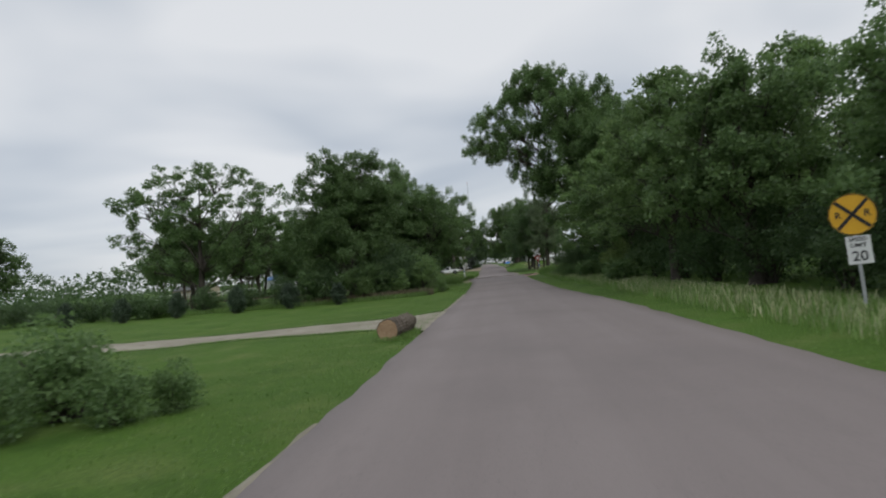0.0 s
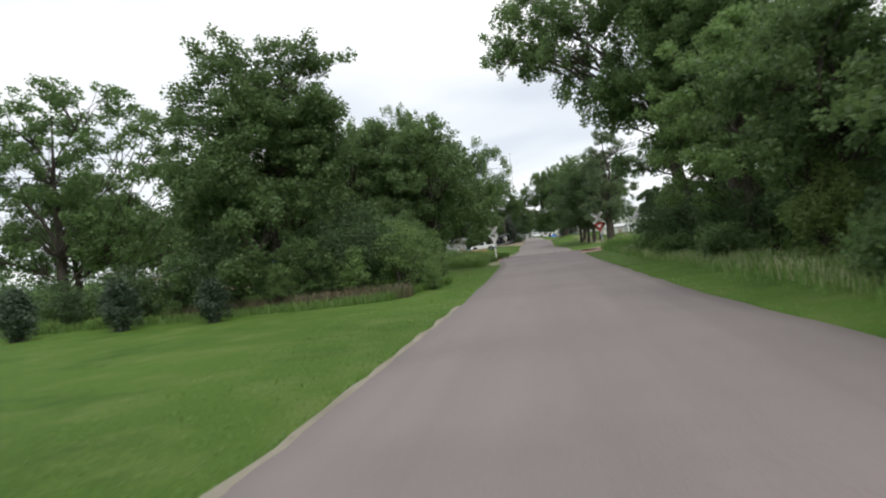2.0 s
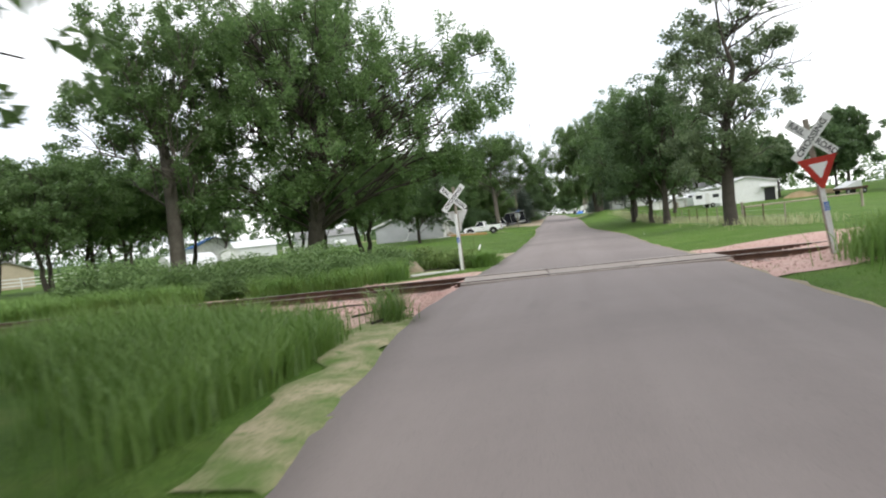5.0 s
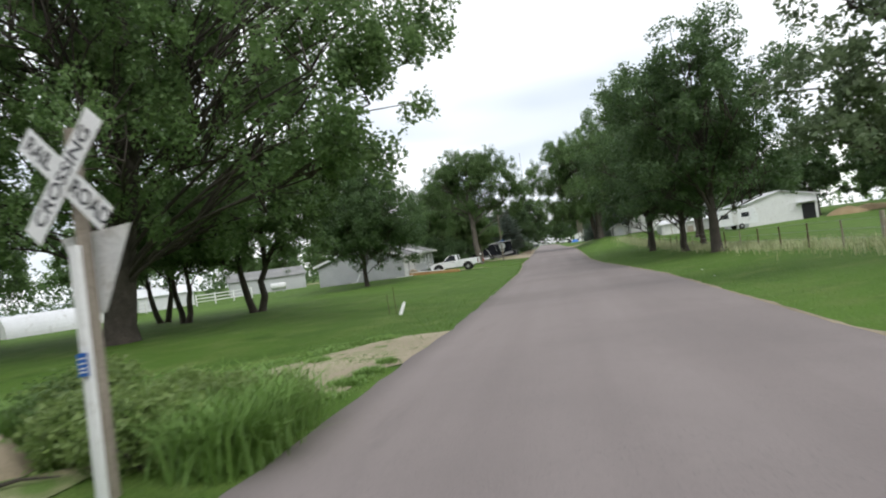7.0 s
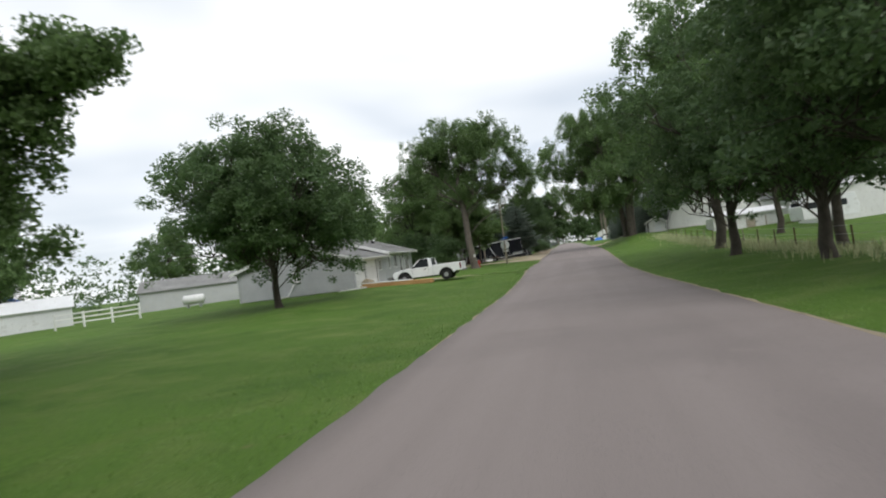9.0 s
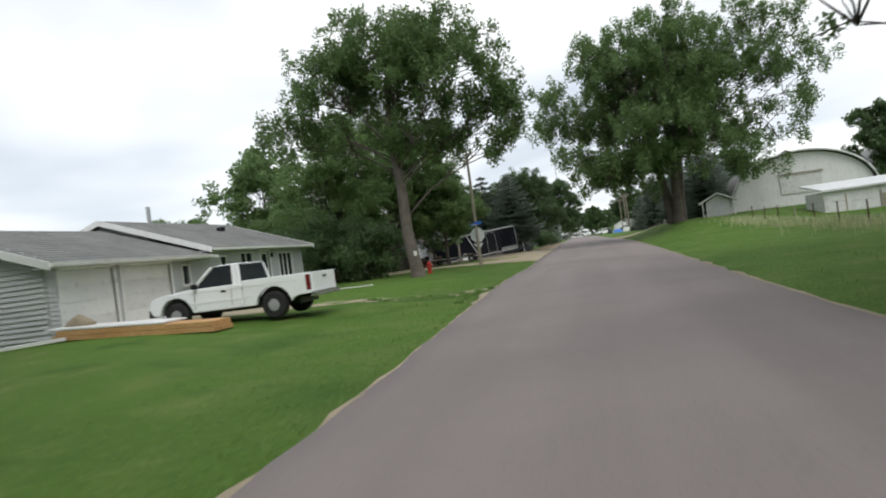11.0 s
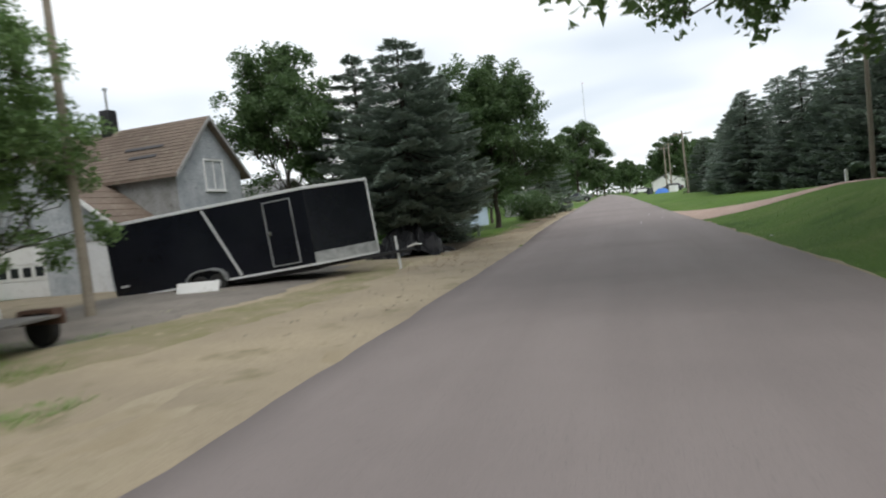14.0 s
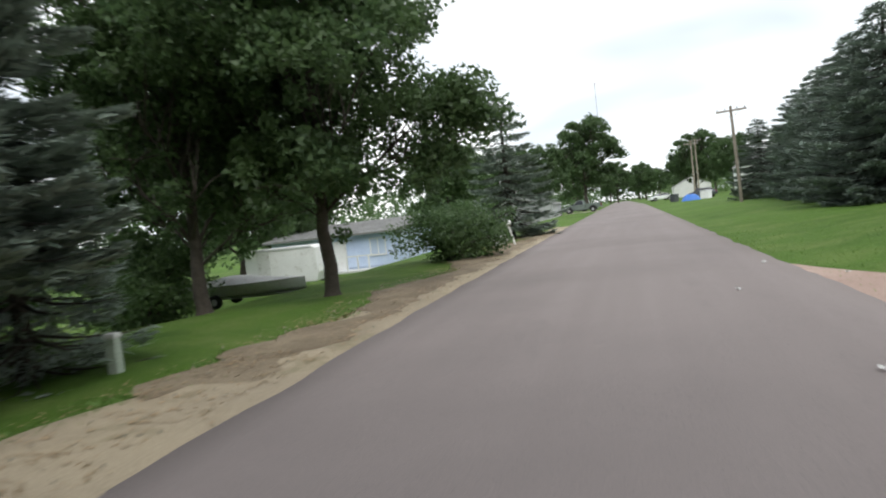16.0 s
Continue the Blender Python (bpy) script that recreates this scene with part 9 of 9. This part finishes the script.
for k, (x, y, s_) in enumerate([(-3.35, 83.4, 0.9), (-3.95, 83.6, 1.0), (-3.2, 84.2, 0.7), (-4.7, 82.9, 1.0), (-5.4, 84.0, 1.2)]):
    again(wd, (x, y), 67 * k, s_)
blades("tall_grass", "thin grass growing through the sandy patch", scatter(7000, 91, band(-5.3, -2.7, 84.9, 90.6, 3.0)), 0.07, 0.007, BLADE, 92, 0.9)
DRIVE_NEAR, DRIVE_FAR = ((-40, 16.9), (-8, 16.9), (-4.6, 17.0), (-3.0, 16.3), (-1.4, 14.8)), ((-40, 20.6), (-11, 20.3), (-4.8, 21.0), (-3.0, 21.6), (-1.4, 23.4))
blades("tall_grass", "grass fringe along the gravel driveway", scatter(9000, 81, lambda g: (lambda x: (x, table(DRIVE_NEAR, x) - 0.02 + 0.12 * g.normal() + 0.25 * noise.noise((x * 1.3, 2, 5))))(-1.8 - 16 * g.random() ** 1.4)), 0.08, 0.008, BLADE, 82, 0.8)
blades("tall_grass", "grass fringe along the driveway's far side", scatter(11000, 83, lambda g: (lambda x: (x, table(DRIVE_FAR, x) + 0.02 + 0.12 * g.normal() + 0.3 * noise.noise((x * 1.3, 9, 5))))(-1.8 - 16 * g.random() ** 1.4)), 0.08, 0.008, BLADE, 84, 0.8)
blades("leaf_litter", "dry leaves and twigs strewn along the verge", scatter(15000, 85, lambda g: (lambda y: (table(ROAD_L, y) - 0.15 - 1.5 * g.random() ** 0.6, y))(191 + 34 * g.random())), 0.055, 0.02, LITTER, 86, 1.6)
blades("tall_grass", "grass fringe along the verge", scatter(9000, 87, lambda g: (lambda y: (table(((194, -7.2), (199, -5.6), (206, -5.4), (240, -5.6)), y) + 0.28 * g.normal() + 0.3 * noise.noise((y * 0.8, 4, 2)), y))(194.5 + 32 * g.random())), 0.08, 0.008, BLADE, 88, 0.8)
blades("tall_grass", "ragged grass where the strip meets the gravel", scatter(9000, 93, lambda g: (lambda x: (x, table(((-20, 170.3), (-12, 170.0), (-9.0, 171.2), (-6.5, 172.5), (-4.4, 174.0)), x) + 0.22 + 0.3 * g.normal() + 0.3 * noise.noise((x * 1.1, 6, 3))))(-5.6 - 9 * g.random())), 0.09, 0.008, BLADE, 94, 0.8)
blades("weeds", "dry grass where the strip meets the gravel", scatter(5000, 95, lambda g: (lambda x: (x, table(((-20, 170.3), (-12, 170.0), (-9.0, 171.2), (-6.5, 172.5), (-4.4, 174.0)), x) - 0.1 + 0.3 * g.normal() + 0.3 * noise.noise((x * 1.1, 6, 3))))(-5.4 - 9 * g.random())), 0.07, 0.007, BLADE_DRY, 96, 0.9)
blades("weeds", "dry tufts on the gravel lot", scatter(2600, 61, clumps_at([(-12.5, 181.5, 0.9), (-10.5, 182.8, 0.8), (-9.0, 184.6, 0.9), (-8.0, 186.2, 0.9), (-7.6, 187.8, 0.7), (-6.4, 186.6, 0.8), (-6.0, 188.6, 0.7), (-5.2, 190.2, 0.5), (-11.2, 187.6, 0.8), (-8.8, 188.6, 0.7), (-7.0, 182.0, 0.8), (-9.6, 179.6, 0.7)])), 0.10, 0.008, BLADE_DRY, 62, 0.9)
blades("tall_grass", "green tufts at the lot's edge", scatter(1800, 63, clumps_at([(-11.6, 189.8, 0.6), (-10.2, 191.4, 0.7), (-9.0, 191.8, 0.5), (-12.4, 188.6, 0.7), (-9.4, 174.6, 0.8), (-11.0, 175.6, 0.9)])), 0.22, 0.008, BLADE, 64, 0.7)
g_l = np.random.default_rng(71)
litter_at = []
for _ in range(1300):
    y_l = 184 + 48 * g_l.random()
    x_l = table(ROAD_L, y_l) - 0.15 - 2.4 * g_l.random()
    litter_at.append((x_l, y_l, land(x_l, y_l) + 0.06))
v_l, q_l = leaf_quads(litter_at, 0.3, 6, 0.055, 0, 3.0)
v_l[:, 2] = np.repeat(np.array([land(x, y) + 0.062 for x, y in v_l.reshape(-1, 3, 3).mean(1)[:, :2]]), 3) + 0.3 * (v_l[:, 2] - np.repeat(v_l.reshape(-1, 3, 3).mean(1)[:, 2], 3))
tagged(cloud_mesh("fallen_leaves", v_l, q_l, LITTER), "brown fallen leaves on the sandy verge", "leaves", kind="stuff")
# lawn blades nearest the street
blades("lawn_blades", "short lawn grass along the street's edge", scatter(36000, 53, lambda g: (lambda y: (table(ROAD_L, y) - 0.18 - 3.2 * g.random() ** 1.6, y))(-2 + 165 * g.random())), 0.075, 0.006, BLADE, 54, 0.8)
blades("lawn_blades", "short lawn grass along the street's far edge", scatter(18000, 55, lambda g: (lambda y: (table(ROAD_R, y) + 0.18 + 2.6 * g.random() ** 1.5, y))(2 + 215 * g.random())), 0.075, 0.006, BLADE, 56, 0.8)
# shrub by the first stretch of lawn
w1 = shrub("willow_shrub", (-6.3, 5.6), 1.75, 0.8, "loose dark green shrub on the near lawn", LEAF_A, 60, 40, 0.11, "near shrubs", 21, 0.35)
again(w1, (-5.0, 4.9), 80, 0.62)
again(w1, (-6.6, 4.2), 150, 0.72)
again(w1, (-4.5, 5.6), 200, 0.5)
again(w1, (-7.6, 6.6), 260, 0.7)
# little cedars along the lawn
cd = shrub("cedar", (-10.6, 40.2), 1.72, 0.5, "small dark upright cedar in a row on the lawn", NEEDLE_D, 120, 60, 0.08, "cedar row", 25, 0.22, 0.75)
for k, (x, y, s) in enumerate([(-14.1, 40.1, 1.2), (-17.7, 39.5, 1.22), (-21.5, 38.5, 1.15), (-25.2, 38.0, 1.1), (-29.0, 37.6, 1.1)]):
    again(cd, (x, y), 60 * k, s)

# weedy bushes along the track
wd = shrub("weed_bush", (-6.6, 81.7), 1.25, 1.15, "rank leafy weeds beside the track", LEAF_W, 110, 40, 0.085, "track weeds", 33, 0.32)
for k, (x, y, s) in enumerate([(-7.6, 81.3, 1.1), (-8.9, 81.4, 1.0), (-10.2, 81.0, 1.15), (-11.6, 80.9, 1.05), (-13, 80.7, 1.2), (-14.5, 80.6, 1.1), (-16, 80.4, 1.2), (-7.2, 82.8, 1.1), (-9.6, 82.6, 1.1), (-12.2, 82.2, 1.2), (-14.8, 82, 1.2), (-17.6, 80.6, 1.2), (-5.7, 83.9, 0.8), (-3.9, 83.4, 0.6), (-7.4, 79.4, 0.9), (-8.8, 79.0, 1.0), (-10.4, 78.8, 1.0), (-6.4, 80.2, 0.9), (-12.0, 78.6, 1.0), (-13.8, 78.6, 1.1), (-6.9, 79.0, 0.7), (-8.0, 78.6, 0.85), (-9.6, 78.2, 0.8), (-11.2, 78.0, 0.9), (-8.2, 80.2, 1.1), (-9.7, 80.0, 1.15), (-11.2, 79.8, 1.1), (-12.8, 79.6, 1.15), (-15.2, 78.8, 1.1), (-16.6, 79.0, 1.2)]):
    again(wd, (x, y), 77 * k, s * (0.55 + 0.7 * (k * 0.618 % 1)))
